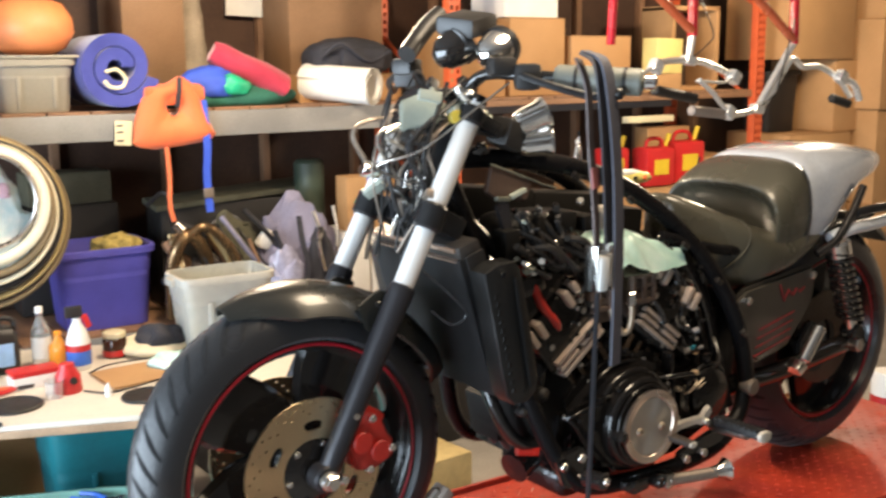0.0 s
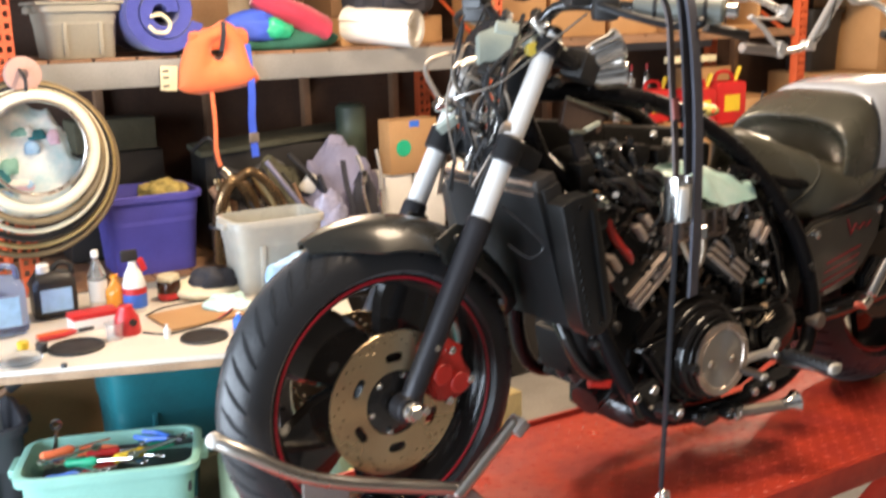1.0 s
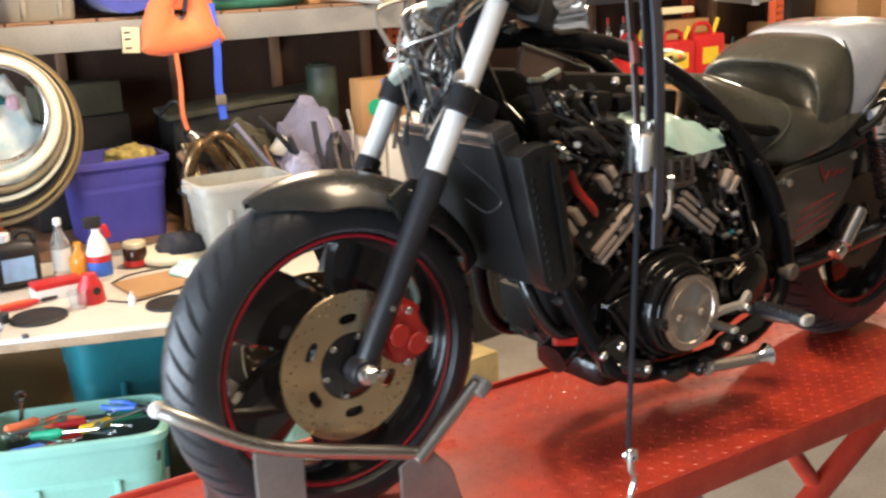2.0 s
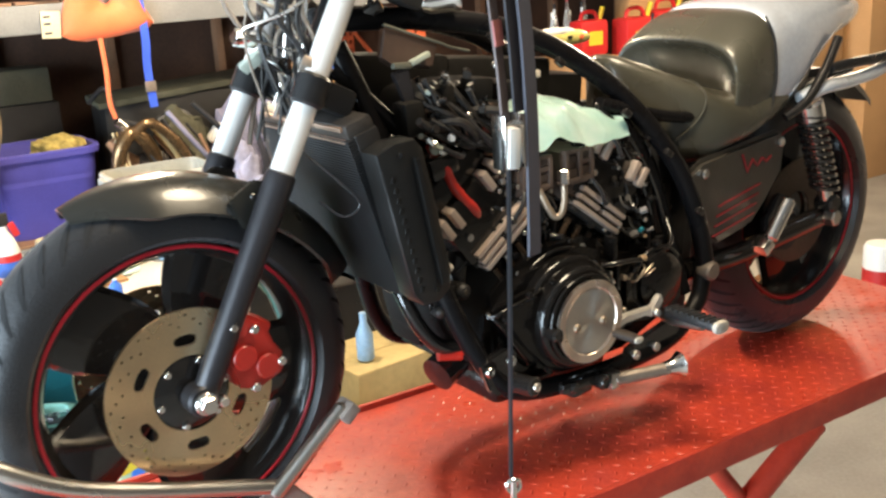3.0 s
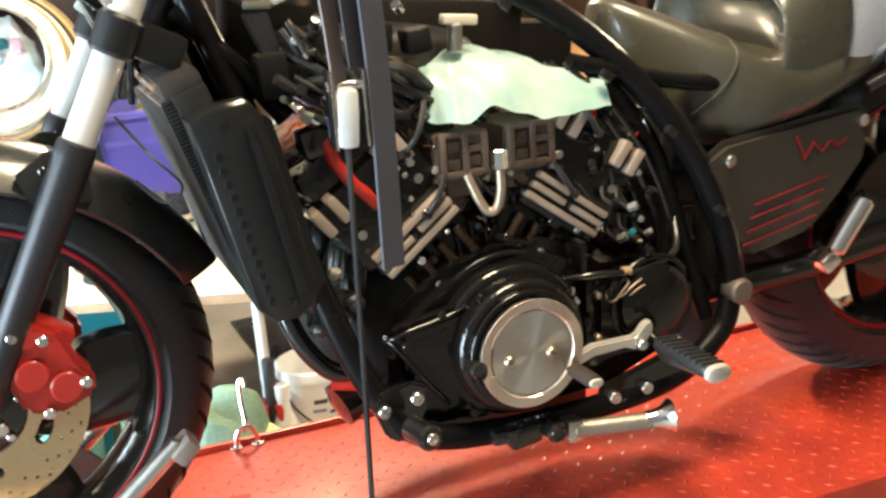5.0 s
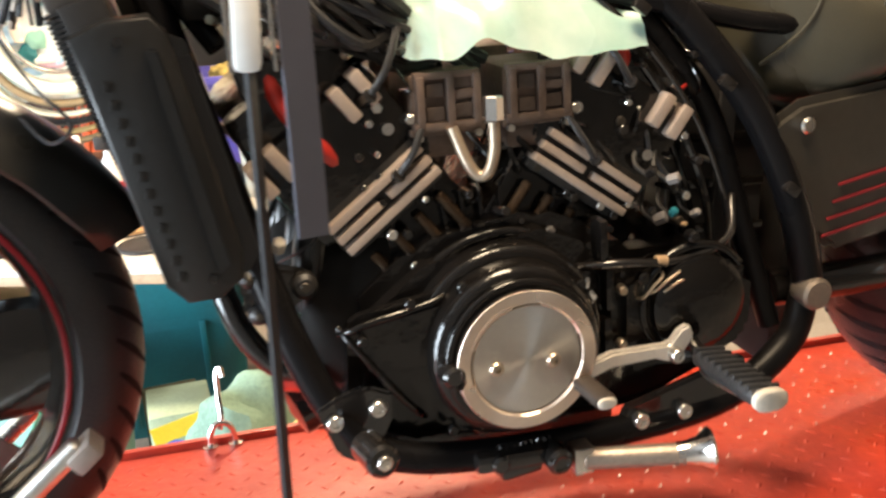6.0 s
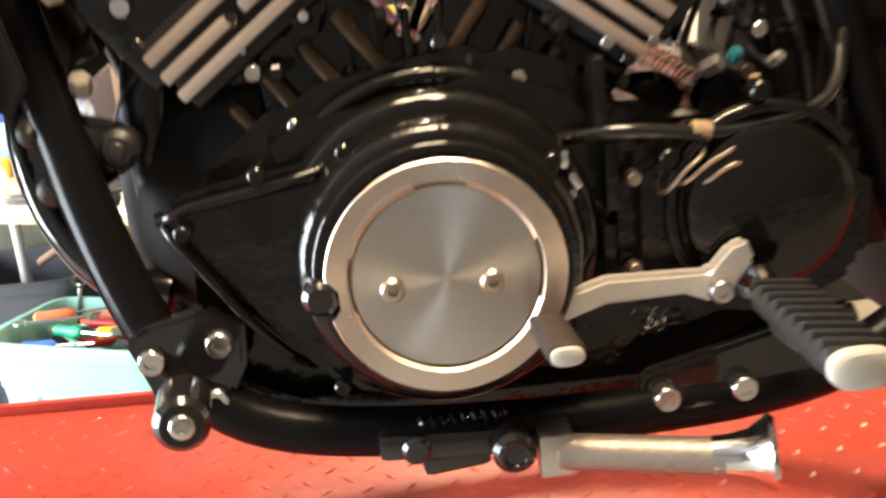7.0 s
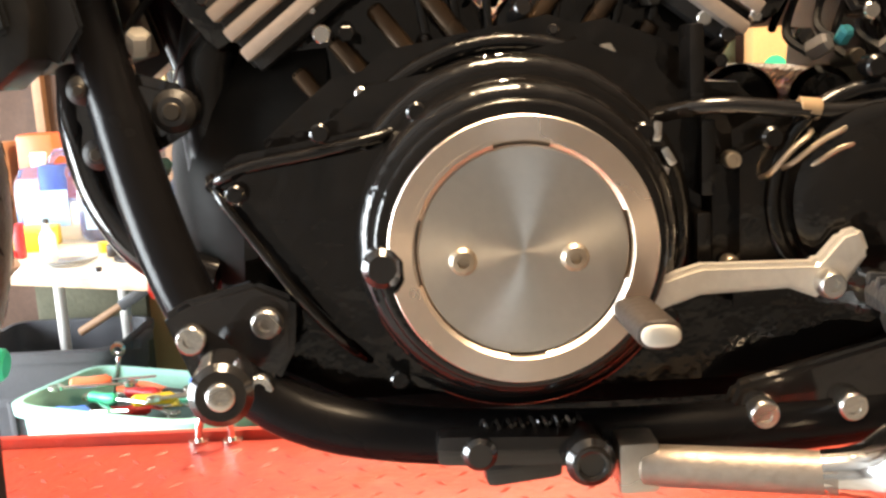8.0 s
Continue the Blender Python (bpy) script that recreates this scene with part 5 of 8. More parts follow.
# handlebar, controls and the parts under the missing tank
def cockpit():
    bar = part("handlebar", tube(N(), [(0.52, -0.36, 1.85), (0.42, -0.22, 1.86), (0.37, -0.12, 1.865), (0.36, -0.05, 1.83), (0.36, 0.05, 1.83), (0.37, 0.12, 1.865), (0.42, 0.22, 1.86), (0.52, 0.36, 1.85)], 0.0115, 12), BLACK_GLOSS, BIKE)
    for s in (-1, 1):
        part("grip", rod(N(), (0.435, 0.245 * s, 1.858), (0.53, 0.375 * s, 1.849), 0.0250, n=20, bev=0.005), GRIP_GREY, bar, "grey rubber grip")
        part("bar_end", rod(N(), (0.53, 0.375 * s, 1.849), (0.545, 0.395 * s, 1.848), 0.014, n=14, bev=0.004), CHROME, bar)
        part("switch_pod", box(N(), (0.405, 0.20 * s, 1.86), (0.05, 0.055, 0.05), (0, 0, 35 * s), 0.012), BLACK_MATT, bar)
        part("clutch_lever", tube(N(), [(0.38, 0.205 * s, 1.865), (0.40, 0.27 * s, 1.845), (0.45, 0.33 * s, 1.825), (0.475, 0.36 * s, 1.83)], 0.0075, 8), BLACK_SATIN, bar)
        part("master_cylinder", box(N(), (0.375, 0.16 * s, 1.88), (0.05, 0.05, 0.035), (0, 0, 20 * s), 0.01), BLACK_MATT, bar)
        part("bar_riser", rod(N(), (0.37, 0.05 * s, 1.76), (0.362, 0.05 * s, 1.835), 0.016, n=14), BLACK_GLOSS, bar)
    part("lever_ball", ball(N(), (0.478, -0.365, 1.83), (0.011, 0.011, 0.011)), BLACK_SATIN, bar)
    for q in (0.25, 0.55, 0.8):
        c = Vector((0.435, -0.245, 1.858)).lerp(Vector((0.53, -0.375, 1.849)), q)
        d = Vector((0.095, -0.13, -0.009)).normalized()
        part("grip_band", rod(N(), c - d * 0.004, c + d * 0.004, 0.0265, n=20, bev=0.002), BLACK_MATT, bar)
    # bare instrument pods: one black, one with a chrome bowl
    for c, r, ax, shell in (((0.40, 0.02, 1.918), 0.041, (0.75, -0.1, 0.45), BLACK_GLOSS), ((0.447, -0.055, 1.912), 0.040, (0.85, 0.30, 0.30), CHROME)):
        b = N()
        lathe(b, [(0.0005, -0.052), (r * 0.45, -0.047), (r * 0.8, -0.03), (r * 0.97, -0.005), (r, 0.014), (0.0005, 0.014)], c, ax, 32)
        gauge = part("gauge", b, shell, BIKE, "round instrument pod with a bowl-shaped back")
        part("gauge_ring", lathe(N(), [(r * 0.98, 0.004), (r * 1.07, 0.006), (r * 1.07, 0.024), (r * 0.93, 0.026)], c, ax, 32, loop=True), BLACK_SATIN, gauge)
    part("switch_box", box(N(), (0.43, 0.02, 1.965), (0.10, 0.09, 0.04), (8, -10, 20), 0.01), BLACK_MATT, BIKE)
    part("mirror_stub", tube(N(), [(0.335, 0.10, 1.905), (0.37, 0.12, 1.93), (0.41, 0.13, 1.965), (0.45, 0.14, 1.99)], 0.02, 12), BLACK_MATT, BIKE)
    # headlamp bracket, clipped wiring and small brackets
    part("lamp_bracket", plate(N(), [(-0.05, -0.03), (0.03, -0.035), (0.055, 0.0), (0.03, 0.03), (-0.03, 0.025)], (0.245, -0.07, 1.80), (0.9, -0.3, 0.25), (-0.2, 0.25, 0.9), 0.012, 0.004), PALE_BRACKET, BIKE, "pale plastic headlamp bracket")
    part("lamp_bracket", plate(N(), [(-0.09, -0.05), (0.09, -0.04), (0.10, 0.02), (0.05, 0.05), (-0.06, 0.04), (-0.10, 0.0)], (0.30, 0.02, 1.80), (0.15, 1, 0), (0.45, 0, 0.9), 0.012, 0.004), BLACK_SATIN, BIKE)
    part("reflector", rod(N(), (0.312, -0.095, 1.785), (0.306, -0.112, 1.787), 0.013, n=18, bev=0.002), FIT_YELLOW, BIKE, "small round yellow reflector")
    part("ignition_box", box(N(), (0.455, -0.08, 1.745), (0.065, 0.06, 0.06), (10, 20, 15), 0.015), BLACK_MATT, BIKE)
    rnd = random.Random(4)
    for i in range(20):
        y0 = rnd.uniform(-0.1, 0.12)
        pts = [(0.34 + rnd.uniform(-0.06, 0.06), y0, 1.83 + rnd.uniform(-0.05, 0.04)), (0.25 + rnd.uniform(-0.05, 0.05), y0 + rnd.uniform(-0.03, 0.03), 1.75 + rnd.uniform(-0.04, 0.04)),
               (0.24 + rnd.uniform(-0.04, 0.04), y0 * 0.6 + rnd.uniform(-0.03, 0.05), 1.66 + rnd.uniform(-0.04, 0.04)), (0.25 + rnd.uniform(-0.03, 0.05), y0 * 0.4 + rnd.uniform(0, 0.05), 1.55 + rnd.uniform(-0.06, 0.04))]
        part("cable", tube(N(), pts, 0.0022 + 0.0012 * (i % 3), 6), (BLACK_MATT, ALLOY, RUBBER, BLACK_MATT, CAST_ALLOY)[i % 5], BIKE)
    for i in range(26):
        x = rnd.uniform(0.22, 0.44)
        c = (x, rnd.uniform(-0.12, 0.08), 1.84 - 0.25 * rnd.random() ** 1.4 * (0.5 + 1.6 * (0.44 - x)))
        b = N()
        box(b, (0, 0, 0), (rnd.uniform(0.02, 0.05), rnd.uniform(0.012, 0.03), rnd.uniform(0.008, 0.022)), bev=0.003)
        rod(b, (0.0, 0, 0), (0.004, 0.0, 0.016), 0.006, n=10, bev=0.001)
        bmesh.ops.transform(b, matrix=pose(*c, rnd.uniform(-60, 60), rnd.uniform(-70, 70), rnd.uniform(-80, 80)), verts=b.verts)
        part("wire_connector", b, (BLACK_GLOSS, ALLOY, BLACK_MATT, PALE_BRACKET, BLACK_GLOSS, CHROME, CAST_ALLOY)[i % 7], BIKE)
    part("clutch_cable", tube(N(), [(0.37, -0.19, 1.85), (0.30, -0.17, 1.80), (0.22, -0.12, 1.73), (0.16, -0.06, 1.70), (0.22, -0.03, 1.67), (0.33, -0.04, 1.64)], 0.0024, 8), ALLOY, BIKE, "bare silver cable")
    for c, z in (((0.50, 0.05, 1.565), (0.20, 0.09, 0.12)), ((0.73, 0.06, 1.535), (0.26, 0.10, 0.12)), ((0.90, 0.06, 1.50), (0.10, 0.10, 0.09))):
        part("ignition_unit", box(N(), c, z, (0, 6, 0), 0.012), BLACK_DULL, BIKE, "dull black box between the frame tubes")
    # airbox, electrics and bare scoop under the missing tank
    for i in range(22):
        c = (rnd.uniform(0.43, 0.61), -0.125 - 0.02 * rnd.random(), rnd.uniform(1.47, 1.60))
        part("hose_clip", rod(N(), c, (c[0] + rnd.uniform(-0.012, 0.012), c[1] - 0.012, c[2] + rnd.uniform(-0.01, 0.012)), rnd.uniform(0.004, 0.009), n=8, bev=0.001), (CHROME, BLACK_GLOSS, ALLOY, PALE_BRACKET, BLACK_GLOSS)[i % 5], BIKE)
    part("bright_bracket", box(N(), (0.70, -0.105, 1.574), (0.052, 0.02, 0.014), (0, 6, 0), 0.003), WHITE_TOP, BIKE, "bare metal bracket under the missing tank")
    part("bracket_post", rod(N(), (0.692, -0.105, 1.53), (0.694, -0.105, 1.57), 0.011, n=14, bev=0.002), ALLOY, BIKE)
    part("airbox", loft_x(interp([(0.44, 0.04, 1.49, 1.55, 3), (0.47, 0.075, 1.485, 1.575, 3.5), (0.60, 0.085, 1.485, 1.575, 3.5), (0.70, 0.075, 1.48, 1.56, 3.2), (0.75, 0.045, 1.48, 1.54, 2.6)], 4)), BLACK_MATT, BIKE, "black plastic airbox")
    part("brown_cover", plate(N(), [(0.378, 1.635), (0.392, 1.690), (0.506, 1.648), (0.490, 1.606), (0.402, 1.618)], (0, -0.092, 0), (1, 0, 0), (0, 0, 1), 0.012, 0.006), BROWN_PLASTIC, BIKE, "dusty brown plastic cover")
    part("cover_rim", tube(N(), [(0.392, -0.106, 1.690), (0.45, -0.106, 1.669), (0.506, -0.106, 1.649), (0.53, -0.10, 1.640), (0.575, -0.095, 1.628)], 0.0024, 8), OLIVE_RIM, BIKE)
    part("cover_clip", box(N(), (0.418, -0.112, 1.620), (0.036, 0.012, 0.010), (0, 4, 0), 0.003), OLIVE_RIM, BIKE)
    part("cover_clip", box(N(), (0.456, -0.112, 1.628), (0.042, 0.012, 0.010), (0, -18, 0), 0.003), PALE_BRACKET, BIKE)
    part("cover_tab", plate(N(), [(0.395, 1.61), (0.43, 1.615), (0.455, 1.50), (0.44, 1.495)], (0, -0.108, 0), (1, 0, 0), (0, 0, 1), 0.008, 0.003), GREY_SLIDER, BIKE)
    for x, z, sx, sz in ((0.425, 1.53, 0.04, 0.06), (0.495, 1.55, 0.035, 0.06), (0.565, 1.565, 0.045, 0.04), (0.48, 1.44, 0.06, 0.04), (0.625, 1.555, 0.035, 0.035)):
        part("electrical_box", box(N(), (x, -0.115 - 0.01 * (x > 0.5), z), (sx, 0.045, sz), (0, rnd.uniform(-20, 20), 0), 0.008), BLACK_DULL if z > 1.5 else BLACK_GLOSS, BIKE)
    for i in range(28):
        x0 = rnd.uniform(0.42, 0.545)
        pts = [(x0, -0.12 + rnd.uniform(-0.03, 0.03), 1.55 + rnd.uniform(-0.05, 0.05)), (x0 + 0.06, -0.135 + rnd.uniform(-0.03, 0.02), 1.49 + rnd.uniform(-0.03, 0.04)),
               (x0 + 0.13, -0.12 + rnd.uniform(-0.02, 0.03), 1.46 + rnd.uniform(-0.03, 0.03)), (x0 + 0.2, -0.1, 1.44 + rnd.uniform(-0.03, 0.05))]
        part("hose", tube(N(), pts, 0.0035 + 0.0014 * (i % 4), 7), (BLACK_MATT, RUBBER, BLACK_GLOSS, BLACK_MATT)[i % 4], BIKE)
    for pts, r in (([(0.474, -0.10, 1.475), (0.483, -0.128, 1.439), (0.494, -0.136, 1.405), (0.512, -0.14, 1.378), (0.535, -0.142, 1.352), (0.556, -0.125, 1.318)], 0.0095),
                   ([(0.868, -0.10, 1.45), (0.884, -0.128, 1.437), (0.893, -0.132, 1.419), (0.884, -0.12, 1.397)], 0.0095), ([(0.836, -0.13, 1.35), (0.841, -0.134, 1.338), (0.838, -0.13, 1.322)], 0.009),
                   ([(0.953, -0.12, 1.402), (0.955, -0.13, 1.385), (0.967, -0.132, 1.376), (0.98, -0.13, 1.386), (0.984, -0.12, 1.40)], 0.004)):
        part("red_hose", tube(N(), pts, r, 10), RED_CALIPER, BIKE, "red rubber hose")
    for p, d in (((0.50, -0.10, 1.775), (0.75, -0.35, 0.35)), ((0.515, -0.095, 1.725), (0.85, -0.45, 0.1))):
        b = N()
        lathe(b, [(0.0005, -0.035), (0.022, -0.033), (0.027, -0.02), (0.029, 0.02), (0.033, 0.026), (0.033, 0.034), (0.0005, 0.036)], p, d, 26)
        part("horn", b, CHROME, BIKE, "small chrome horn")


OLIVE_RIM = mat("dusty_olive_edge", (0.11, 0.11, 0.085), 0.5)
PALE_BRACKET = mat("pale_plastic", (0.36, 0.39, 0.33), 0.35, var=0.2, bump=0.05)
BROWN_PLASTIC = mat("dusty_brown_plastic", (0.075, 0.046, 0.034), 0.55, var=0.4, scale=20, bump=0.1)
cockpit()

# ---- kinds of loose things ----
BLUE_PAD = mat("blue_foam", (0.036, 0.046, 0.27), 0.8, var=0.3, bump=0.3, bscale=120, sheen=0.3)
ORANGE_VEST = mat("orange_nylon", (0.85, 0.17, 0.05), 0.7, var=0.2, bump=0.3, bscale=150, sheen=0.2)
RED_CLOTH = mat("red_fleece", (0.45, 0.025, 0.06), 0.9, var=0.3, bump=0.5, bscale=130, sheen=0.4)
GREEN_CLOTH = mat("green_cloth", (0.03, 0.16, 0.11), 0.85, var=0.4, bump=0.4)
BLUE_STRAP = mat("blue_webbing", (0.04, 0.10, 0.60), 0.7, bump=0.3, bscale=300)
BLACK_CLOTH = mat("black_cloth", (0.03, 0.03, 0.04), 0.85, var=0.4, bump=0.4)
GREY_CLOTH = mat("lavender_grey_cloth", (0.26, 0.25, 0.36), 0.85, var=0.35, bump=0.4)
OLIVE = mat("olive_canvas", (0.10, 0.095, 0.06), 0.85, var=0.4, bump=0.4)
PAPER = mat("white_paper", (0.80, 0.77, 0.71), 0.8, var=0.1, bump=0.1)
CREAM = mat("cream_enamel", (0.66, 0.58, 0.38), 0.35, var=0.2, bump=0.05)
TAN_RUBBER = mat("tan_rubber", (0.36, 0.25, 0.11), 0.6, var=0.35, bump=0.15)
TERRACOTTA = mat("orange_ceramic", (0.72, 0.25, 0.09), 0.5, var=0.2, bump=0.08)
CLEAR_TOTE = mat("frosted_plastic", (0.30, 0.27, 0.21), 0.45, var=0.2, scale=6, bump=0.05)
RED_PLASTIC = mat("red_plastic", (0.55, 0.02, 0.02), 0.4, var=0.2)
YELLOW = mat("yellow_plastic", (0.75, 0.52, 0.03), 0.45, var=0.2)
WHITE_PLASTIC = mat("white_plastic", (0.78, 0.77, 0.74), 0.4, var=0.1)
BLUE_PLASTIC = mat("blue_plastic", (0.05, 0.16, 0.62), 0.4, var=0.2)
PALE_BLUE = mat("pale_blue_film", (0.35, 0.55, 0.78), 0.3, var=0.4, bump=0.3, bscale=40)
GREEN_PLASTIC = mat("green_plastic", (0.02, 0.42, 0.22), 0.4, var=0.2)
AMBER = mat("amber_liquid", (0.80, 0.30, 0.03), 0.15, var=0.1)
DARK_STEEL = mat("dark_steel", (0.08, 0.08, 0.085), 0.4, metal=0.7, var=0.4, bump=0.15)
PINK_GREY = mat("faded_pink_plastic", (0.50, 0.30, 0.25), 0.6, var=0.2)
MINT_FILM = mat("mint_plastic_film", (0.50, 0.76, 0.70), 0.25, col2=(0.74, 0.90, 0.86), coat=0.4, scale=14, bump=0.12, bscale=45)


def glass(name, tint, rough=0.06):
    m = bpy.data.materials.new(name)
    m.use_nodes = True
    b = m.node_tree.nodes["Principled BSDF"]
    b.inputs["Base Color"].default_value = (*tint, 1)
    b.inputs["Roughness"].default_value, b.inputs["Transmission Weight"].default_value, b.inputs["IOR"].default_value = rough, 0.9, 1.35
    return m


CLEAR = glass("clear_plastic", (0.92, 0.95, 0.97))
BLUE_CLEAR = glass("blue_clear_plastic", (0.42, 0.55, 0.88), 0.12)


def tote(x0, x1, y0, y1, z0, z1, material, label, name="storage_tote", group="", rimw=0.02, category="storage box", turn=0.0, ribs=True):
    """An open plastic tote: tapered walls, a bottom, a rolled rim, ribs and end grips."""
    cx, cy, hx, hy, h = (x0 + x1) / 2, (y0 + y1) / 2, (x1 - x0) / 2 - rimw, (y1 - y0) / 2 - rimw, z1 - z0
    t = thing(name, (cx, cy, z0), label, category, group)

    def loop(kx, z, p=7):
        return [Vector((cx + a * kx, cy + b * kx, z)) for a, b in oval(hx, hy, 40, p)]
    bm = N()
    skin(bm, [loop(0.86, z0), loop(0.87, z0 + 0.004), loop(0.95, z0 + h * 0.68), loop(0.97, z0 + h * 0.70), loop(1.0, z1 - 0.01), loop(0.985, z1 - 0.01), loop(0.955, z0 + h * 0.70), loop(0.85, z0 + 0.008)])
    body = part("tub", bm, material, t)
    rim = N()
    skin(rim, [loop(1.0, z1 - 0.035), loop(1.0 + rimw / hx * 0.8, z1 - 0.033), loop(1.0 + rimw / hx * 0.9, z1 - 0.006), loop(1.0 + rimw / hx * 0.5, z1), loop(0.985, z1), loop(0.98, z1 - 0.012)], loop=True)
    part("rim", rim, material, body)
    for s in (-1, 1):
        part("end_grip", box(N(), (cx + s * (hx + rimw * 1.2), cy, z1 - 0.025), (0.03, hy * 0.7, 0.03), bev=0.008), material, body)
    for s in (-1, 1) if ribs else ():
        for k in (-0.45, 0.45):
            part("wall_rib", box(N(), (cx + k * hx, cy + s * hy * 0.925, z0 + h * 0.36), (0.02, 0.014, h * 0.6), (-4 * s, 0, 0), 0.004), material, body)
    t.matrix_basis = pose(cx, cy, z0, 0, 0, turn)
    return t


def carton(c, s, label, turn=0.0, material=None, name="cardboard_box", group="", tape=None):
    """A closed carton with four top flaps, a seam and tape."""
    x, y, z = c
    w, d, h = s
    t = thing(name, (0, 0, 0), label, "box", group)
    t["base"] = (0.0, 0.0, 0.0)
    m = material or CARD
    part("carton_body", box(N(), (0, 0, h / 2), (w, d, h), bev=0.004), m, t)
    for q in (-1, 1):
        part("flap", box(N(), (0, q * d * 0.252, h + 0.002), (w * 0.99, d * 0.49, 0.004), (q * 1.2, 0, 0), 0.001), m, t)
    if tape:
        part("tape", box(N(), (w * 0.02, -d / 2 - 0.001, h * 0.93), (w * 0.2, 0.002, h * 0.12), bev=0), tape, t)
    t.matrix_basis = pose(x, y, z, 0, 0, turn)
    return t


def bottle(x, y, z, h, r, body, cap, label, sticker=None, name="bottle", neck=0.35):
    t = thing(name, (x, y, z), label, "bottle")
    b = part("bottle_body", lathe(N(), [(r * 0.9, 0), (r, 0.008), (r, h * 0.55), (r * 0.92, h * 0.62), (r * neck, h * 0.82), (r * neck, h * 0.9), (0.001, h * 0.9)], (x, y, z), (0, 0, 1), 24), body, t)
    part("cap", rod(N(), (x, y, z + h * 0.885), (x, y, z + h), r * neck * 1.15, n=18, bev=0.003), cap, t)
    if sticker:
        part("sticker", lathe(N(), [(r * 1.01, h * 0.14), (r * 1.015, h * 0.14), (r * 1.015, h * 0.5), (r * 1.01, h * 0.5)], (x, y, z), (0, 0, 1), 24, loop=True), sticker, t)
    return t


def lump(c, s, material, seed, amount=0.04, scale=6.0, n=26):
    """A soft crumpled heap, flat underneath."""
    t = bmesh.new()
    bmesh.ops.create_icosphere(t, subdivisions=4, radius=1)
    for v in t.verts:
        if v.co.z < -0.55:
            v.co.z = -0.55
        v.co.z += 0.55
    bmesh.ops.scale(t, vec=(s[0] / 2, s[1] / 2, s[2] / 1.55), verts=t.verts)
    for v in t.verts:
        q = v.co * scale + Vector((seed * 3.7, seed, 0))
        k = noise.noise(q) * amount + noise.noise(q * 2.7) * amount * 0.45
        v.co += v.co.normalized() * k
        v.co.z = max(v.co.z, 0.0)
    bmesh.ops.translate(t, vec=c, verts=t.verts)
    return t


# ---- storage rack along the wall ----
RACK_Y = 3.17


def rack_post(x, y, t, tall=2.85):
    bm = N()
    # folded channel, open at the back, with two rows of keyholes on its face
    box(bm, (x - 0.036, y + 0.03, tall / 2), (0.006, 0.06, tall), bev=0.001)
    box(bm, (x + 0.036, y + 0.03, tall / 2), (0.006, 0.06, tall), bev=0.001)
    face = part("post", bm, ORANGE_STEEL, t)
    bm = N()
    zs = [i * 0.05 for i in range(int(tall / 0.05))]
    box(bm, (x, y, tall / 2), (0.016, 0.004, tall), bev=0)
    for s in (-1, 1):
        box(bm, (x + s * 0.034, y, tall / 2), (0.010, 0.004, tall), bev=0)
        for z in zs:
            box(bm, (x + s * 0.0185, y, z + 0.012), (0.021, 0.004, 0.025), bev=0)
    part("punched_face", bm, ORANGE_STEEL, face)


def build_rack():
    t = thing("storage_rack", (2.4, RACK_Y + 0.4, 0), "orange steel pallet rack with grey beams along the wall", "storage rack")
    for x in (-0.13, 2.45, 5.0):
        for y in (RACK_Y - 0.02, RACK_Y + 0.8):
            rack_post(x, y, t)
        for z in (0.3, 0.95, 1.6, 2.25):
            part("frame_brace", rod(N(), (x, RACK_Y + 0.03, z), (x, RACK_Y + 0.8, z + 0.45), 0.013, n=10), ORANGE_STEEL, t)
    for y in (RACK_Y, RACK_Y + 0.78):
        for x0, x1 in ((-0.09, 2.41), (2.49, 4.96)):
            if x0 < 0 or y > RACK_Y:
                part("upper_beam", box(N(), ((x0 + x1) / 2, y + 0.02, 1.602), (x1 - x0, 0.045, 0.125), bev=0.006), GREY_BEAM, t, "weathered grey shelf beam")
            else:
                part("edge_board", box(N(), ((x0 + x1) / 2, y + 0.02, 1.646), (x1 - x0, 0.03, 0.034), bev=0.004), STUD_WOOD, t, "brown timber edge board")
            part("lower_beam", box(N(), ((x0 + x1) / 2, y + 0.02, 0.55), (x1 - x0, 0.045, 0.10), bev=0.006), GREY_BEAM, t)
    for i in range(26):
        x = -0.05 + i * 0.197
        if i == 12:
            continue
        part("upper_shelf_board", box(N(), (x, RACK_Y + 0.41, 1.672), (0.185, 0.80, 0.014), bev=0.003), STUD_WOOD, t)
        part("lower_shelf_board", box(N(), (x, RACK_Y + 0.41, 0.607), (0.185, 0.80, 0.014), bev=0.003), STUD_WOOD, t)
    return t


build_rack()
SHELF, LOW = 1.680, 0.615
# studs and boards on the back wall
for i in range(14):
    tagged(finish("stud", box(N(), (-2.6 + i * 0.61, 4.07, 1.45), (0.045, 0.06, 2.9), bev=0.003), STUD_WOOD), "bare timber stud on the board wall", "stud", "wall studs", "structure")

# upper shelf, left to right
tote(0.03, 0.42, RACK_Y + 0.04, RACK_Y + 0.45, SHELF, 1.925, CLEAR_TOTE, "frosted grey plastic storage tote on the upper shelf")
bm = N()
lathe(bm, [(0.09, 0.0), (0.16, 0.03), (0.205, 0.10), (0.20, 0.17), (0.16, 0.235), (0.12, 0.25), (0.11, 0.24), (0.15, 0.22), (0.185, 0.16), (0.15, 0.05), (0.001, 0.03)], (0.24, RACK_Y + 0.25, 1.94), (0, 0, 1), 40)
lid = box(N(), (0.225, RACK_Y + 0.245, 1.932), (0.40, 0.42, 0.014), bev=0.005)
solid("tote_lid", lid, CLEAR_TOTE, (0.225, RACK_Y + 0.245, 1.925), "frosted grey plastic lid lying on the tote", "lid")
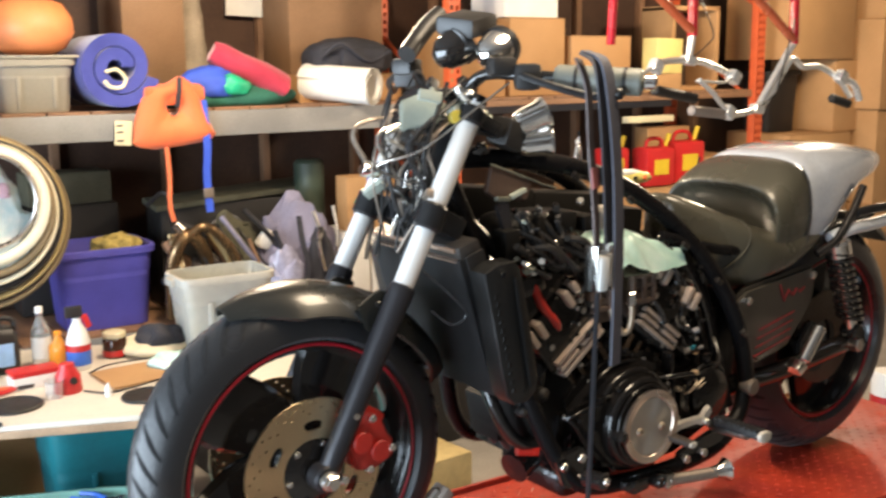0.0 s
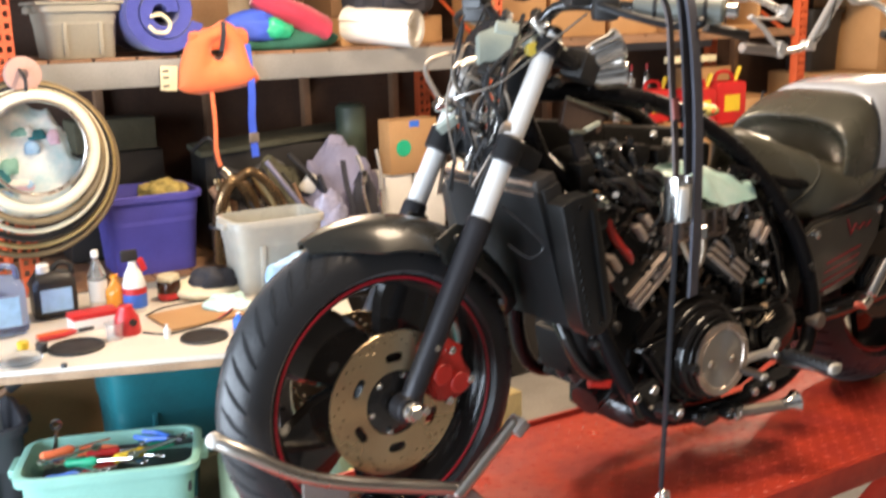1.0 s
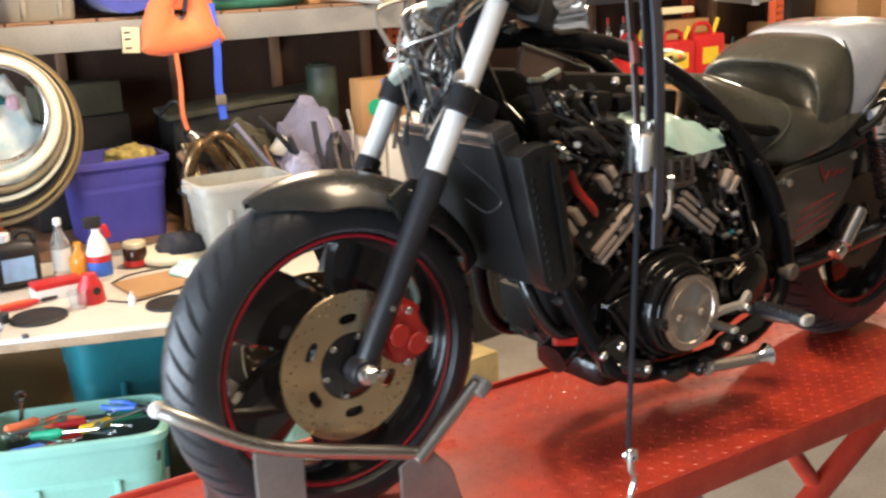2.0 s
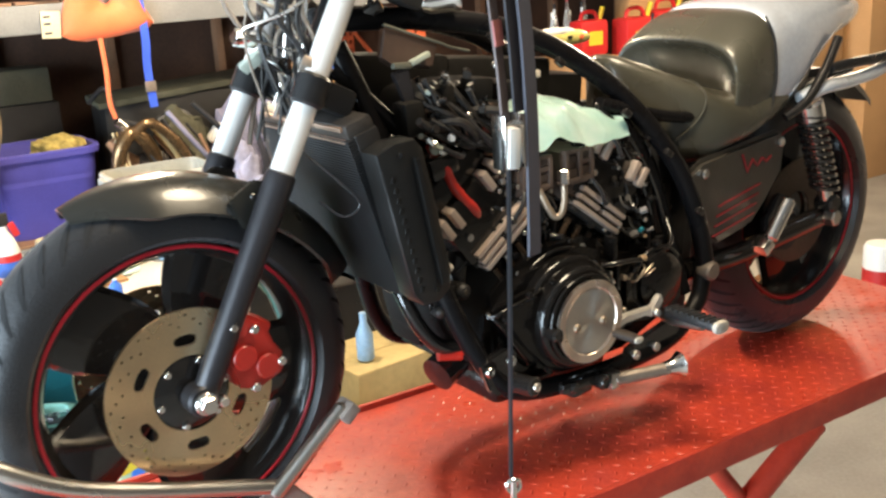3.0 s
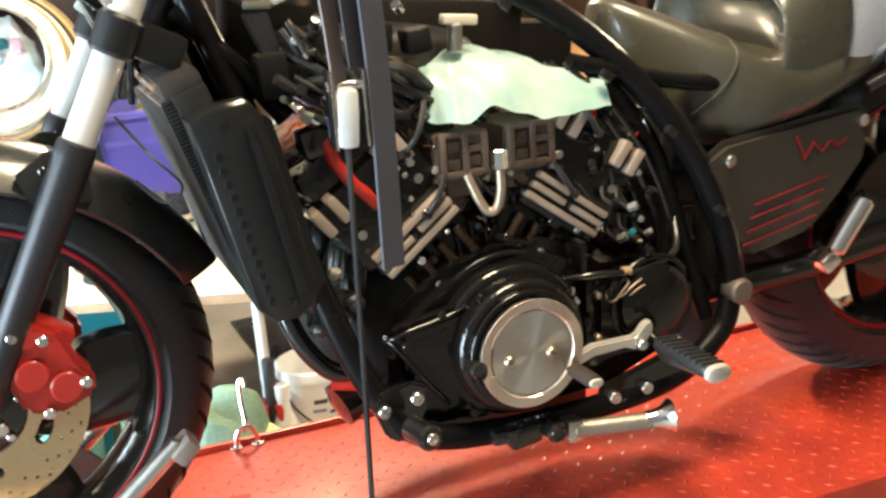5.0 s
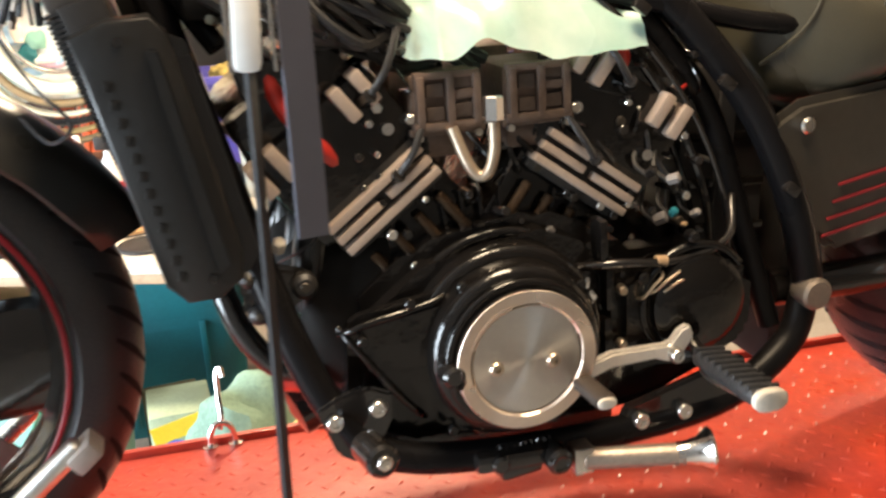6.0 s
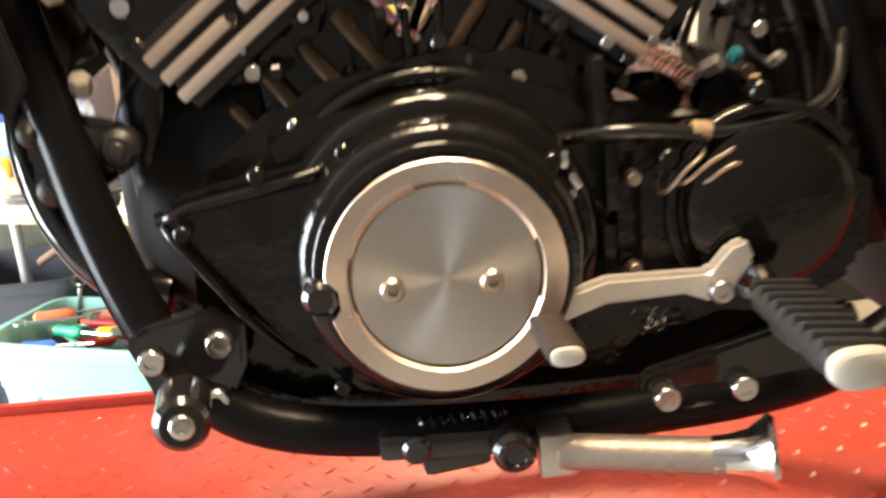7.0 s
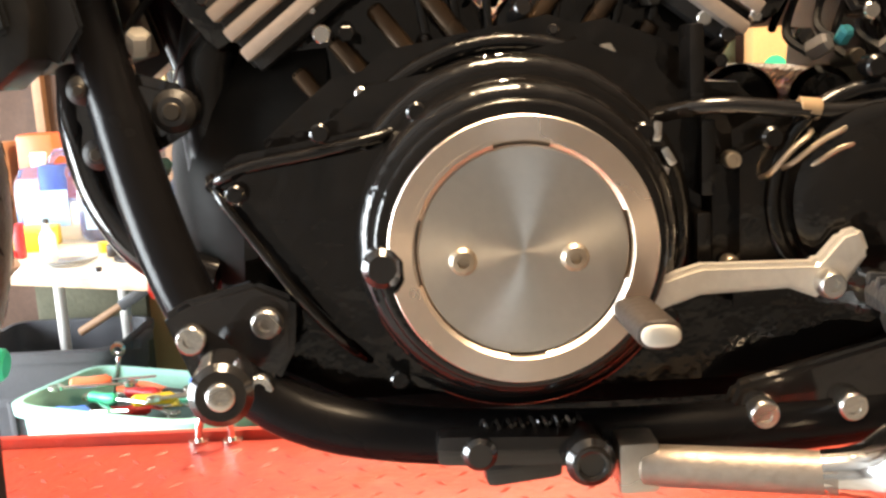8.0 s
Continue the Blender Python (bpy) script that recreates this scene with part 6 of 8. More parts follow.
solid("round_pot", bm, TERRACOTTA, (0.24, RACK_Y + 0.25, 1.939), "large round orange ceramic pot on a tote", "pot")


def build_roll(c, r0, r1, turns, wide, material, name, label, category, y0, thick):
    """A sheet rolled up, seen from its end: a spiral strip with thickness."""
    bm = N()
    rings = []
    n = int(turns * 28)
    for i in range(n + 1):
        a = 2 * math.pi * turns * i / n
        r = r0 + (r1 - r0) * i / n
        d = Vector((math.cos(a), 0, math.sin(a)))
        p = Vector(c) + d * r
        q = Vector(c) + d * (r + thick)
        rings.append([Vector((p.x, y0, p.z)), Vector((q.x, y0 - 0.006, q.z)), Vector((q.x, y0 + wide, q.z)), Vector((p.x, y0 + wide, p.z))])
    skin(bm, rings)
    t = thing(name, (c[0], y0 + wide / 2, c[2] - r1 - thick), label, category)
    part("rolled_foam", bm, material, t)
    return t


pad = build_roll((0.572, 0, 1.882), 0.018, 0.142, 1.95, 0.5, BLUE_PAD, "sleeping_pad", "thick blue foam sleeping pad rolled up on the shelf", "sleeping pad", RACK_Y - 0.02, 0.057)
band_bm = tube(N(), [(0.50, RACK_Y - 0.03, 1.82), (0.53, RACK_Y - 0.035, 1.79), (0.58, RACK_Y - 0.035, 1.79), (0.60, RACK_Y - 0.03, 1.83), (0.56, RACK_Y - 0.035, 1.87), (0.51, RACK_Y - 0.03, 1.86)], 0.009, 8)
part("tie_cord", band_bm, CREAM, pad, "cream cord tied round the pad")


def build_vest():
    t = thing("life_vest", (0.85, RACK_Y - 0.06, 1.50), "orange horse-collar life vest hung over the shelf beam", "life vest")
    out = [(0.645, 1.51), (0.66, 1.62), (0.70, 1.735), (0.765, 1.79), (0.83, 1.805), (0.89, 1.84), (0.95, 1.80), (0.99, 1.72), (1.02, 1.62), (1.065, 1.535), (0.98, 1.515), (0.86, 1.50), (0.75, 1.49)]
    n = 44
    # padded front panel round a neck hole
    rings = []
    hole = [(0.852 + 0.034 * math.cos(a), 1.690 + 0.044 * math.sin(a)) for a in (2 * math.pi * i / n for i in range(n))]

    def outer(a):
        best = None
        for i in range(len(out)):
            p, q = out[i], out[(i + 1) % len(out)]
            dx, dz = math.cos(a), math.sin(a)
            ex, ez = q[0] - p[0], q[1] - p[1]
            den = dx * ez - dz * ex
            if abs(den) < 1e-9:
                continue
            s = ((p[0] - 0.84) * ez - (p[1] - 1.69) * ex) / den
            u = ((p[0] - 0.84) * dz - (p[1] - 1.69) * dx) / den
            if s > 0 and -1e-6 <= u <= 1 + 1e-6 and (best is None or s < best):
                best = s
        return 0.84 + best * math.cos(a), 1.69 + best * math.sin(a)
    for k in range(9):
        f = k / 8
        bulge = 0.042 * math.sin(math.pi * min(1, max(0, f))) ** 0.6
        ringp = []
        for i in range(n):
            a = 2 * math.pi * i / n
            ox, oz = outer(a)
            hx, hz = hole[i]
            x, z = hx + (ox - hx) * f, hz + (oz - hz) * f
            ringp.append(Vector((x, RACK_Y - 0.03 - bulge - 0.006 * noise.noise(Vector((x * 16, z * 16, 0))), z)))
        rings.append(ringp)
    back = [[Vector((v.x, RACK_Y - 0.012, v.z)) for v in rings[-1]], [Vector((v.x, RACK_Y - 0.012, v.z)) for v in rings[0]]]
    bm = skin(N(), rings + back, loop=True)
    v = part("vest_panel", bm, ORANGE_VEST, t)
    part("collar_flap", box(N(), (0.86, RACK_Y + 0.0, 1.75), (0.30, 0.10, 0.09), (20, 0, 0), 0.03), ORANGE_VEST, v)
    part("neck_tape", band(N(), [(0.872, RACK_Y - 0.075, 1.83), (0.866, RACK_Y - 0.085, 1.77), (0.858, RACK_Y - 0.06, 1.69)], (1, 0, 0), 0.022, 0.006), BLACK_CLOTH, t)
    part("care_tag", box(N(), (0.605, RACK_Y - 0.022, 1.575), (0.080, 0.006, 0.115), (0, 4, 0), 0.001), CREAM, t, "cream printed care tag")
    for z in (1.61, 1.58, 1.54):
        part("tag_print", box(N(), (0.59, RACK_Y - 0.0265, z), (0.03, 0.002, 0.009), bev=0), BLACK_CLOTH, t)
    part("tie_string", tube(N(), [(0.80, RACK_Y - 0.05, 1.50), (0.805, RACK_Y - 0.05, 1.35), (0.80, RACK_Y - 0.05, 1.22), (0.815, RACK_Y - 0.05, 1.14)], 0.011, 8), ORANGE_VEST, t, "red tie string")
    part("buckle_strap", band(N(), [(0.99, RACK_Y - 0.05, 1.72), (1.0, RACK_Y - 0.055, 1.50), (0.992, RACK_Y - 0.05, 1.35), (1.0, RACK_Y - 0.05, 1.17)], (1, 0, 0), 0.036, 0.006), BLUE_STRAP, t, "blue webbing strap")
    part("buckle", box(N(), (0.995, RACK_Y - 0.055, 1.265), (0.052, 0.014, 0.05), bev=0.006), CAST_ALLOY, t)
    return t


VEST = build_vest()
VEST.location.x -= 0.03
solid("folded_tarp", lump((1.15, RACK_Y + 0.22, SHELF), (0.85, 0.38, 0.13), GREEN_CLOTH, 2, 0.035), GREEN_CLOTH, (1.15, RACK_Y + 0.22, SHELF), "crumpled dark green tarp heaped on the shelf", "tarp")
solid("blue_bag", lump((1.06, RACK_Y + 0.12, SHELF + 0.05), (0.36, 0.2, 0.14), BLUE_STRAP, 5, 0.03, 9), BLUE_STRAP, (1.06, RACK_Y + 0.12, SHELF + 0.05), "crumpled blue nylon bag with green print", "bag")
solid("green_pouch", lump((1.16, RACK_Y + 0.06, SHELF + 0.06), (0.18, 0.12, 0.10), GREEN_PLASTIC, 7, 0.02, 12), GREEN_PLASTIC, (1.16, RACK_Y + 0.06, SHELF + 0.06), "small bright green pouch on a tarp", "pouch")
bm = lathe(N(), [(0.012, 0.0), (0.055, 0.004), (0.066, 0.05), (0.062, 0.16), (0.068, 0.28), (0.06, 0.40), (0.05, 0.425), (0.012, 0.42)], (1.09, RACK_Y + 0.16, 1.955), (0.86, -0.20, -0.44), 36)
solid("rolled_blanket", crumple(bm, 0.014, 22, 3), RED_CLOTH, (1.28, RACK_Y + 0.13, 1.80), "rolled red fleece blanket leaning on the shelf heap", "blanket")
t = thing("shoulder_bag", (1.90, RACK_Y + 0.3, 1.83), "black padded shoulder bag lying on the shelf", "bag")
b = part("bag_body", crumple(loft_x(interp([(1.66, 0.08, 1.86, 1.95, 2.6), (1.72, 0.12, 1.83, 2.0, 3), (1.9, 0.13, 1.82, 2.03, 3), (2.08, 0.12, 1.83, 2.0, 3), (2.15, 0.08, 1.86, 1.96, 2.6)], 4)), 0.012, 14, 1), BLACK_CLOTH, t)
for v in b.data.vertices:
    v.co.y += RACK_Y + 0.24
part("bag_strap", tube(N(), [(1.68, RACK_Y + 0.1, 1.92), (1.78, RACK_Y + 0.06, 1.99), (1.95, RACK_Y + 0.08, 1.90), (2.1, RACK_Y + 0.1, 1.95)], 0.012, 8), BLACK_CLOTH, t)
part("bag_pocket", box(N(), (1.93, RACK_Y + 0.105, 1.91), (0.26, 0.03, 0.11), (6, 0, 0), 0.02), BLACK_CLOTH, t)
carton((1.92, RACK_Y + 0.45, SHELF), (0.62, 0.5, 0.145), "flat cardboard box under a black bag", -3, group="boxes on the upper shelf")
carton((3.15, RACK_Y + 0.36, 2.152), (0.42, 0.34, 0.26), "white cardboard box on top of a brown box", 2, material=PAPER)
solid("dark_crate", box(N(), (2.25, RACK_Y + 0.32, 0.26), (0.85, 0.42, 0.52), bev=0.015), BLACK_MATT, (2.25, RACK_Y + 0.32, 0.0), "black plastic crate on the floor under the rack", "crate")
solid("dark_crate", box(N(), (1.28, RACK_Y + 0.34, 0.25), (0.80, 0.42, 0.50), bev=0.015), BLACK_MATT, (1.28, RACK_Y + 0.34, 0.0), "black plastic crate on the floor under the rack", "crate")
solid("storage_tote", box(N(), (1.85, 2.62, 0.19), (0.75, 0.5, 0.38), (0, 0, 8), 0.03), BLACK_SATIN, (1.85, 2.62, 0.0), "closed black plastic storage tote on the floor", "tote")
# roll of white paper on the beam, end towards the room
t = thing("paper_roll", (1.85, RACK_Y + 0.1, SHELF), "loose roll of white paper lying on the shelf edge", "paper roll")
rings = []
ax = Vector((0.36, -0.60, -0.05)).normalized()
d, u, w = basis(ax)
o = Vector((1.66, RACK_Y + 0.25, 1.79))
for i in range(80):
    a = i * 0.235
    r = 0.058 + 0.0021 * i * 0.26
    p = o + (u * math.cos(a) + w * math.sin(a)) * r
    q = o + (u * math.cos(a) + w * math.sin(a)) * (r + 0.0025)
    rings.append([p, q, q + ax * 0.42, p + ax * 0.42])
part("rolled_sheet", skin(N(), rings), PAPER, t)
# cartons at the back and along the rest of the upper shelf
for x, w, h, dy in ((0.86, 0.32, 0.66, 0.55), (2.72, 0.40, 0.42, 0.35), (3.18, 0.44, 0.465, 0.38), (3.72, 0.52, 0.36, 0.40)):
    carton((x, RACK_Y + dy, SHELF), (w, 0.42, h), "plain brown cardboard box stored on the upper shelf", (x * 37 % 7) - 3, material=OLD_CARD if x < 1 else None, group="boxes on the upper shelf")
carton((1.92, RACK_Y + 0.56, 1.83), (0.6, 0.34, 0.42), "large dark brown cardboard box behind a black bag", 2, material=OLD_CARD, group="boxes on the upper shelf")
solid("dust_sheet", lump((1.10, RACK_Y + 0.50, SHELF), (0.17, 0.20, 0.66), OLIVE, 71, 0.03, 12), mat("dusty_beige_canvas", (0.30, 0.24, 0.17), 0.85, var=0.4, scale=20, bump=0.4), (1.10, RACK_Y + 0.50, SHELF), "tall bundle of dusty beige canvas standing on the shelf", "canvas bundle")
solid("notice_board", box(N(), (1.62, 4.02, 2.36), (0.34, 0.03, 0.40), (0, 2, 0), 0.004), PAPER, (1.62, 4.02, 2.16), "plain white board fixed to the wall studs", "board")
t = thing("wooden_crate", (4.52, RACK_Y + 0.3, SHELF), "open dark wooden crate with a pale frame on the shelf", "crate")
part("crate_back", box(N(), (4.52, RACK_Y + 0.42, 1.96), (0.42, 0.02, 0.54), bev=0.003), WALL_WOOD, t)
for dx in (-0.21, 0.21):
    part("crate_side", box(N(), (4.52 + dx, RACK_Y + 0.28, 1.96), (0.03, 0.3, 0.56), bev=0.004), CARD, t)
for z in (1.695, 2.23):
    part("crate_rail", box(N(), (4.52, RACK_Y + 0.28, z), (0.45, 0.3, 0.03), bev=0.004), CARD, t)
solid("yellow_carton", box(N(), (4.13, RACK_Y + 0.05, 1.913), (0.27, 0.12, 0.225), (0, 1, 8), 0.006), mat("pale_yellow_board", (0.76, 0.62, 0.22), 0.6), (4.13, RACK_Y + 0.05, 1.80), "yellow carton standing on a cardboard box", "box")
solid("flat_carton", box(N(), (4.06, RACK_Y + 0.12, 1.742), (0.40, 0.24, 0.118), bev=0.006), CARD, (4.06, RACK_Y + 0.12, 1.683), "low brown carton on the shelf", "box")

# lower shelf, left to right
tote(0.24, 0.74, RACK_Y + 0.06, RACK_Y + 0.5, LOW, 1.015, PURPLE, "purple plastic storage tote on the lower shelf", ribs=False)
solid("straw_packing", lump((0.58, RACK_Y + 0.28, 0.95), (0.26, 0.24, 0.10), YELLOW, 4, 0.03, 20), mat("straw", (0.52, 0.40, 0.12), 0.9, var=0.5, scale=60, bump=0.6), (0.58, RACK_Y + 0.28, 0.95), "yellow straw packing heaped in a tote", "packing")
solid("dark_case", box(N(), (0.42, RACK_Y + 0.66, 0.90), (0.52, 0.24, 0.56), bev=0.015), BLACK_MATT, (0.42, RACK_Y + 0.66, LOW), "black plastic equipment case on the lower shelf", "case")
carton((0.44, RACK_Y + 0.66, 1.183), (0.42, 0.22, 0.16), "dusty olive cardboard box on a black case", 3, material=OLIVE)
t = thing("cable_bundle", (0.76, RACK_Y + 0.02, 0.70), "bundle of pale twisted cables hanging over the shelf edge", "cable")
for i in range(4):
    part("cable_strand", tube(N(), [(0.80 + 0.02 * i, RACK_Y + 0.1, 1.05), (0.79 + 0.012 * i, RACK_Y - 0.03, 0.96 - 0.02 * i), (0.83 + 0.02 * i, RACK_Y - 0.05, 0.82), (0.80 + 0.03 * i, RACK_Y - 0.02, 0.66), (0.86 + 0.02 * i, RACK_Y + 0.05, 0.63)], 0.006, 6), (CREAM, TAN_RUBBER, STUD_WOOD)[i % 3], t)
t = thing("tubular_frame", (0.95, RACK_Y + 0.1, LOW), "bent tubular metal frame leaning on the shelf", "metal frame")
part("bright_tube", tube(N(), [(0.80, RACK_Y + 0.0, 1.12), (0.90, RACK_Y + 0.0, 1.02), (1.02, RACK_Y + 0.02, 0.88), (1.10, RACK_Y + 0.05, LOW + 0.02)], 0.022, 10), ALLOY, t)
part("rusty_tube", tube(N(), [(0.78, RACK_Y + 0.08, 1.02), (0.82, RACK_Y + 0.05, 0.95), (0.92, RACK_Y + 0.06, 0.86), (0.96, RACK_Y + 0.1, LOW + 0.03)], 0.03, 10), STUD_WOOD, t)
part("rusty_tube", tube(N(), [(0.85, RACK_Y + 0.2, 1.10), (1.0, RACK_Y + 0.2, 1.05), (1.2, RACK_Y + 0.2, 1.08), (1.4, RACK_Y + 0.25, LOW + 0.04)], 0.016, 8), DARK_STEEL, t)
part("cross_tube", tube(N(), [(0.76, RACK_Y + 0.3, 1.18), (0.82, RACK_Y + 0.2, 1.25), (0.86, RACK_Y + 0.22, 1.12), (0.90, RACK_Y + 0.25, LOW + 0.04)], 0.012, 8), DARK_STEEL, t)
solid("duffel_bag", lump((1.14, RACK_Y + 0.16, LOW), (0.28, 0.30, 0.50), OLIVE, 9, 0.06, 11), OLIVE, (1.14, RACK_Y + 0.16, LOW), "slumped olive canvas duffel bag", "bag")
BRONZE_PIPE = mat("heat_stained_steel", (0.24, 0.15, 0.075), 0.28, metal=0.75, var=0.6, scale=24, bump=0.1)
t = thing("exhaust_pipe", (0.86, RACK_Y + 0.0, LOW), "bent heat-stained bronze exhaust pipe on the lower shelf", "exhaust pipe")
part("pipe_bend", tube(N(), [(0.775, RACK_Y + 0.02, LOW + 0.03), (0.768, RACK_Y - 0.02, 0.86), (0.79, RACK_Y - 0.04, 0.99), (0.85, RACK_Y - 0.04, 1.06), (0.915, RACK_Y - 0.03, 1.01), (0.97, RACK_Y + 0.0, 0.88), (1.03, RACK_Y + 0.03, LOW + 0.03)], 0.034, 16), BRONZE_PIPE, t)
part("pipe_branch", tube(N(), [(0.85, RACK_Y - 0.045, 1.05), (0.93, RACK_Y - 0.06, 1.10), (1.02, RACK_Y - 0.06, 1.03), (1.10, RACK_Y - 0.05, 0.90), (1.16, RACK_Y - 0.02, LOW + 0.02)], 0.024, 14), BRONZE_PIPE, t)
part("pipe_flange", lathe(N(), [(0.034, -0.008), (0.052, -0.008), (0.052, 0.008), (0.034, 0.008)], (0.7685, RACK_Y - 0.015, 0.84), (0, -0.1, 1), 24, loop=True), DARK_STEEL, t)
solid("white_bundle", crumple(box(N(), (1.30, RACK_Y + 0.06, 0.98), (0.08, 0.06, 0.10), (10, 30, 0), 0.02), 0.01, 20), PAPER, (1.30, RACK_Y + 0.06, 0.93), "small crumpled white paper bundle", "paper")
t = thing("backpack", (1.52, RACK_Y + 0.15, LOW), "lavender-grey backpack with metal zips standing open", "backpack")
part("pack_body", lump((1.53, RACK_Y + 0.18, LOW), (0.42, 0.30, 0.56), GREY_CLOTH, 12, 0.075, 10), GREY_CLOTH, t)
part("side_pocket", lump((1.36, RACK_Y + 0.08, LOW), (0.20, 0.18, 0.40), GREY_CLOTH, 14, 0.055, 13), GREY_CLOTH, t)
part("front_pocket", lump((1.60, RACK_Y + 0.03, LOW), (0.16, 0.12, 0.42), BLACK_CLOTH, 15, 0.03, 12), BLACK_CLOTH, t)
part("zip", tube(N(), [(1.54, RACK_Y - 0.03, 1.12), (1.56, RACK_Y - 0.05, 1.03), (1.555, RACK_Y - 0.06, 0.93), (1.585, RACK_Y - 0.06, 0.80)], 0.010, 8), ALLOY, t)
part("zip_pull", box(N(), (1.56, RACK_Y - 0.065, 1.01), (0.03, 0.01, 0.06), (0, 8, 0), 0.004), CHROME, t)
part("zip", tube(N(), [(1.66, RACK_Y - 0.02, 1.14), (1.67, RACK_Y - 0.05, 1.0), (1.655, RACK_Y - 0.06, 0.88), (1.67, RACK_Y - 0.05, 0.72)], 0.009, 8), ALLOY, t)
part("hanging_strap", band(N(), [(1.46, RACK_Y - 0.02, 1.10), (1.45, RACK_Y - 0.075, 0.98), (1.475, RACK_Y - 0.085, 0.84), (1.45, RACK_Y - 0.08, 0.70)], (1, 0, 0), 0.03, 0.004), BLACK_CLOTH, t)
LILAC_FILM = mat("lilac_plastic_bag", (0.42, 0.42, 0.58), 0.2, var=0.35, scale=40, bump=0.5, bscale=45, coat=0.3)
solid("carrier_bag", lump((1.37, RACK_Y - 0.04, LOW), (0.20, 0.12, 0.34), LILAC_FILM, 21, 0.06, 16), LILAC_FILM, (1.37, RACK_Y - 0.04, LOW), "crumpled lilac plastic carrier bag on the lower shelf", "plastic bag")
solid("dark_jacket", lump((0.98, RACK_Y + 0.06, LOW), (0.30, 0.22, 0.34), BLACK_CLOTH, 27, 0.07, 13), mat("dark_brown_cloth", (0.035, 0.024, 0.018), 0.75, var=0.5, bump=0.4), (0.98, RACK_Y + 0.06, LOW), "dark brown jacket bundled on the lower shelf", "jacket")
rnd = random.Random(31)
t = thing("loose_rods", (1.05, RACK_Y + 0.05, LOW), "loose bundle of dark rods and bars leaning on the shelf heap", "rods")
for i in range(11):
    x, y, z = rnd.uniform(0.86, 1.36), RACK_Y + rnd.uniform(-0.03, 0.06), rnd.uniform(1.0, 1.16)
    dx = rnd.uniform(0.05, 0.26)
    part("bar", tube(N(), [(x, y, z), (x + dx * 0.5, y - 0.02, z - 0.17 + rnd.uniform(-0.02, 0.02)), (x + dx, y + 0.02, z - 0.34)], rnd.uniform(0.006, 0.015), 8), (DARK_STEEL, STUD_WOOD, DARK_STEEL, BLACK_CLOTH, TAN_RUBBER, GREY_CLOTH)[i % 6], t)
solid("long_plank", box(N(), (1.28, RACK_Y + 0.45, 1.19), (0.95, 0.20, 0.03), (8, -3, 3), 0.004), OLIVE, (1.28, RACK_Y + 0.45, 1.17), "dusty olive plank laid over the heap", "plank")
solid("long_case", box(N(), (1.27, RACK_Y + 0.5, 0.89), (0.85, 0.26, 0.54), bev=0.02), BLACK_MATT, (1.27, RACK_Y + 0.5, LOW), "long black plastic case behind the bags", "case")
solid("green_canister", rod(N(), (1.70, RACK_Y + 0.35, LOW), (1.70, RACK_Y + 0.35, 1.36), 0.085, n=28, bev=0.02), mat("dark_green_paint", (0.05, 0.07, 0.05), 0.5), (1.70, RACK_Y + 0.35, LOW), "tall dark green metal canister", "canister")
for x, w in ((1.83, 0.17), (2.03, 0.19)):
    carton((x, RACK_Y + 0.18, LOW), (w, 0.26, 0.355), "small white cardboard box on the lower shelf", 0, material=PAPER, group="white boxes")
t = carton((1.925, RACK_Y + 0.10, 0.978), (0.30, 0.13, 0.295), "brown cardboard box with a round green sticker and blue tape", 0, tape=BLUE_PLASTIC)
part("round_sticker", rod(N(), (-0.065, -0.0655, 0.145), (-0.065, -0.0685, 0.145), 0.046, n=28), GREEN_PLASTIC, t, "round green sticker")
for x, w, h in ((2.75, 0.4, 0.5), (3.25, 0.46, 0.42), (3.75, 0.4, 0.48), (4.75, 0.40, 0.60)):
    carton((x, RACK_Y + 0.25, LOW), (w, 0.4, h), "brown cardboard box stored on the lower shelf", (x * 53 % 6) - 3, group="boxes on the lower shelf")


def fuel_can(x, y, z, label, s=1.0):
    t = thing("fuel_can", (x, y, z), label, "fuel can", "red fuel cans")
    body = part("can_body", box(N(), (x, y, z + 0.13 * s), (0.26 * s, 0.16 * s, 0.26 * s), bev=0.03), RED_PLASTIC, t)
    part("can_handle", tube(N(), [(x - 0.08 * s, y, z + 0.25 * s), (x - 0.05 * s, y, z + 0.31 * s), (x + 0.05 * s, y, z + 0.31 * s), (x + 0.09 * s, y, z + 0.25 * s)], 0.013, 8), RED_PLASTIC, body)
    part("spout", rod(N(), (x + 0.1 * s, y, z + 0.25 * s), (x + 0.14 * s, y, z + 0.34 * s), 0.016, n=12), YELLOW, body)
    part("can_label", box(N(), (x, y - 0.081 * s, z + 0.13 * s), (0.13 * s, 0.003, 0.1 * s), bev=0), YELLOW, body)
    return t


fuel_can(3.775, RACK_Y + 0.14, 1.108, "red plastic fuel can with a yellow label on a carton", 0.84)
fuel_can(4.12, RACK_Y + 0.1, 1.056, "red plastic fuel can on a stack of boxes")
fuel_can(4.42, RACK_Y + 0.14, 1.056, "red plastic fuel can with a yellow label on boxes", 1.1)
carton((4.25, RACK_Y + 0.2, LOW), (0.62, 0.4, 0.43), "wide cardboard box under red fuel cans", 0, group="boxes on the lower shelf")
carton((4.42, RACK_Y + 0.325, 1.056), (0.40, 0.13, 0.37), "flat brown carton standing behind red fuel cans", 0, group="boxes on the lower shelf")
for i in range(6):
    bottle(3.62 + i * 0.06, RACK_Y + 0.30 + 0.05 * (i % 2), 1.108, 0.27 + 0.05 * (i % 3), 0.024, (CLEAR, ALLOY, CLEAR)[i % 3], (WHITE_PLASTIC, BLACK_MATT, RED_PLASTIC)[i % 3], "small clear bottle standing on a cardboard box")
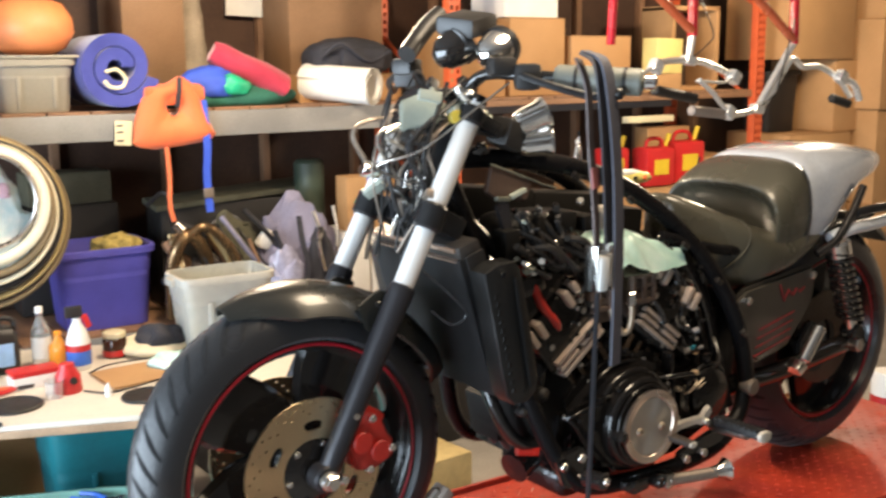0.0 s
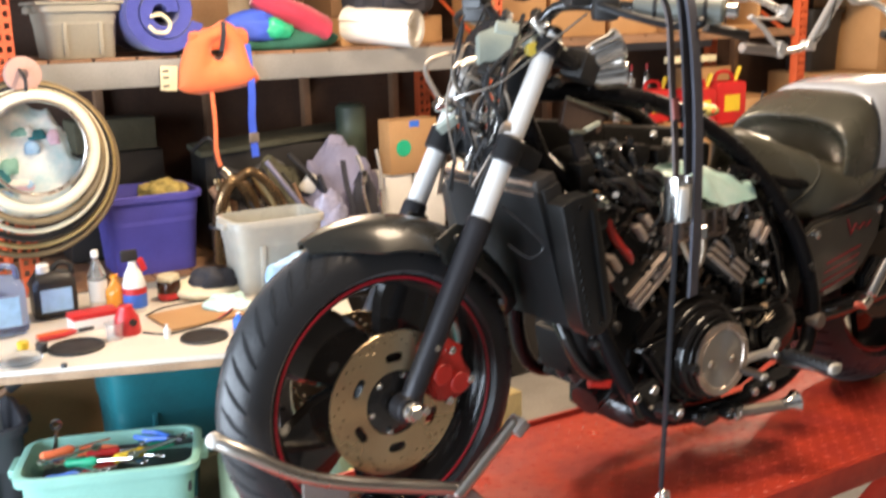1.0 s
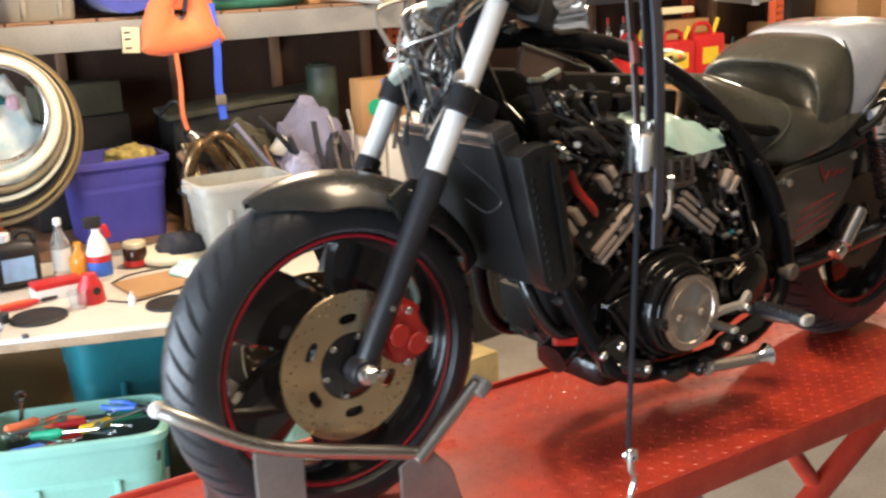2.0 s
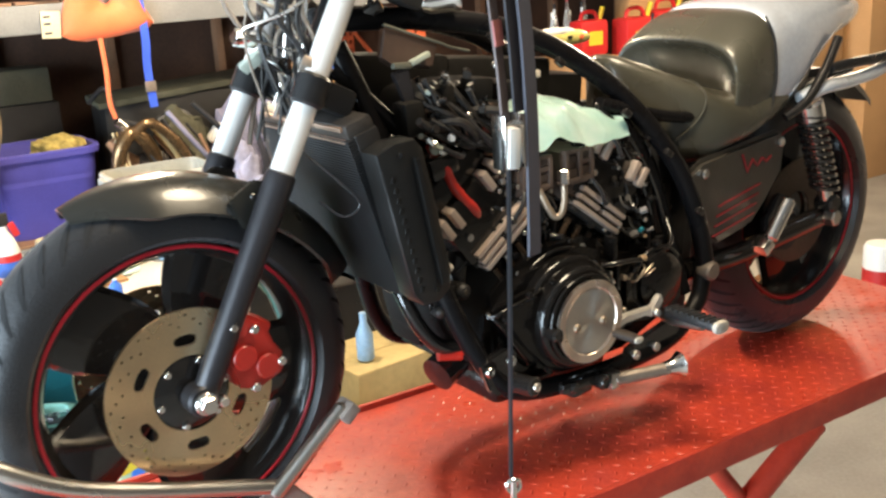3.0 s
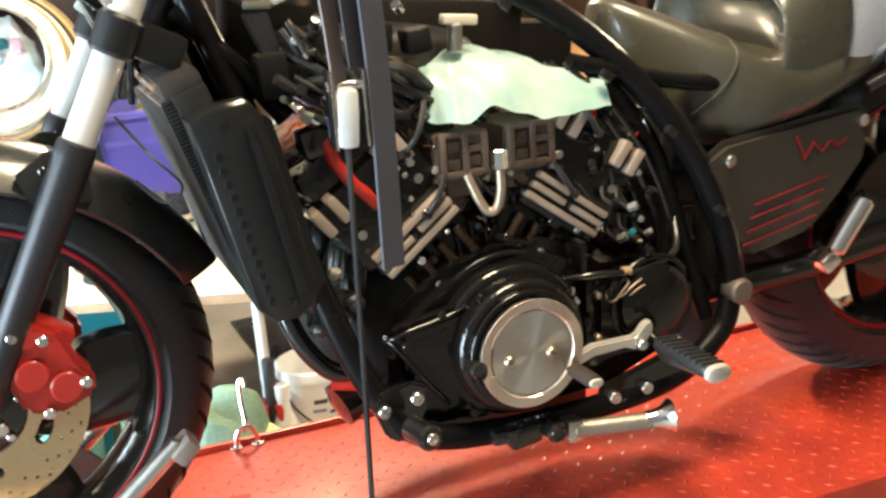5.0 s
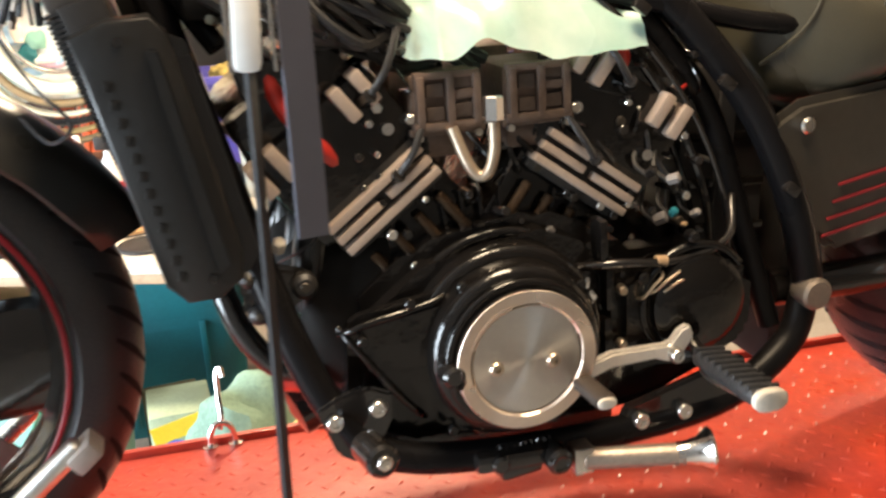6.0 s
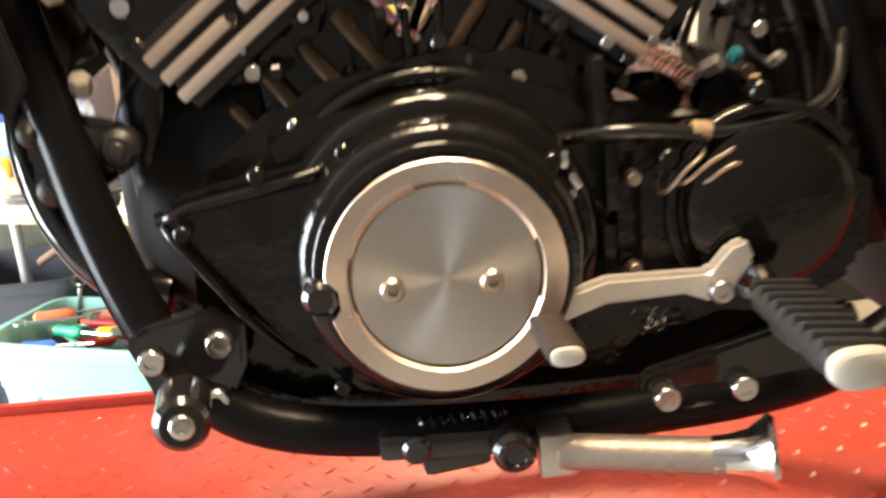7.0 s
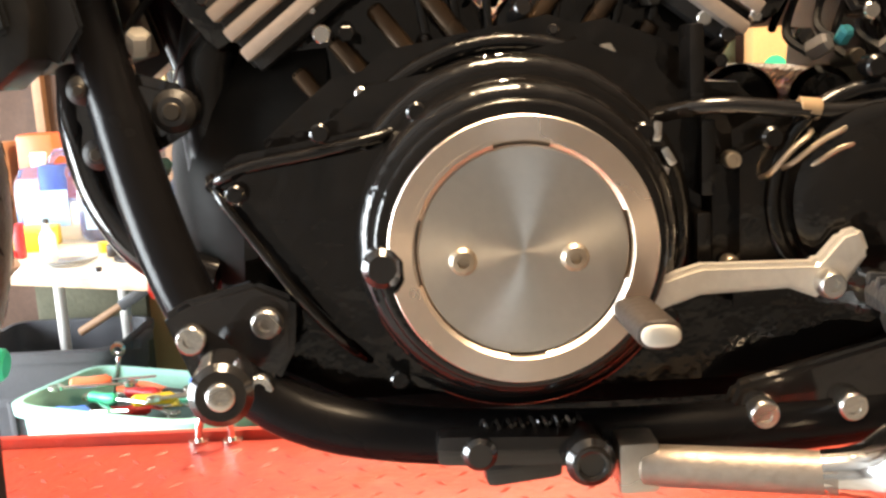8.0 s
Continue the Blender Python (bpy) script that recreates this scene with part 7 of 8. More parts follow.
solid("ledge_board", box(N(), (3.93, RACK_Y - 0.04, 1.515), (0.40, 0.06, 0.04), bev=0.004), CREAM, (3.93, RACK_Y - 0.04, 1.495), "pale timber ledge fixed under the beam", "board", kind="structure")
# boxes past the end of the rack
tote(5.29, 5.68, 3.30, 3.62, 1.354, 1.80, BLACK_MATT, "black plastic crate standing on a cardboard box", ribs=False)
for i, (x, y, z, w, h) in enumerate(((5.55, 3.35, 0.0, 0.7, 0.72), (5.58, 3.35, 0.727, 0.66, 0.62), (6.00, 3.38, 1.354, 0.50, 0.52), (5.56, 3.36, 1.881, 0.7, 0.6), (6.35, 3.2, 0.0, 0.75, 0.8), (6.36, 3.22, 0.807, 0.7, 0.7), (6.34, 3.2, 1.514, 0.72, 0.65), (6.38, 3.2, 2.171, 0.6, 0.45))):
    carton((x, y, z), (w, 0.6, h), "big brown cardboard box in a tall stack", (i * 29 % 7) - 3, group="stacked cardboard boxes", tape=CREAM if i % 3 == 0 else None)


# rims and tyres hung on the left post
def hoop(c, r, minor, flat, material, tilt):
    m = pose(*c, 90 + tilt[0], 0, tilt[1])
    prof = [(r + minor * math.cos(q), flat * math.sin(q)) for q in (k * math.pi / 5 for k in range(10))]
    bm = lathe(N(), prof, (0, 0, 0), (0, 0, 1), 72, loop=True)
    bmesh.ops.transform(bm, matrix=m, verts=bm.verts)
    return bm


HX, HY = -0.10, 3.02
DULL_TAN = mat("dull_tan_rubber", (0.24, 0.18, 0.10), 0.6, var=0.4, bump=0.2)
GOLD_RIM = mat("golden_rim", (0.60, 0.47, 0.22), 0.35, metal=0.3, var=0.2)
PALE_RIM = mat("pale_cream_rim", (0.84, 0.80, 0.62), 0.3, var=0.12)
for k, (r, minor, flat, m, label) in enumerate(((0.386, 0.014, 0.016, DULL_TAN, "old dull tan bicycle tyre hung on the rack post"), (0.360, 0.012, 0.018, GOLD_RIM, "golden bicycle rim hung on the rack post"), (0.336, 0.015, 0.02, RUBBER, "thin black bicycle tyre hung on the rack post"),
                                                (0.312, 0.012, 0.018, PALE_RIM, "slim cream rim hung on the rack post"), (0.285, 0.017, 0.022, DULL_TAN, "narrow brown bicycle tyre hung on the rack post"), (0.246, 0.027, 0.020, PALE_RIM, "wide cream rim hung on the rack post"), (0.205, 0.010, 0.012, ALLOY, "small bright alloy rim hung on the rack post"))):
    zc = 1.60 - r - (0.386 - r) * 0.38
    solid("hanging_hoop", hoop((HX + 0.004 * k, HY + 0.06 - 0.022 * k, zc), r, minor, flat, m, (3 + k % 3, 3)), m, (HX, HY + 0.06 - 0.022 * k, zc - r), label, "wheel rim", "hoops on the rack post")
bm = lathe(N(), [(0.02, -0.02), (0.075, -0.018), (0.078, 0.0), (0.075, 0.018), (0.02, 0.02)], (-0.095, HY - 0.02, 1.635), (0.1, -1, 0.1), 30, loop=True)
solid("hose_guide", bm, PINK_GREY, (-0.095, HY, 1.60), "round faded pink plastic hanger on the rack post", "hanger")
solid("hanger_hook", tube(N(), [(-0.12, RACK_Y - 0.02, 1.66), (-0.11, HY - 0.02, 1.66), (-0.10, HY - 0.10, 1.62), (-0.10, HY - 0.09, 1.57)], 0.008, 8), DARK_STEEL, (-0.11, HY, 1.57), "dark steel hook on the rack post", "hook")
# clear bag of parts behind the hoops
LILAC_PIECE = mat("pink_plastic_piece", (0.62, 0.40, 0.48), 0.4, var=0.3)
bagm = lump((-0.13, 3.02 + 0.11, 1.0), (0.50, 0.09, 0.50), PAPER, 21, 0.05, 13)
t = thing("hanging_bag", (-0.13, 3.13, 0.95), "milky plastic bag of small coloured pieces hanging behind the hoops", "bag")
part("bag_film", bagm, mat("milky_plastic_bag", (0.82, 0.82, 0.80), 0.25, col2=(0.45, 0.62, 0.66), scale=30, bump=0.5, bscale=30), t)
rnd = random.Random(8)
for i in range(14):
    c = (rnd.uniform(-0.30, 0.06), 3.085 + rnd.uniform(-0.012, 0.008), rnd.uniform(1.06, 1.40))
    part("wrapped_piece", lump(c, (rnd.uniform(0.05, 0.12), 0.03, rnd.uniform(0.03, 0.08)), PAPER, 60 + i, 0.012, 22), (PALE_BLUE, PAPER, LILAC_PIECE, TEAL, PAPER, PALE_BLUE, MINT)[i % 7], t)

# ---- work table with clutter ----
TX0, TX1, TY0, TY1, TZ = -1.45, 1.08, 1.60, 2.50, 0.738


TAN_EDGE = mat("worn_tan_edge", (0.42, 0.28, 0.17), 0.6, var=0.35, scale=30, bump=0.1)
LEG_GREY = mat("pale_grey_leg", (0.55, 0.53, 0.50), 0.4, var=0.15)


def build_table():
    """Folding table, turned 20 degrees; u runs along its front edge, v to the back."""
    t = thing("work_table", (0, 0, 0), "long white-topped folding work table with grey legs", "table")
    place = pose(0.10, 1.585, 0, 0, 0, -20)
    part("tabletop", box(N(), (-0.495, 0.475, TZ - 0.010), (2.19, 0.95, 0.020), bev=0.004), WHITE_TOP, t)
    part("edge_band", box(N(), (-0.495, 0.010, TZ - 0.034), (2.18, 0.018, 0.028), bev=0.004), TAN_EDGE, t, "tan worn edge band")
    part("end_band", box(N(), (0.588, 0.475, TZ - 0.034), (0.018, 0.91, 0.028), bev=0.004), TAN_EDGE, t)
    inv = place.inverted()
    for wx, wy in ((-0.62, 2.26), (-0.44, 2.32), (0.60, 1.48), (0.84, 2.18)):
        q = inv @ Vector((wx, wy, 0))
        part("table_leg", rod(N(), (q.x, q.y, 0), (q.x, q.y, TZ - 0.02), 0.017, n=14), LEG_GREY, t)
    a, b = inv @ Vector((-0.62, 2.26, 0.2)), inv @ Vector((-0.44, 2.32, 0.2))
    part("leg_brace", rod(N(), a, b, 0.011, n=10), LEG_GREY, t)
    t.matrix_basis = place
    return t


build_table()


def jug(x, y, z, label, material, w=0.19, h=0.27):
    t = thing("jug", (x, y, z), label, "jug")
    b = loft_x([(x - w / 2, 0.045, z + 0.01, z + h * 0.7, 4), (x - w / 2 + 0.02, 0.06, z, z + h * 0.8, 4), (x, 0.062, z, z + h * 0.84, 4), (x + w / 2 - 0.02, 0.06, z, z + h * 0.8, 4), (x + w / 2, 0.045, z + 0.01, z + h * 0.7, 4)])
    for v in b.verts:
        v.co.y += y
    body = part("jug_body", b, material, t)
    part("jug_cap", rod(N(), (x - 0.03, y, z + h * 0.8), (x - 0.03, y, z + h * 0.96), 0.024, n=16, bev=0.003), WHITE_PLASTIC, body)
    part("jug_handle", tube(N(), [(x + 0.0, y, z + h * 0.83), (x + 0.03, y, z + h * 0.95), (x + 0.07, y, z + h * 0.9), (x + 0.075, y, z + h * 0.72)], 0.011, 8), material, body)
    part("jug_label", box(N(), (x, y - 0.063, z + h * 0.36), (w * 0.72, 0.003, h * 0.4), bev=0), PALE_BLUE, body)
    return t


jug(-0.40, 2.22, TZ, "blue clear plastic washer-fluid jug on the work table", BLUE_CLEAR)
jug(-0.62, 2.30, TZ, "pale blue plastic fluid jug on the work table", BLUE_CLEAR, 0.2, 0.28)
jug(-0.18, 2.36, TZ, "black motor-oil jug with a red label on the work table", BLACK_MATT, 0.16, 0.22)
bottle(-0.01, 2.37, TZ, 0.235, 0.036, CLEAR, WHITE_PLASTIC, "clear bottle with a white label on the work table", PAPER)
bottle(0.035, 2.28, TZ, 0.15, 0.037, AMBER, AMBER, "squat bottle of amber liquid on the work table", None)
t = thing("spray_bottle", (0.10, 2.24, TZ), "white spray bottle with blue label, black nozzle and red trigger", "spray bottle")
b = part("spray_body", lathe(N(), [(0.04, 0), (0.045, 0.01), (0.045, 0.11), (0.032, 0.155), (0.016, 0.185), (0.016, 0.20)], (0.10, 2.24, TZ), (0, 0, 1), 26), WHITE_PLASTIC, t)
part("spray_label", lathe(N(), [(0.0455, 0.02), (0.046, 0.02), (0.046, 0.085), (0.0455, 0.085)], (0.10, 2.24, TZ), (0, 0, 1), 26, loop=True), BLUE_PLASTIC, t)
part("label_band", lathe(N(), [(0.0462, 0.075), (0.0466, 0.075), (0.0466, 0.10), (0.0462, 0.10)], (0.10, 2.24, TZ), (0, 0, 1), 26, loop=True), RED_PLASTIC, t)
part("nozzle", box(N(), (0.09, 2.24, TZ + 0.225), (0.065, 0.026, 0.045), bev=0.008), BLACK_MATT, t)
part("trigger", box(N(), (0.135, 2.235, TZ + 0.185), (0.025, 0.02, 0.055), (0, -20, 0), 0.006), RED_PLASTIC, t)
t = thing("jar", (0.26, 2.33, TZ), "dark glass jar with a red label and tan lid", "jar")
part("jar_body", lathe(N(), [(0.044, 0), (0.047, 0.006), (0.047, 0.07), (0.04, 0.082), (0.001, 0.082)], (0.26, 2.33, TZ), (0, 0, 1), 26), mat("brown_glass", (0.05, 0.02, 0.01), 0.12), t)
part("jar_label", lathe(N(), [(0.0475, 0.008), (0.048, 0.008), (0.048, 0.032), (0.0475, 0.032)], (0.26, 2.33, TZ), (0, 0, 1), 26, loop=True), RED_PLASTIC, t)
part("jar_lid", rod(N(), (0.26, 2.33, TZ + 0.08), (0.26, 2.33, TZ + 0.103), 0.045, n=26, bev=0.004), CREAM, t)
solid("shop_cloth", lump((0.42, 2.36, TZ), (0.34, 0.30, 0.06), PAPER, 31, 0.02, 10), mat("cream_cloth", (0.72, 0.64, 0.47), 0.9, var=0.2, bump=0.4), (0.42, 2.36, TZ), "crumpled cream shop cloth on the work table", "cloth")
solid("work_glove", lump((0.44, 2.30, TZ + 0.03), (0.20, 0.14, 0.085), BLACK_CLOTH, 33, 0.025, 14), BLACK_CLOTH, (0.44, 2.30, TZ + 0.03), "black work gloves in a heap on a cloth", "gloves")
solid("plastic_wrap", lump((0.42, 2.06, TZ), (0.20, 0.18, 0.05), PAPER, 35, 0.03, 16), MINT_FILM, (0.42, 2.06, TZ), "crumpled clear plastic wrapping on the work table", "wrapping")
solid("cutting_board", box(N(), (0.27, 2.02, TZ + 0.006), (0.30, 0.24, 0.012), (0, 0, 6), 0.004), CARD, (0.27, 2.02, TZ), "thin tan board on the work table", "board")
t = thing("thin_cable", (0.25, 2.0, TZ), "thin black cable looped on the work table", "cable")
part("cable_loop", tube(N(), [(0.10, 2.1, TZ + 0.016), (0.2, 2.17, TZ + 0.016), (0.38, 2.14, TZ + 0.02), (0.42, 2.02, TZ + 0.016), (0.3, 1.88, TZ + 0.016), (0.12, 1.86, TZ + 0.004), (0.04, 1.93, TZ + 0.004)], 0.0035, 6), BLACK_MATT, t)
part("cable_end", tube(N(), [(0.30, 1.88, TZ + 0.016), (0.40, 1.98, TZ + 0.02), (0.50, 2.12, TZ + 0.006)], 0.003, 6), RED_PLASTIC, t)
for x, y, r in ((-0.20, 1.90, 0.095), (0.21, 1.75, 0.085)):
    solid("oil_pan_lid", lathe(N(), [(r, 0.0), (r, 0.008), (r * 0.94, 0.012), (r * 0.9, 0.006), (0.001, 0.006)], (x, y, TZ), (0, 0, 1), 36), BLACK_MATT, (x, y, TZ), "round black plastic lid lying on the work table", "lid", "black lids")
t = thing("red_funnel_cap", (-0.005, 1.97, TZ), "small red plastic bottle with a black hole in its side", "bottle")
part("red_body", lathe(N(), [(0.047, 0), (0.05, 0.006), (0.044, 0.06), (0.028, 0.09), (0.025, 0.105), (0.001, 0.106)], (-0.005, 1.97, TZ), (0, 0, 1), 22), RED_PLASTIC, t)
part("dark_plug", rod(N(), (0.005, 1.925, TZ + 0.05), (0.007, 1.918, TZ + 0.05), 0.014, n=14), BLACK_MATT, t)
t = thing("parts_box", (-0.09, 2.12, TZ), "red and white parts carton on the work table", "box")
part("box_body", box(N(), (-0.09, 2.12, TZ + 0.03), (0.17, 0.09, 0.06), (0, 0, 4), 0.003), PAPER, t)
part("box_band", box(N(), (-0.09, 2.12, TZ + 0.055), (0.172, 0.092, 0.018), (0, 0, 4), 0.002), RED_PLASTIC, t)
t = thing("pliers", (-0.23, 2.06, TZ), "red-handled pliers lying on the work table", "pliers")
for s in (-1, 1):
    part("handle", tube(N(), [(-0.30, 2.06 + 0.02 * s, TZ + 0.012), (-0.22, 2.07 + 0.024 * s, TZ + 0.012), (-0.16, 2.08, TZ + 0.012)], 0.009, 8), RED_PLASTIC if s < 0 else ORANGE_VEST, t)
part("jaws", box(N(), (-0.13, 2.083, TZ + 0.012), (0.06, 0.03, 0.016), (0, 0, 8), 0.006), DARK_STEEL, t)
t = thing("drinking_glass", (-0.06, 1.93, TZ), "small clear plastic cup on the work table", "cup")
part("cup_wall", lathe(N(), [(0.028, 0), (0.033, 0.06), (0.031, 0.06), (0.026, 0.003)], (-0.06, 1.93, TZ), (0, 0, 1), 20, loop=True), CLEAR, t)
bottle(-0.47, 1.88, TZ, 0.12, 0.022, WHITE_PLASTIC, BLACK_MATT, "small white bottle with a black cap")
solid("glass_dish", lathe(N(), [(0.05, 0), (0.075, 0.012), (0.078, 0.02), (0.07, 0.016), (0.001, 0.006)], (-0.40, 1.84, TZ), (0, 0, 1), 30), CLEAR, (-0.40, 1.84, TZ), "shallow clear glass dish on the work table", "dish")
solid("bottle_stopper", rod(N(), (-0.36, 2.0, TZ), (-0.36, 2.0, TZ + 0.03), 0.02, n=16, bev=0.004), YELLOW, (-0.36, 2.0, TZ), "small yellow plastic stopper on the work table", "stopper")
solid("dark_socket", rod(N(), (-0.31, 1.93, TZ), (-0.31, 1.93, TZ + 0.035), 0.02, n=12, bev=0.003), DARK_STEEL, (-0.31, 1.93, TZ), "dark steel socket on the work table", "socket")
solid("small_nut", rod(N(), (-0.28, 1.72, TZ), (-0.28, 1.72, TZ + 0.012), 0.011, n=6), DARK_STEEL, (-0.28, 1.72, TZ), "small dark steel nut", "nut")
bottle(0.10, 1.83, TZ, 0.05, 0.012, WHITE_PLASTIC, WHITE_PLASTIC, "tiny white plastic tube standing upright")
bottle(0.345, 1.76, TZ, 0.07, 0.022, BLUE_PLASTIC, WHITE_PLASTIC, "small blue plastic bottle on the work table")
# tub of plastic film and wrapped parts
HAZY = mat("hazy_film", (0.44, 0.42, 0.37), 0.32, var=0.2, bump=0.2, bscale=30)
tote(0.49, 0.90, 2.14, 2.42, TZ, TZ + 0.31, HAZY, "hazy clear plastic tub of wrapped parts on the work table", name="plastic_tub", rimw=0.012)
solid("film_parcel", lump((0.70, 2.09, TZ), (0.22, 0.11, 0.17), PALE_BLUE, 43, 0.03, 14), PALE_BLUE, (0.70, 2.09, TZ), "pale blue film-wrapped bundle leaning on a tub", "bundle")
solid("film_scrap", lump((0.68, 2.29, TZ + 0.006), (0.26, 0.18, 0.24), PAPER, 45, 0.02, 12), MINT_FILM, (0.68, 2.29, TZ + 0.006), "crumpled pale film filling a tub", "plastic film")
# far end of the table
solid("yellow_tray", box(N(), (-0.67, 2.12, TZ + 0.03), (0.22, 0.16, 0.06), (0, 0, 4), 0.008), YELLOW, (-0.67, 2.12, TZ), "yellow plastic tray on the work table", "tray")
t = thing("clamp", (-0.64, 1.96, TZ), "red bar clamp lying on the work table", "clamp")
part("clamp_bar", box(N(), (-0.74, 1.96, TZ + 0.012), (0.30, 0.022, 0.024), (0, 0, -4), 0.004), RED_PLASTIC, t)
part("clamp_jaw", box(N(), (-0.585, 1.96, TZ + 0.05), (0.024, 0.03, 0.10), (0, 0, 0), 0.006), RED_PLASTIC, t)
for x, y, h, m in ((-0.80, 2.30, 0.10, WHITE_PLASTIC), (-0.56, 2.42, 0.12, WHITE_PLASTIC), (-0.66, 2.40, 0.09, PALE_BLUE)):
    solid("white_cup", lathe(N(), [(0.03, 0), (0.04, h), (0.037, h), (0.028, 0.004)], (x, y, TZ), (0, 0, 1), 20, loop=True), m, (x, y, TZ), "pale plastic cup on the work table", "cup", "plastic cups")
solid("blue_mug", lathe(N(), [(0.036, 0), (0.04, 0.11), (0.036, 0.11), (0.033, 0.004)], (-0.61, 2.30, TZ + 0.12), (0, 0, 1), 22, loop=True), BLUE_PLASTIC, (-0.61, 2.30, TZ + 0.12), "blue plastic mug on a parts carton", "mug")
solid("parts_carton", box(N(), (-0.60, 2.30, TZ + 0.06), (0.18, 0.12, 0.118), bev=0.004), PAPER, (-0.60, 2.30, TZ), "white parts carton on the work table", "box")
solid("paper_sheet", crumple(box(N(), (-0.90, 2.12, TZ + 0.004), (0.26, 0.30, 0.006), (0, 0, 15), 0.0), 0.004, 9), PAPER, (-0.90, 2.12, TZ), "white printed sheet on the work table", "paper")
solid("orange_tool_case", box(N(), (-0.70, 2.44, TZ + 0.16), (0.12, 0.10, 0.32), bev=0.012), ORANGE_STEEL, (-0.70, 2.44, TZ), "upright orange plastic tool case", "tool case")
solid("timber_block", box(N(), (-0.84, 2.42, TZ + 0.15), (0.10, 0.10, 0.30), bev=0.005), STUD_WOOD, (-0.84, 2.42, TZ), "short upright timber block", "timber")

SAGE = mat("sage_card", (0.36, 0.44, 0.30), 0.6, var=0.3, scale=20, bump=0.1)
# ---- under and before the table ----
tote(-0.10, 0.50, 1.98, 2.40, 0.0, 0.60, TEAL, "deep teal plastic tote under the work table")
tote(-0.85, -0.36, 2.0, 2.42, 0.0, 0.45, mat("charcoal_plastic", (0.06, 0.06, 0.07), 0.5), "charcoal plastic tote under the work table")
tote(-0.475, 0.125, 1.455, 1.835, 0.0, 0.44, MINT, "mint green plastic tote full of hand tools", rimw=0.025, turn=-20)
solid("tool_tray", box(N(), (-0.16, 1.645, 0.345), (0.50, 0.29, 0.04), (0, 0, -20), 0.01), DARK_STEEL, (-0.16, 1.645, 0.325), "layer of dark tools filling the tote", "tools", kind="stuff")
rnd = random.Random(11)
TOOL_SET = [("screwdriver", RED_PLASTIC), ("wrench", CHROME), ("screwdriver", YELLOW), ("wrench", ALLOY), ("pliers", GREEN_PLASTIC), ("screwdriver", BLUE_PLASTIC), ("wrench", CHROME), ("pliers", ORANGE_VEST), ("screwdriver", RED_PLASTIC), ("wrench", CHROME), ("screwdriver", GREEN_PLASTIC), ("screwdriver", YELLOW), ("pliers", BLUE_PLASTIC), ("wrench", ALLOY), ("screwdriver", ORANGE_VEST), ("wrench", CHROME)]
for i, (kind, m) in enumerate(TOOL_SET):
    x, y, z, a = rnd.uniform(-0.17, 0.17), rnd.uniform(-0.10, 0.10), 0.385 + 0.0045 * i, rnd.uniform(-35, 35)
    t = thing(kind, (0, 0, 0), {"screwdriver": "screwdriver with a coloured plastic handle lying in the tote", "wrench": "bright steel ring wrench lying in the tote", "pliers": "pliers with coloured plastic grips lying in the tote"}[kind], kind, "hand tools in the tote")
    if kind == "screwdriver":
        part("handle", lathe(N(), [(0.009, 0), (0.016, 0.01), (0.013, 0.05), (0.017, 0.095), (0.008, 0.11)], (-0.1, 0, 0), (1, 0, 0), 12), m, t)
        part("shaft", rod(N(), (0.005, 0, 0), (0.13, 0, 0), 0.004, n=8), CHROME, t)
    elif kind == "wrench":
        part("shaft", box(N(), (0, 0, 0), (0.17, 0.016, 0.006), bev=0.002), m, t)
        for sx in (-1, 1):
            part("ring_end", lathe(N(), [(0.010, -0.005), (0.018, -0.005), (0.018, 0.005), (0.010, 0.005)], (0.092 * sx, 0, 0), (0, 0, 1), 18, loop=True), m, t)
    else:
        for sx in (-1, 1):
            part("grip", tube(N(), [(-0.11, 0.022 * sx, 0), (-0.05, 0.026 * sx, 0), (0.02, 0.004 * sx, 0)], 0.009, 8), m, t)
        part("jaws", box(N(), (0.05, 0, 0), (0.07, 0.026, 0.014), bev=0.005), DARK_STEEL, t)
    t.matrix_basis = pose(-0.16, 1.645, 0, 0, 0, -20) @ pose(x, y, z, 0, rnd.uniform(-6, 6), a)
# ring wrench standing up at the back of the tote
t = thing("wrench", (-0.30, 1.86, 0.36), "bright steel wrench standing up out of the tote", "wrench", "hand tools in the tote")
part("shaft", box(N(), (-0.315, 1.86, 0.42), (0.012, 0.006, 0.13), (0, 12, 0), 0.002), CHROME, t)
part("ring_end", lathe(N(), [(0.011, -0.006), (0.02, -0.006), (0.02, 0.006), (0.011, 0.006)], (-0.305, 1.86, 0.49), (0, 1, 0.1), 20, loop=True), CHROME, t)
BK = (0.755, 1.52, 0.0)
t = thing("bucket", BK, "white plastic bucket with a wire handle and a small printed label", "bucket")
part("bucket_wall", lathe(N(), [(0.095, 0), (0.10, 0.006), (0.112, 0.39), (0.120, 0.392), (0.120, 0.425), (0.112, 0.43), (0.106, 0.39), (0.092, 0.012), (0.001, 0.01)], BK, (0, 0, 1), 40), WHITE_PLASTIC, t)
for k, (q, z, h, m) in enumerate(((-62, 0.315, 0.012, DARK_STEEL), (-70, 0.29, 0.010, DARK_STEEL), (-60, 0.262, 0.018, RED_PLASTIC), (-95, 0.33, 0.014, DARK_STEEL), (-98, 0.30, 0.010, GREY_CLOTH))):
    r = 0.1085
    part("label_print", box(N(), (BK[0] + r * math.cos(radians(q)), BK[1] + r * math.sin(radians(q)), z), (0.042, 0.004, h), (0, 0, q + 90), 0), m, t)
part("wire_handle", tube(N(), [(0.64, 1.52, 0.40), (0.665, 1.40, 0.33), (0.76, 1.36, 0.26), (0.87, 1.41, 0.31), (0.873, 1.52, 0.40)], 0.004, 6), DARK_STEEL, t)
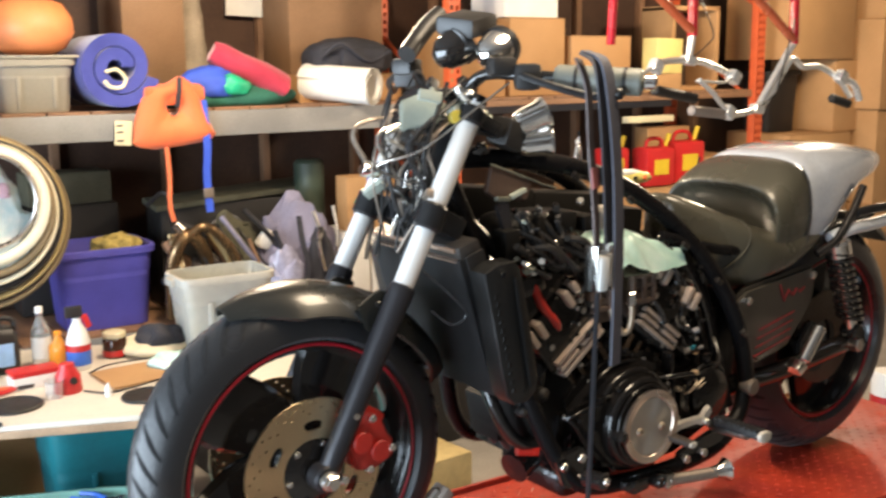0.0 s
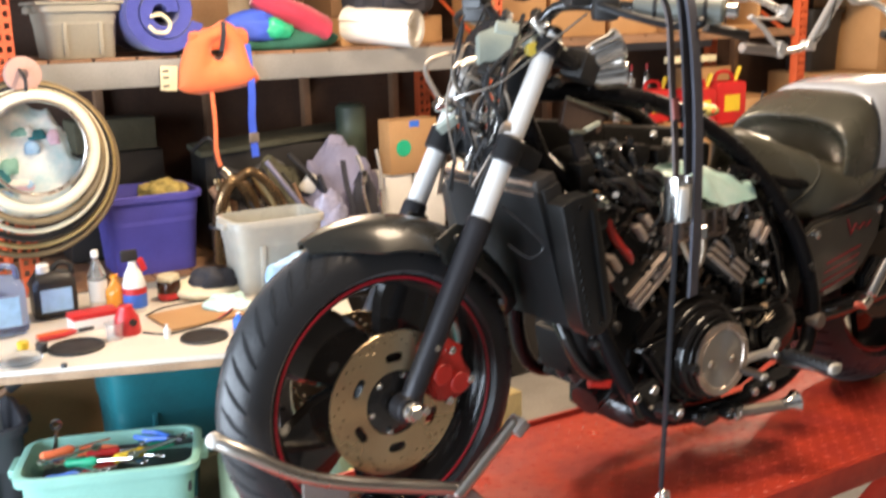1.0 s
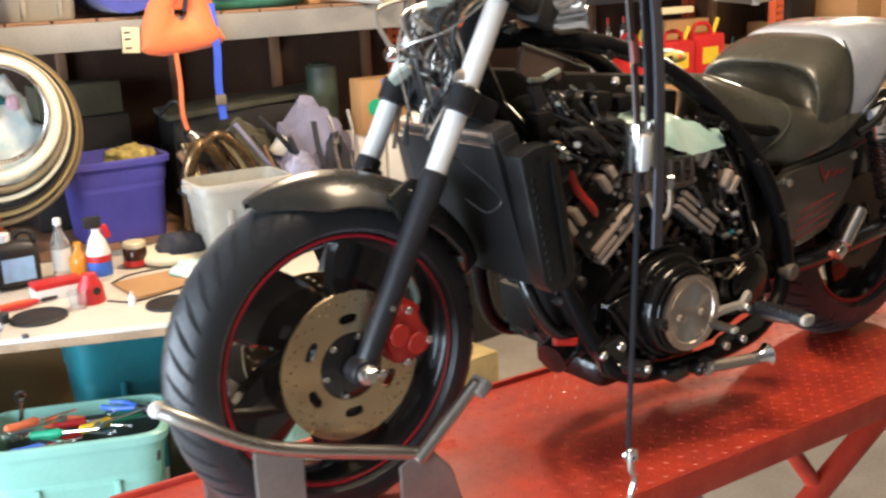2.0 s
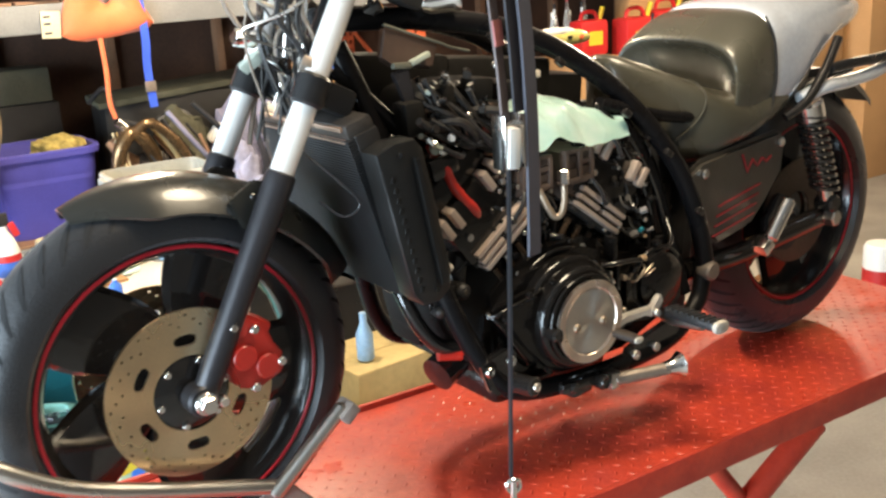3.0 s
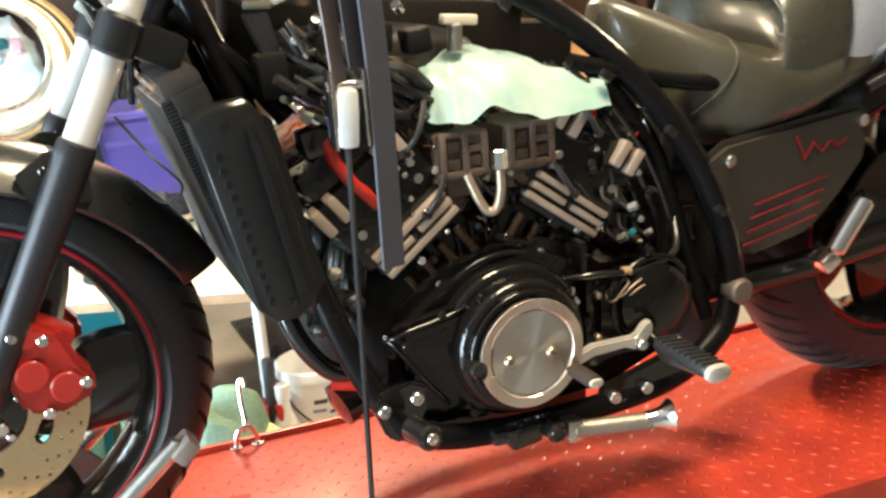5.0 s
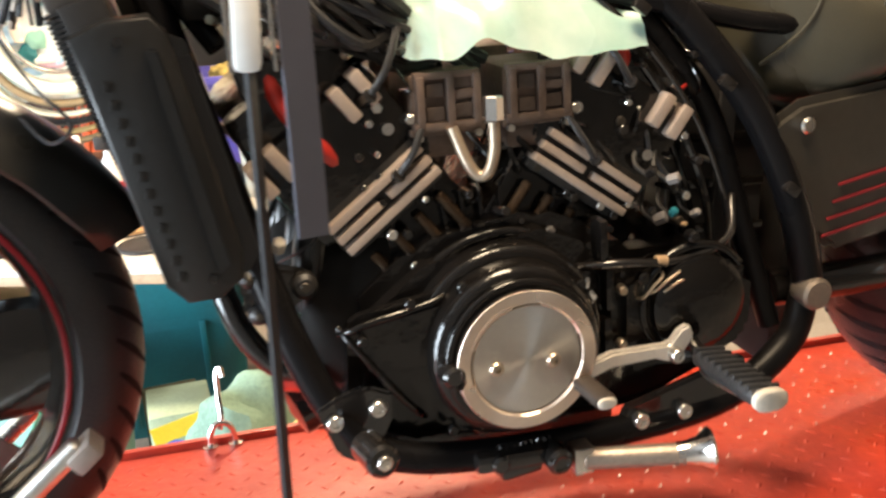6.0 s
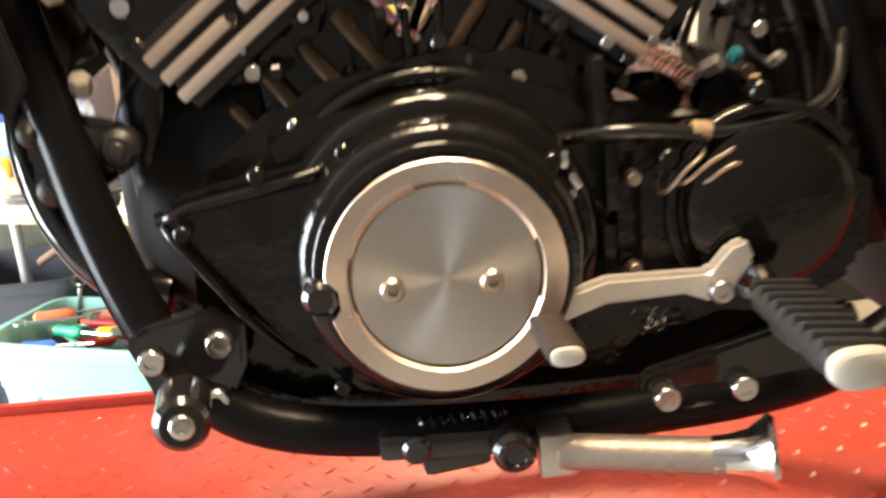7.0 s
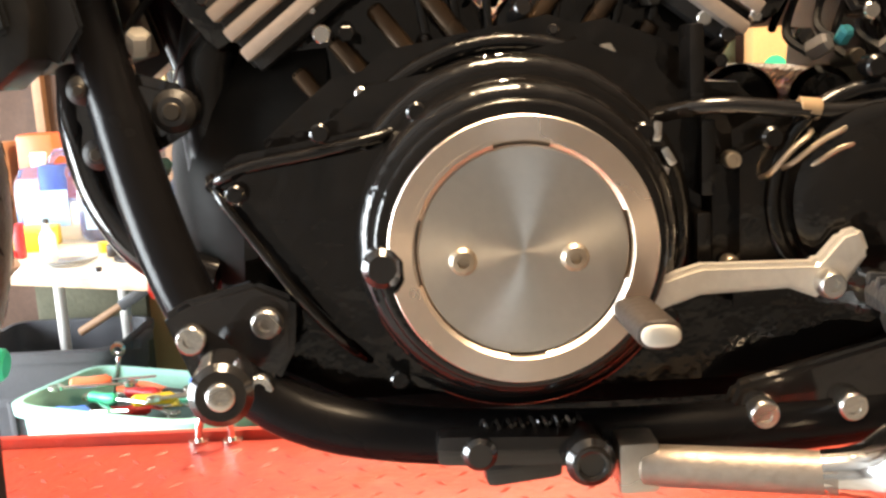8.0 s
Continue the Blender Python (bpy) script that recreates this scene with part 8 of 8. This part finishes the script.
bottle(0.63, 1.40, 0.0, 0.42, 0.055, WHITE_PLASTIC, WHITE_PLASTIC, "tall white plastic bottle with a yellow label on the floor", YELLOW)
PALE_CARD = mat("pale_yellow_cardboard", (0.56, 0.43, 0.19), 0.75, var=0.35, scale=9, bump=0.25, bscale=30)
carton((1.29, 1.75, 0.0), (0.38, 0.34, 0.29), "pale yellow scuffed cardboard box on the floor behind the lift", 6, material=PALE_CARD)
solid("blue_cap_bottle", lathe(N(), [(0.03, 0), (0.034, 0.005), (0.034, 0.10), (0.014, 0.15), (0.014, 0.19), (0.001, 0.19)], (1.22, 1.68, 0.30), (0, 0, 1), 20), PALE_BLUE, (1.22, 1.68, 0.30), "small pale blue bottle standing on a box", "bottle")
solid("storage_tote", box(N(), (1.36, 2.56, 0.19), (0.56, 0.44, 0.38), (0, 0, -6), 0.03), BLACK_SATIN, (1.36, 2.56, 0.0), "closed black plastic storage tote on the floor", "tote")
# black tote added to stand for the darkness seen past the table
tote(0.74, 1.18, 2.02, 2.38, 0.0, 0.60, BLACK_MATT, "deep black tote added to darken the gap by the table", ribs=False)
solid("floor_mat", crumple(box(N(), (0.98, 2.72, 0.012), (0.5, 0.8, 0.012), (0, 0, 4), 0.004), 0.006, 9), RUBBER, (0.98, 2.72, 0.0), "black rubber mat on the concrete floor", "mat")
t = thing("detergent_box", (0.25, 1.46, 0.0), "tall pale green cardboard box with blue and yellow marks", "box", turn=0.0)
part("box_body", box(N(), (0.25, 1.46, 0.19), (0.17, 0.20, 0.38), (0, 0, 4), 0.006), SAGE, t)
part("printed_patch", box(N(), (0.23, 1.357, 0.29), (0.04, 0.003, 0.04), (0, 20, 4), 0), BLUE_PLASTIC, t, "blue printed patch")
part("printed_patch", box(N(), (0.27, 1.356, 0.24), (0.05, 0.003, 0.07), (0, -15, 4), 0), CREAM, t)
part("printed_band", box(N(), (0.25, 1.358, 0.34), (0.15, 0.003, 0.05), (0, -12, 4), 0), YELLOW, t)
solid("green_sheet", box(N(), (0.21, 1.72, 0.16), (0.16, 0.03, 0.32), (8, 0, 6), 0.004), OLIVE, (0.21, 1.72, 0.0), "olive board leaning under the table", "board")
solid("green_cloth", lump((0.42, 1.25, 0.0), (0.36, 0.34, 0.50), MINT, 51, 0.06, 7), mat("green_rag", (0.20, 0.32, 0.24), 0.85, var=0.5, bump=0.4), (0.42, 1.25, 0.0), "heap of pale green rags on the floor", "rags")
solid("yellow_bag", lump((0.50, 1.20, 0.0), (0.30, 0.3, 0.40), YELLOW, 53, 0.05, 7), mat("pale_yellow_bag", (0.68, 0.62, 0.26), 0.6, var=0.3, bump=0.4), (0.50, 1.20, 0.0), "crumpled pale yellow bag on the floor", "bag")
t = thing("jack_stand", (0.60, 1.42, 0.0), "red steel axle stand on the floor", "axle stand")
for a in range(4):
    q = a * math.pi / 2 + 0.5
    part("stand_leg", rod(N(), (0.60 + 0.11 * math.cos(q), 1.42 + 0.11 * math.sin(q), 0.0), (0.60 + 0.03 * math.cos(q), 1.42 + 0.03 * math.sin(q), 0.36), 0.013, n=8), RED_PLASTIC, t)
part("stand_post", rod(N(), (0.60, 1.42, 0.2), (0.60, 1.42, 0.5), 0.02, n=14), DARK_STEEL, t)
for x, y, z0, w, h, m in ((-0.62, 2.62, 0.0, 0.36, 0.6, OLIVE), (-0.2, 2.7, 0.0, 0.5, 0.5, CARD)):
    carton((x, y, z0), (w, 0.3, h), "scuffed cardboard box stored under the table", 5, material=m, group="boxes under the table")
t = thing("hammer", (-0.50, 2.2, 0.46), "wooden-handled hammer propped among boxes under the table", "hammer")
part("hammer_handle", rod(N(), (-0.545, 2.2, 0.455), (-0.38, 2.2, 0.55), 0.013, n=12, bev=0.003), STUD_WOOD, t)
part("hammer_head", box(N(), (-0.36, 2.2, 0.562), (0.035, 0.035, 0.11), (0, 60, 0), 0.005), DARK_STEEL, t)
solid("hose_ring", tube(N(), [(-0.72 + 0.09 * math.cos(k * 0.5), 1.66, 0.42 + 0.08 * math.sin(k * 0.5)) for k in range(13)], 0.008, 8), CREAM, (-0.72, 1.66, 0.33), "loop of cream hose hanging by a table leg", "hose")
solid("green_bottle", rod(N(), (-0.80, 1.80, 0.5), (-0.60, 1.82, 0.47), 0.045, n=20, bev=0.01), GREEN_PLASTIC, (-0.70, 1.81, 0.45), "green bottle lying on a charcoal tote", "bottle")


t = thing("spray_can", (3.86, 1.27, 0.0), "red and white can standing on the floor behind the lift", "can")
part("can_body", lathe(N(), [(0.08, 0), (0.085, 0.006), (0.085, 0.29), (0.075, 0.31), (0.0005, 0.315)], (3.86, 1.27, 0.0), (0, 0, 1), 28), WHITE_PLASTIC, t)
part("can_label", lathe(N(), [(0.0855, 0.05), (0.0862, 0.05), (0.0862, 0.19), (0.0855, 0.19)], (3.86, 1.27, 0.0), (0, 0, 1), 28, loop=True), RED_PLASTIC, t)
t = thing("spray_can", (3.03, 0.68, 0.0), "blue and white can standing on the floor behind the lift", "can")
part("can_body", lathe(N(), [(0.03, 0), (0.033, 0.004), (0.033, 0.085), (0.024, 0.10), (0.0005, 0.102)], (3.03, 0.68, 0.0), (0, 0, 1), 22), WHITE_PLASTIC, t)
part("can_label", lathe(N(), [(0.0333, 0.015), (0.0338, 0.015), (0.0338, 0.06), (0.0333, 0.06)], (3.03, 0.68, 0.0), (0, 0, 1), 22, loop=True), BLUE_PLASTIC, t)


# ---- bicycles hung upside down from the ceiling ----
BIKE_SILVER = mat("bright_silver_bar", (0.88, 0.88, 0.86), 0.3, metal=0.55, var=0.08)
BIKE_RED = mat("red_bicycle_enamel", (0.55, 0.015, 0.03), 0.22, coat=0.5, var=0.1)


def build_bicycle(head, bar, levers, grips, group_label):
    x, y, z = head
    t = thing("bicycle", (x, y, 2.9), group_label, "bicycle", "hung bicycles")
    part("head_tube", rod(N(), (x, y, z + 0.02), (x + 0.02, y + 0.02, z + 0.24), 0.022, n=16, bev=0.004), BIKE_RED, t)
    part("down_tube", rod(N(), (x, y, z + 0.04), (x - 0.52, y - 0.05, z + 0.36), 0.019, n=14), BIKE_ORANGE, t)
    part("top_tube", rod(N(), (x + 0.03, y + 0.02, z + 0.20), (x - 0.48, y - 0.05, z + 0.72), 0.015, n=14), BIKE_RED, t)
    part("fork_blade", rod(N(), (x + 0.02, y + 0.02, z + 0.24), (x + 0.13, y + 0.05, 2.9), 0.014, n=12), BIKE_RED, t)
    part("seat_tube", rod(N(), (x - 0.52, y - 0.05, z + 0.36), (x - 0.46, y - 0.05, 2.9), 0.016, n=12), BIKE_RED, t)
    part("stem", rod(N(), (bar[2][0], y, bar[2][2]), (x, y, z + 0.03), 0.0165, n=14, bev=0.003), BIKE_SILVER, t)
    part("stem_clamp", box(N(), bar[2], (0.06, 0.05, 0.04), (0, 12, 0), 0.010), BIKE_SILVER, t)
    part("handlebar", tube(N(), bar, 0.0145, 12), BIKE_SILVER, t, "chrome handlebar")
    for pts, r in levers:
        part("brake_lever", tube(N(), pts, r, 8), BIKE_SILVER, t)
        part("lever_clamp", box(N(), pts[-1], (0.055, 0.05, 0.06), (0, 30, 0), 0.014), BIKE_SILVER, t)
    for a, b, m in grips:
        part("grip", rod(N(), a, b, 0.022, n=16, bev=0.006), m, t)
    part("brake_cable", tube(N(), [Vector(bar[2]), Vector(bar[2]) + Vector((0.06, -0.04, 0.06)), Vector(bar[2]) + Vector((0.12, -0.02, 0.12)), Vector((x + 0.02, y, z + 0.2))], 0.003, 6), RUBBER, t)
    return t


BIKE_ORANGE = mat("red_orange_lacquer", (0.62, 0.13, 0.05), 0.3, coat=0.4)
build_bicycle((3.146, 1.40, 1.93), [(2.62, 1.38, 1.660), (2.76, 1.39, 1.648), (2.918, 1.40, 1.667), (2.997, 1.40, 1.721), (3.071, 1.40, 1.813), (3.145, 1.40, 1.885), (3.22, 1.40, 1.850), (3.355, 1.41, 1.848), (3.507, 1.42, 1.793), (3.624, 1.43, 1.704)],
              (([(2.503, 1.36, 1.803), (2.587, 1.36, 1.749), (2.653, 1.37, 1.699), (2.71, 1.38, 1.660)], 0.011), ([(3.64, 1.39, 1.69), (3.58, 1.38, 1.76), (3.49, 1.39, 1.80)], 0.017)),
              (((2.473, 1.375, 1.677), (2.70, 1.385, 1.652), STEEL_GREY), ((3.49, 1.44, 1.70), (3.63, 1.44, 1.665), BLACK_MATT)), "red bicycle with chrome handlebar hung upside down")
build_bicycle((2.495, 1.40, 1.965), [(2.25, 1.38, 1.872), (2.36, 1.39, 1.884), (2.478, 1.40, 1.885), (2.582, 1.41, 1.875), (2.707, 1.42, 1.840), (2.78, 1.42, 1.807)],
              (([(2.059, 1.34, 1.815), (2.15, 1.34, 1.834), (2.26, 1.37, 1.862)], 0.009), ([(2.50, 1.37, 1.80), (2.66, 1.37, 1.79), (2.77, 1.41, 1.81)], 0.006)),
              (((2.24, 1.36, 1.769), (2.496, 1.37, 1.725), BLACK_MATT),), "red bicycle with dark grips hung upside down")
solid("hung_fork", rod(N(), (2.04, 1.40, 1.95), (2.09, 1.40, 2.9), 0.018, n=14), BIKE_RED, (2.09, 1.40, 2.9), "bare red bicycle fork hung from the ceiling", "bicycle fork")


# ---- straps, bag and rag on the motorcycle ----
DARK_WEB = mat("dark_grey_webbing", (0.030, 0.028, 0.036), 0.6, bump=0.3, bscale=900)
BROWN_WEB = mat("grey_brown_webbing", (0.115, 0.085, 0.080), 0.6, bump=0.3, bscale=900)


def build_strap():
    t = thing("tie_down_strap", (0.45, -0.33, LIFT_Z), "black ratchet tie-down strap holding the handlebar to the lift", "tie-down strap")
    part("upper_webbing", band(N(), [(0.455, -0.295, 1.905), (0.466, -0.335, 1.885), (0.480, -0.342, 1.81), (0.494, -0.343, 1.69), (0.501, -0.342, 1.55), (0.501, -0.341, 1.42), (0.500, -0.340, 1.327)], (1, 0.25, 0), 0.028, 0.005), WEBBING, t)
    part("doubled_webbing", band(N(), [(0.450, -0.300, 1.902), (0.458, -0.330, 1.880), (0.468, -0.336, 1.80), (0.480, -0.337, 1.66), (0.486, -0.336, 1.56)], (1, 0.25, 0), 0.034, 0.004), DARK_WEB, t, "dark grey doubled strap")
    part("front_webbing", band(N(), [(0.448, -0.285, 1.892), (0.443, -0.318, 1.84), (0.445, -0.326, 1.74), (0.455, -0.330, 1.62), (0.462, -0.330, 1.50)], (1, 0.3, 0), 0.018, 0.004), BROWN_WEB, t)
    part("red_webbing", band(N(), [(0.4475, -0.3335, 1.700), (0.449, -0.3345, 1.682), (0.4505, -0.3355, 1.662)], (1, 0.2, 0), 0.018, 0.004), mat("faded_red_webbing", (0.30, 0.09, 0.08), 0.7, bump=0.4), t)
    r = part("ratchet", box(N(), (0.462, -0.340, 1.506), (0.024, 0.024, 0.066), (0, 4, 0), 0.008), WHITE_PLASTIC, t, "white ratchet handle")
    for s in (-1, 1):
        part("ratchet_plate", box(N(), (0.465 + 0.018 * s, -0.330, 1.515), (0.003, 0.034, 0.085), bev=0.001), CHROME, r)
    part("ratchet_pin", rod(N(), (0.444, -0.328, 1.54), (0.488, -0.328, 1.54), 0.0055, n=10), CHROME, r)
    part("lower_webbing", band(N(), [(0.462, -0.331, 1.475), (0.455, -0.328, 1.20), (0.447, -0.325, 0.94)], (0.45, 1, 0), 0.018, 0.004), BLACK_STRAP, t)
    hook = part("hook", tube(N(), [(0.447, -0.332, 0.935), (0.446, -0.333, 0.90), (0.455, -0.333, 0.87), (0.447, -0.333, 0.845), (0.446, -0.32, 0.80), (0.446, -0.30, 0.785)], 0.006, 8), CHROME, t, "bright steel hook")
    part("hook_ring", lathe(N(), [(0.012 + 0.004 * math.cos(q), 0.004 * math.sin(q)) for q in (k * math.pi / 3 for k in range(6))], (0.447, -0.332, 0.925), (0.3, 1, 0), 20, loop=True), CHROME, hook)


build_strap()
# steel staple with a hanging hook on the lift's far edge
t = thing("anchor_staple", (0.382, 0.325, LIFT_Z), "bright steel staple with a hook on the edge of the lift", "staple")
part("staple_loop", tube(N(), [(0.362, 0.325, LIFT_Z + 0.001), (0.364, 0.325, LIFT_Z + 0.02), (0.372, 0.325, LIFT_Z + 0.036), (0.384, 0.325, LIFT_Z + 0.04), (0.395, 0.325, LIFT_Z + 0.034), (0.401, 0.325, LIFT_Z + 0.02), (0.402, 0.325, LIFT_Z + 0.001)], 0.0048, 10), CHROME, t)
part("hook_shank", tube(N(), [(0.38, 0.322, LIFT_Z + 0.03), (0.385, 0.33, LIFT_Z + 0.05), (0.384, 0.345, LIFT_Z + 0.08), (0.386, 0.355, LIFT_Z + 0.115), (0.392, 0.352, LIFT_Z + 0.122), (0.394, 0.345, LIFT_Z + 0.11)], 0.0042, 8), CHROME, t)
for x in (0.362, 0.402):
    part("staple_washer", lathe(N(), [(0.005, 0), (0.012, 0), (0.012, 0.003), (0.005, 0.003)], (x, 0.325, LIFT_Z + 0.0005), (0, 0, 1), 18, loop=True), ALLOY, t)


t = thing("timber_batten", (0.93, 1.50, 0.0), "pale timber batten leaning beside a carton", "timber")
part("batten", box(N(), (0.945, 1.52, 0.33), (0.03, 0.022, 0.66), (-4, 3, 0), 0.003), mat("pale_pine", (0.62, 0.50, 0.33), 0.6, var=0.3, scale=30, bump=0.15), t)


def build_film():
    """A soft film bag, puffed over the carburettors, with a folded lip in front and a drawn-out corner behind."""
    bm = bmesh.new()
    n, m = 64, 48
    rows = []
    for i in range(n + 1):
        u = i / n
        wing = max(0.0, (u - 0.76) / 0.24)
        row = []
        for j in range(m + 1):
            v = j / m
            edge = min(1.0, 0.55 + 2.6 * u) * (1 - 0.80 * wing)
            a = (v - 0.5) * 2
            y = -0.095 - 0.080 * a * edge - 0.055 * wing
            x = 0.628 + 0.024 * (1 - v) * (1 - wing) + 0.205 * u + 0.075 * wing ** 1.4
            crown = 0.056 * (1 - abs(a) ** 2.2) * math.sin(math.pi * min(1.0, 0.12 + 0.84 * u)) ** 0.6
            z = 1.496 - 0.034 * v - 0.016 * u + crown - 0.018 * wing
            z += (0.006 * math.sin(9 * u + 4 * a) * (0.3 + abs(a)) + 0.003 * math.sin(23 * u - 9 * a + 1)) * (1 - 0.5 * wing)
            if a > 0.70:
                z -= (a - 0.70) * (0.026 + 0.012 * math.sin(7 * u)) * (1 - wing)
            z += 0.007 * noise.noise(Vector((x * 26, y * 26, 3)))
            row.append(bm.verts.new((x, y, z)))
        rows.append(row)
    for i in range(n):
        for j in range(m):
            bm.faces.new((rows[i][j], rows[i + 1][j], rows[i + 1][j + 1], rows[i][j + 1]))
    bmesh.ops.solidify(bm, geom=bm.faces[:], thickness=0.0015)
    ob = thing("plastic_sheet", (0.76, -0.05, 1.42), "crumpled mint-green plastic film laid over the carburettors", "plastic sheet", turn=3.0)
    part("film", bm, MINT_FILM, ob)


build_film()
PALE_YELLOW = mat("pale_yellow_plastic", (0.74, 0.64, 0.20), 0.4, var=0.2)
t = thing("yellow_tool", (0.84, 0.0, 1.60), "yellow and white plastic hand tool lying on the frame", "tool", turn=3.0)
part("tool_body", loft_x(interp([(0.815, 0.010, 1.610, 1.626, 2.4), (0.835, 0.020, 1.604, 1.634, 2.6), (0.89, 0.024, 1.602, 1.636, 2.6), (0.935, 0.018, 1.604, 1.630, 2.4), (0.956, 0.008, 1.608, 1.620, 2.2)], 4)), PALE_YELLOW, t)
part("tool_switch", box(N(), (0.885, -0.024, 1.620), (0.012, 0.006, 0.007), bev=0.002), BLACK_MATT, t)
part("tool_knob", rod(N(), (0.918, -0.018, 1.618), (0.918, -0.026, 1.618), 0.006, n=14, bev=0.002), ORANGE_VEST, t)
part("tool_trim", loft_x([(0.83, 0.018, 1.622, 1.637, 2.6), (0.87, 0.023, 1.624, 1.640, 2.6), (0.905, 0.018, 1.622, 1.637, 2.6)]), WHITE_PLASTIC, t)
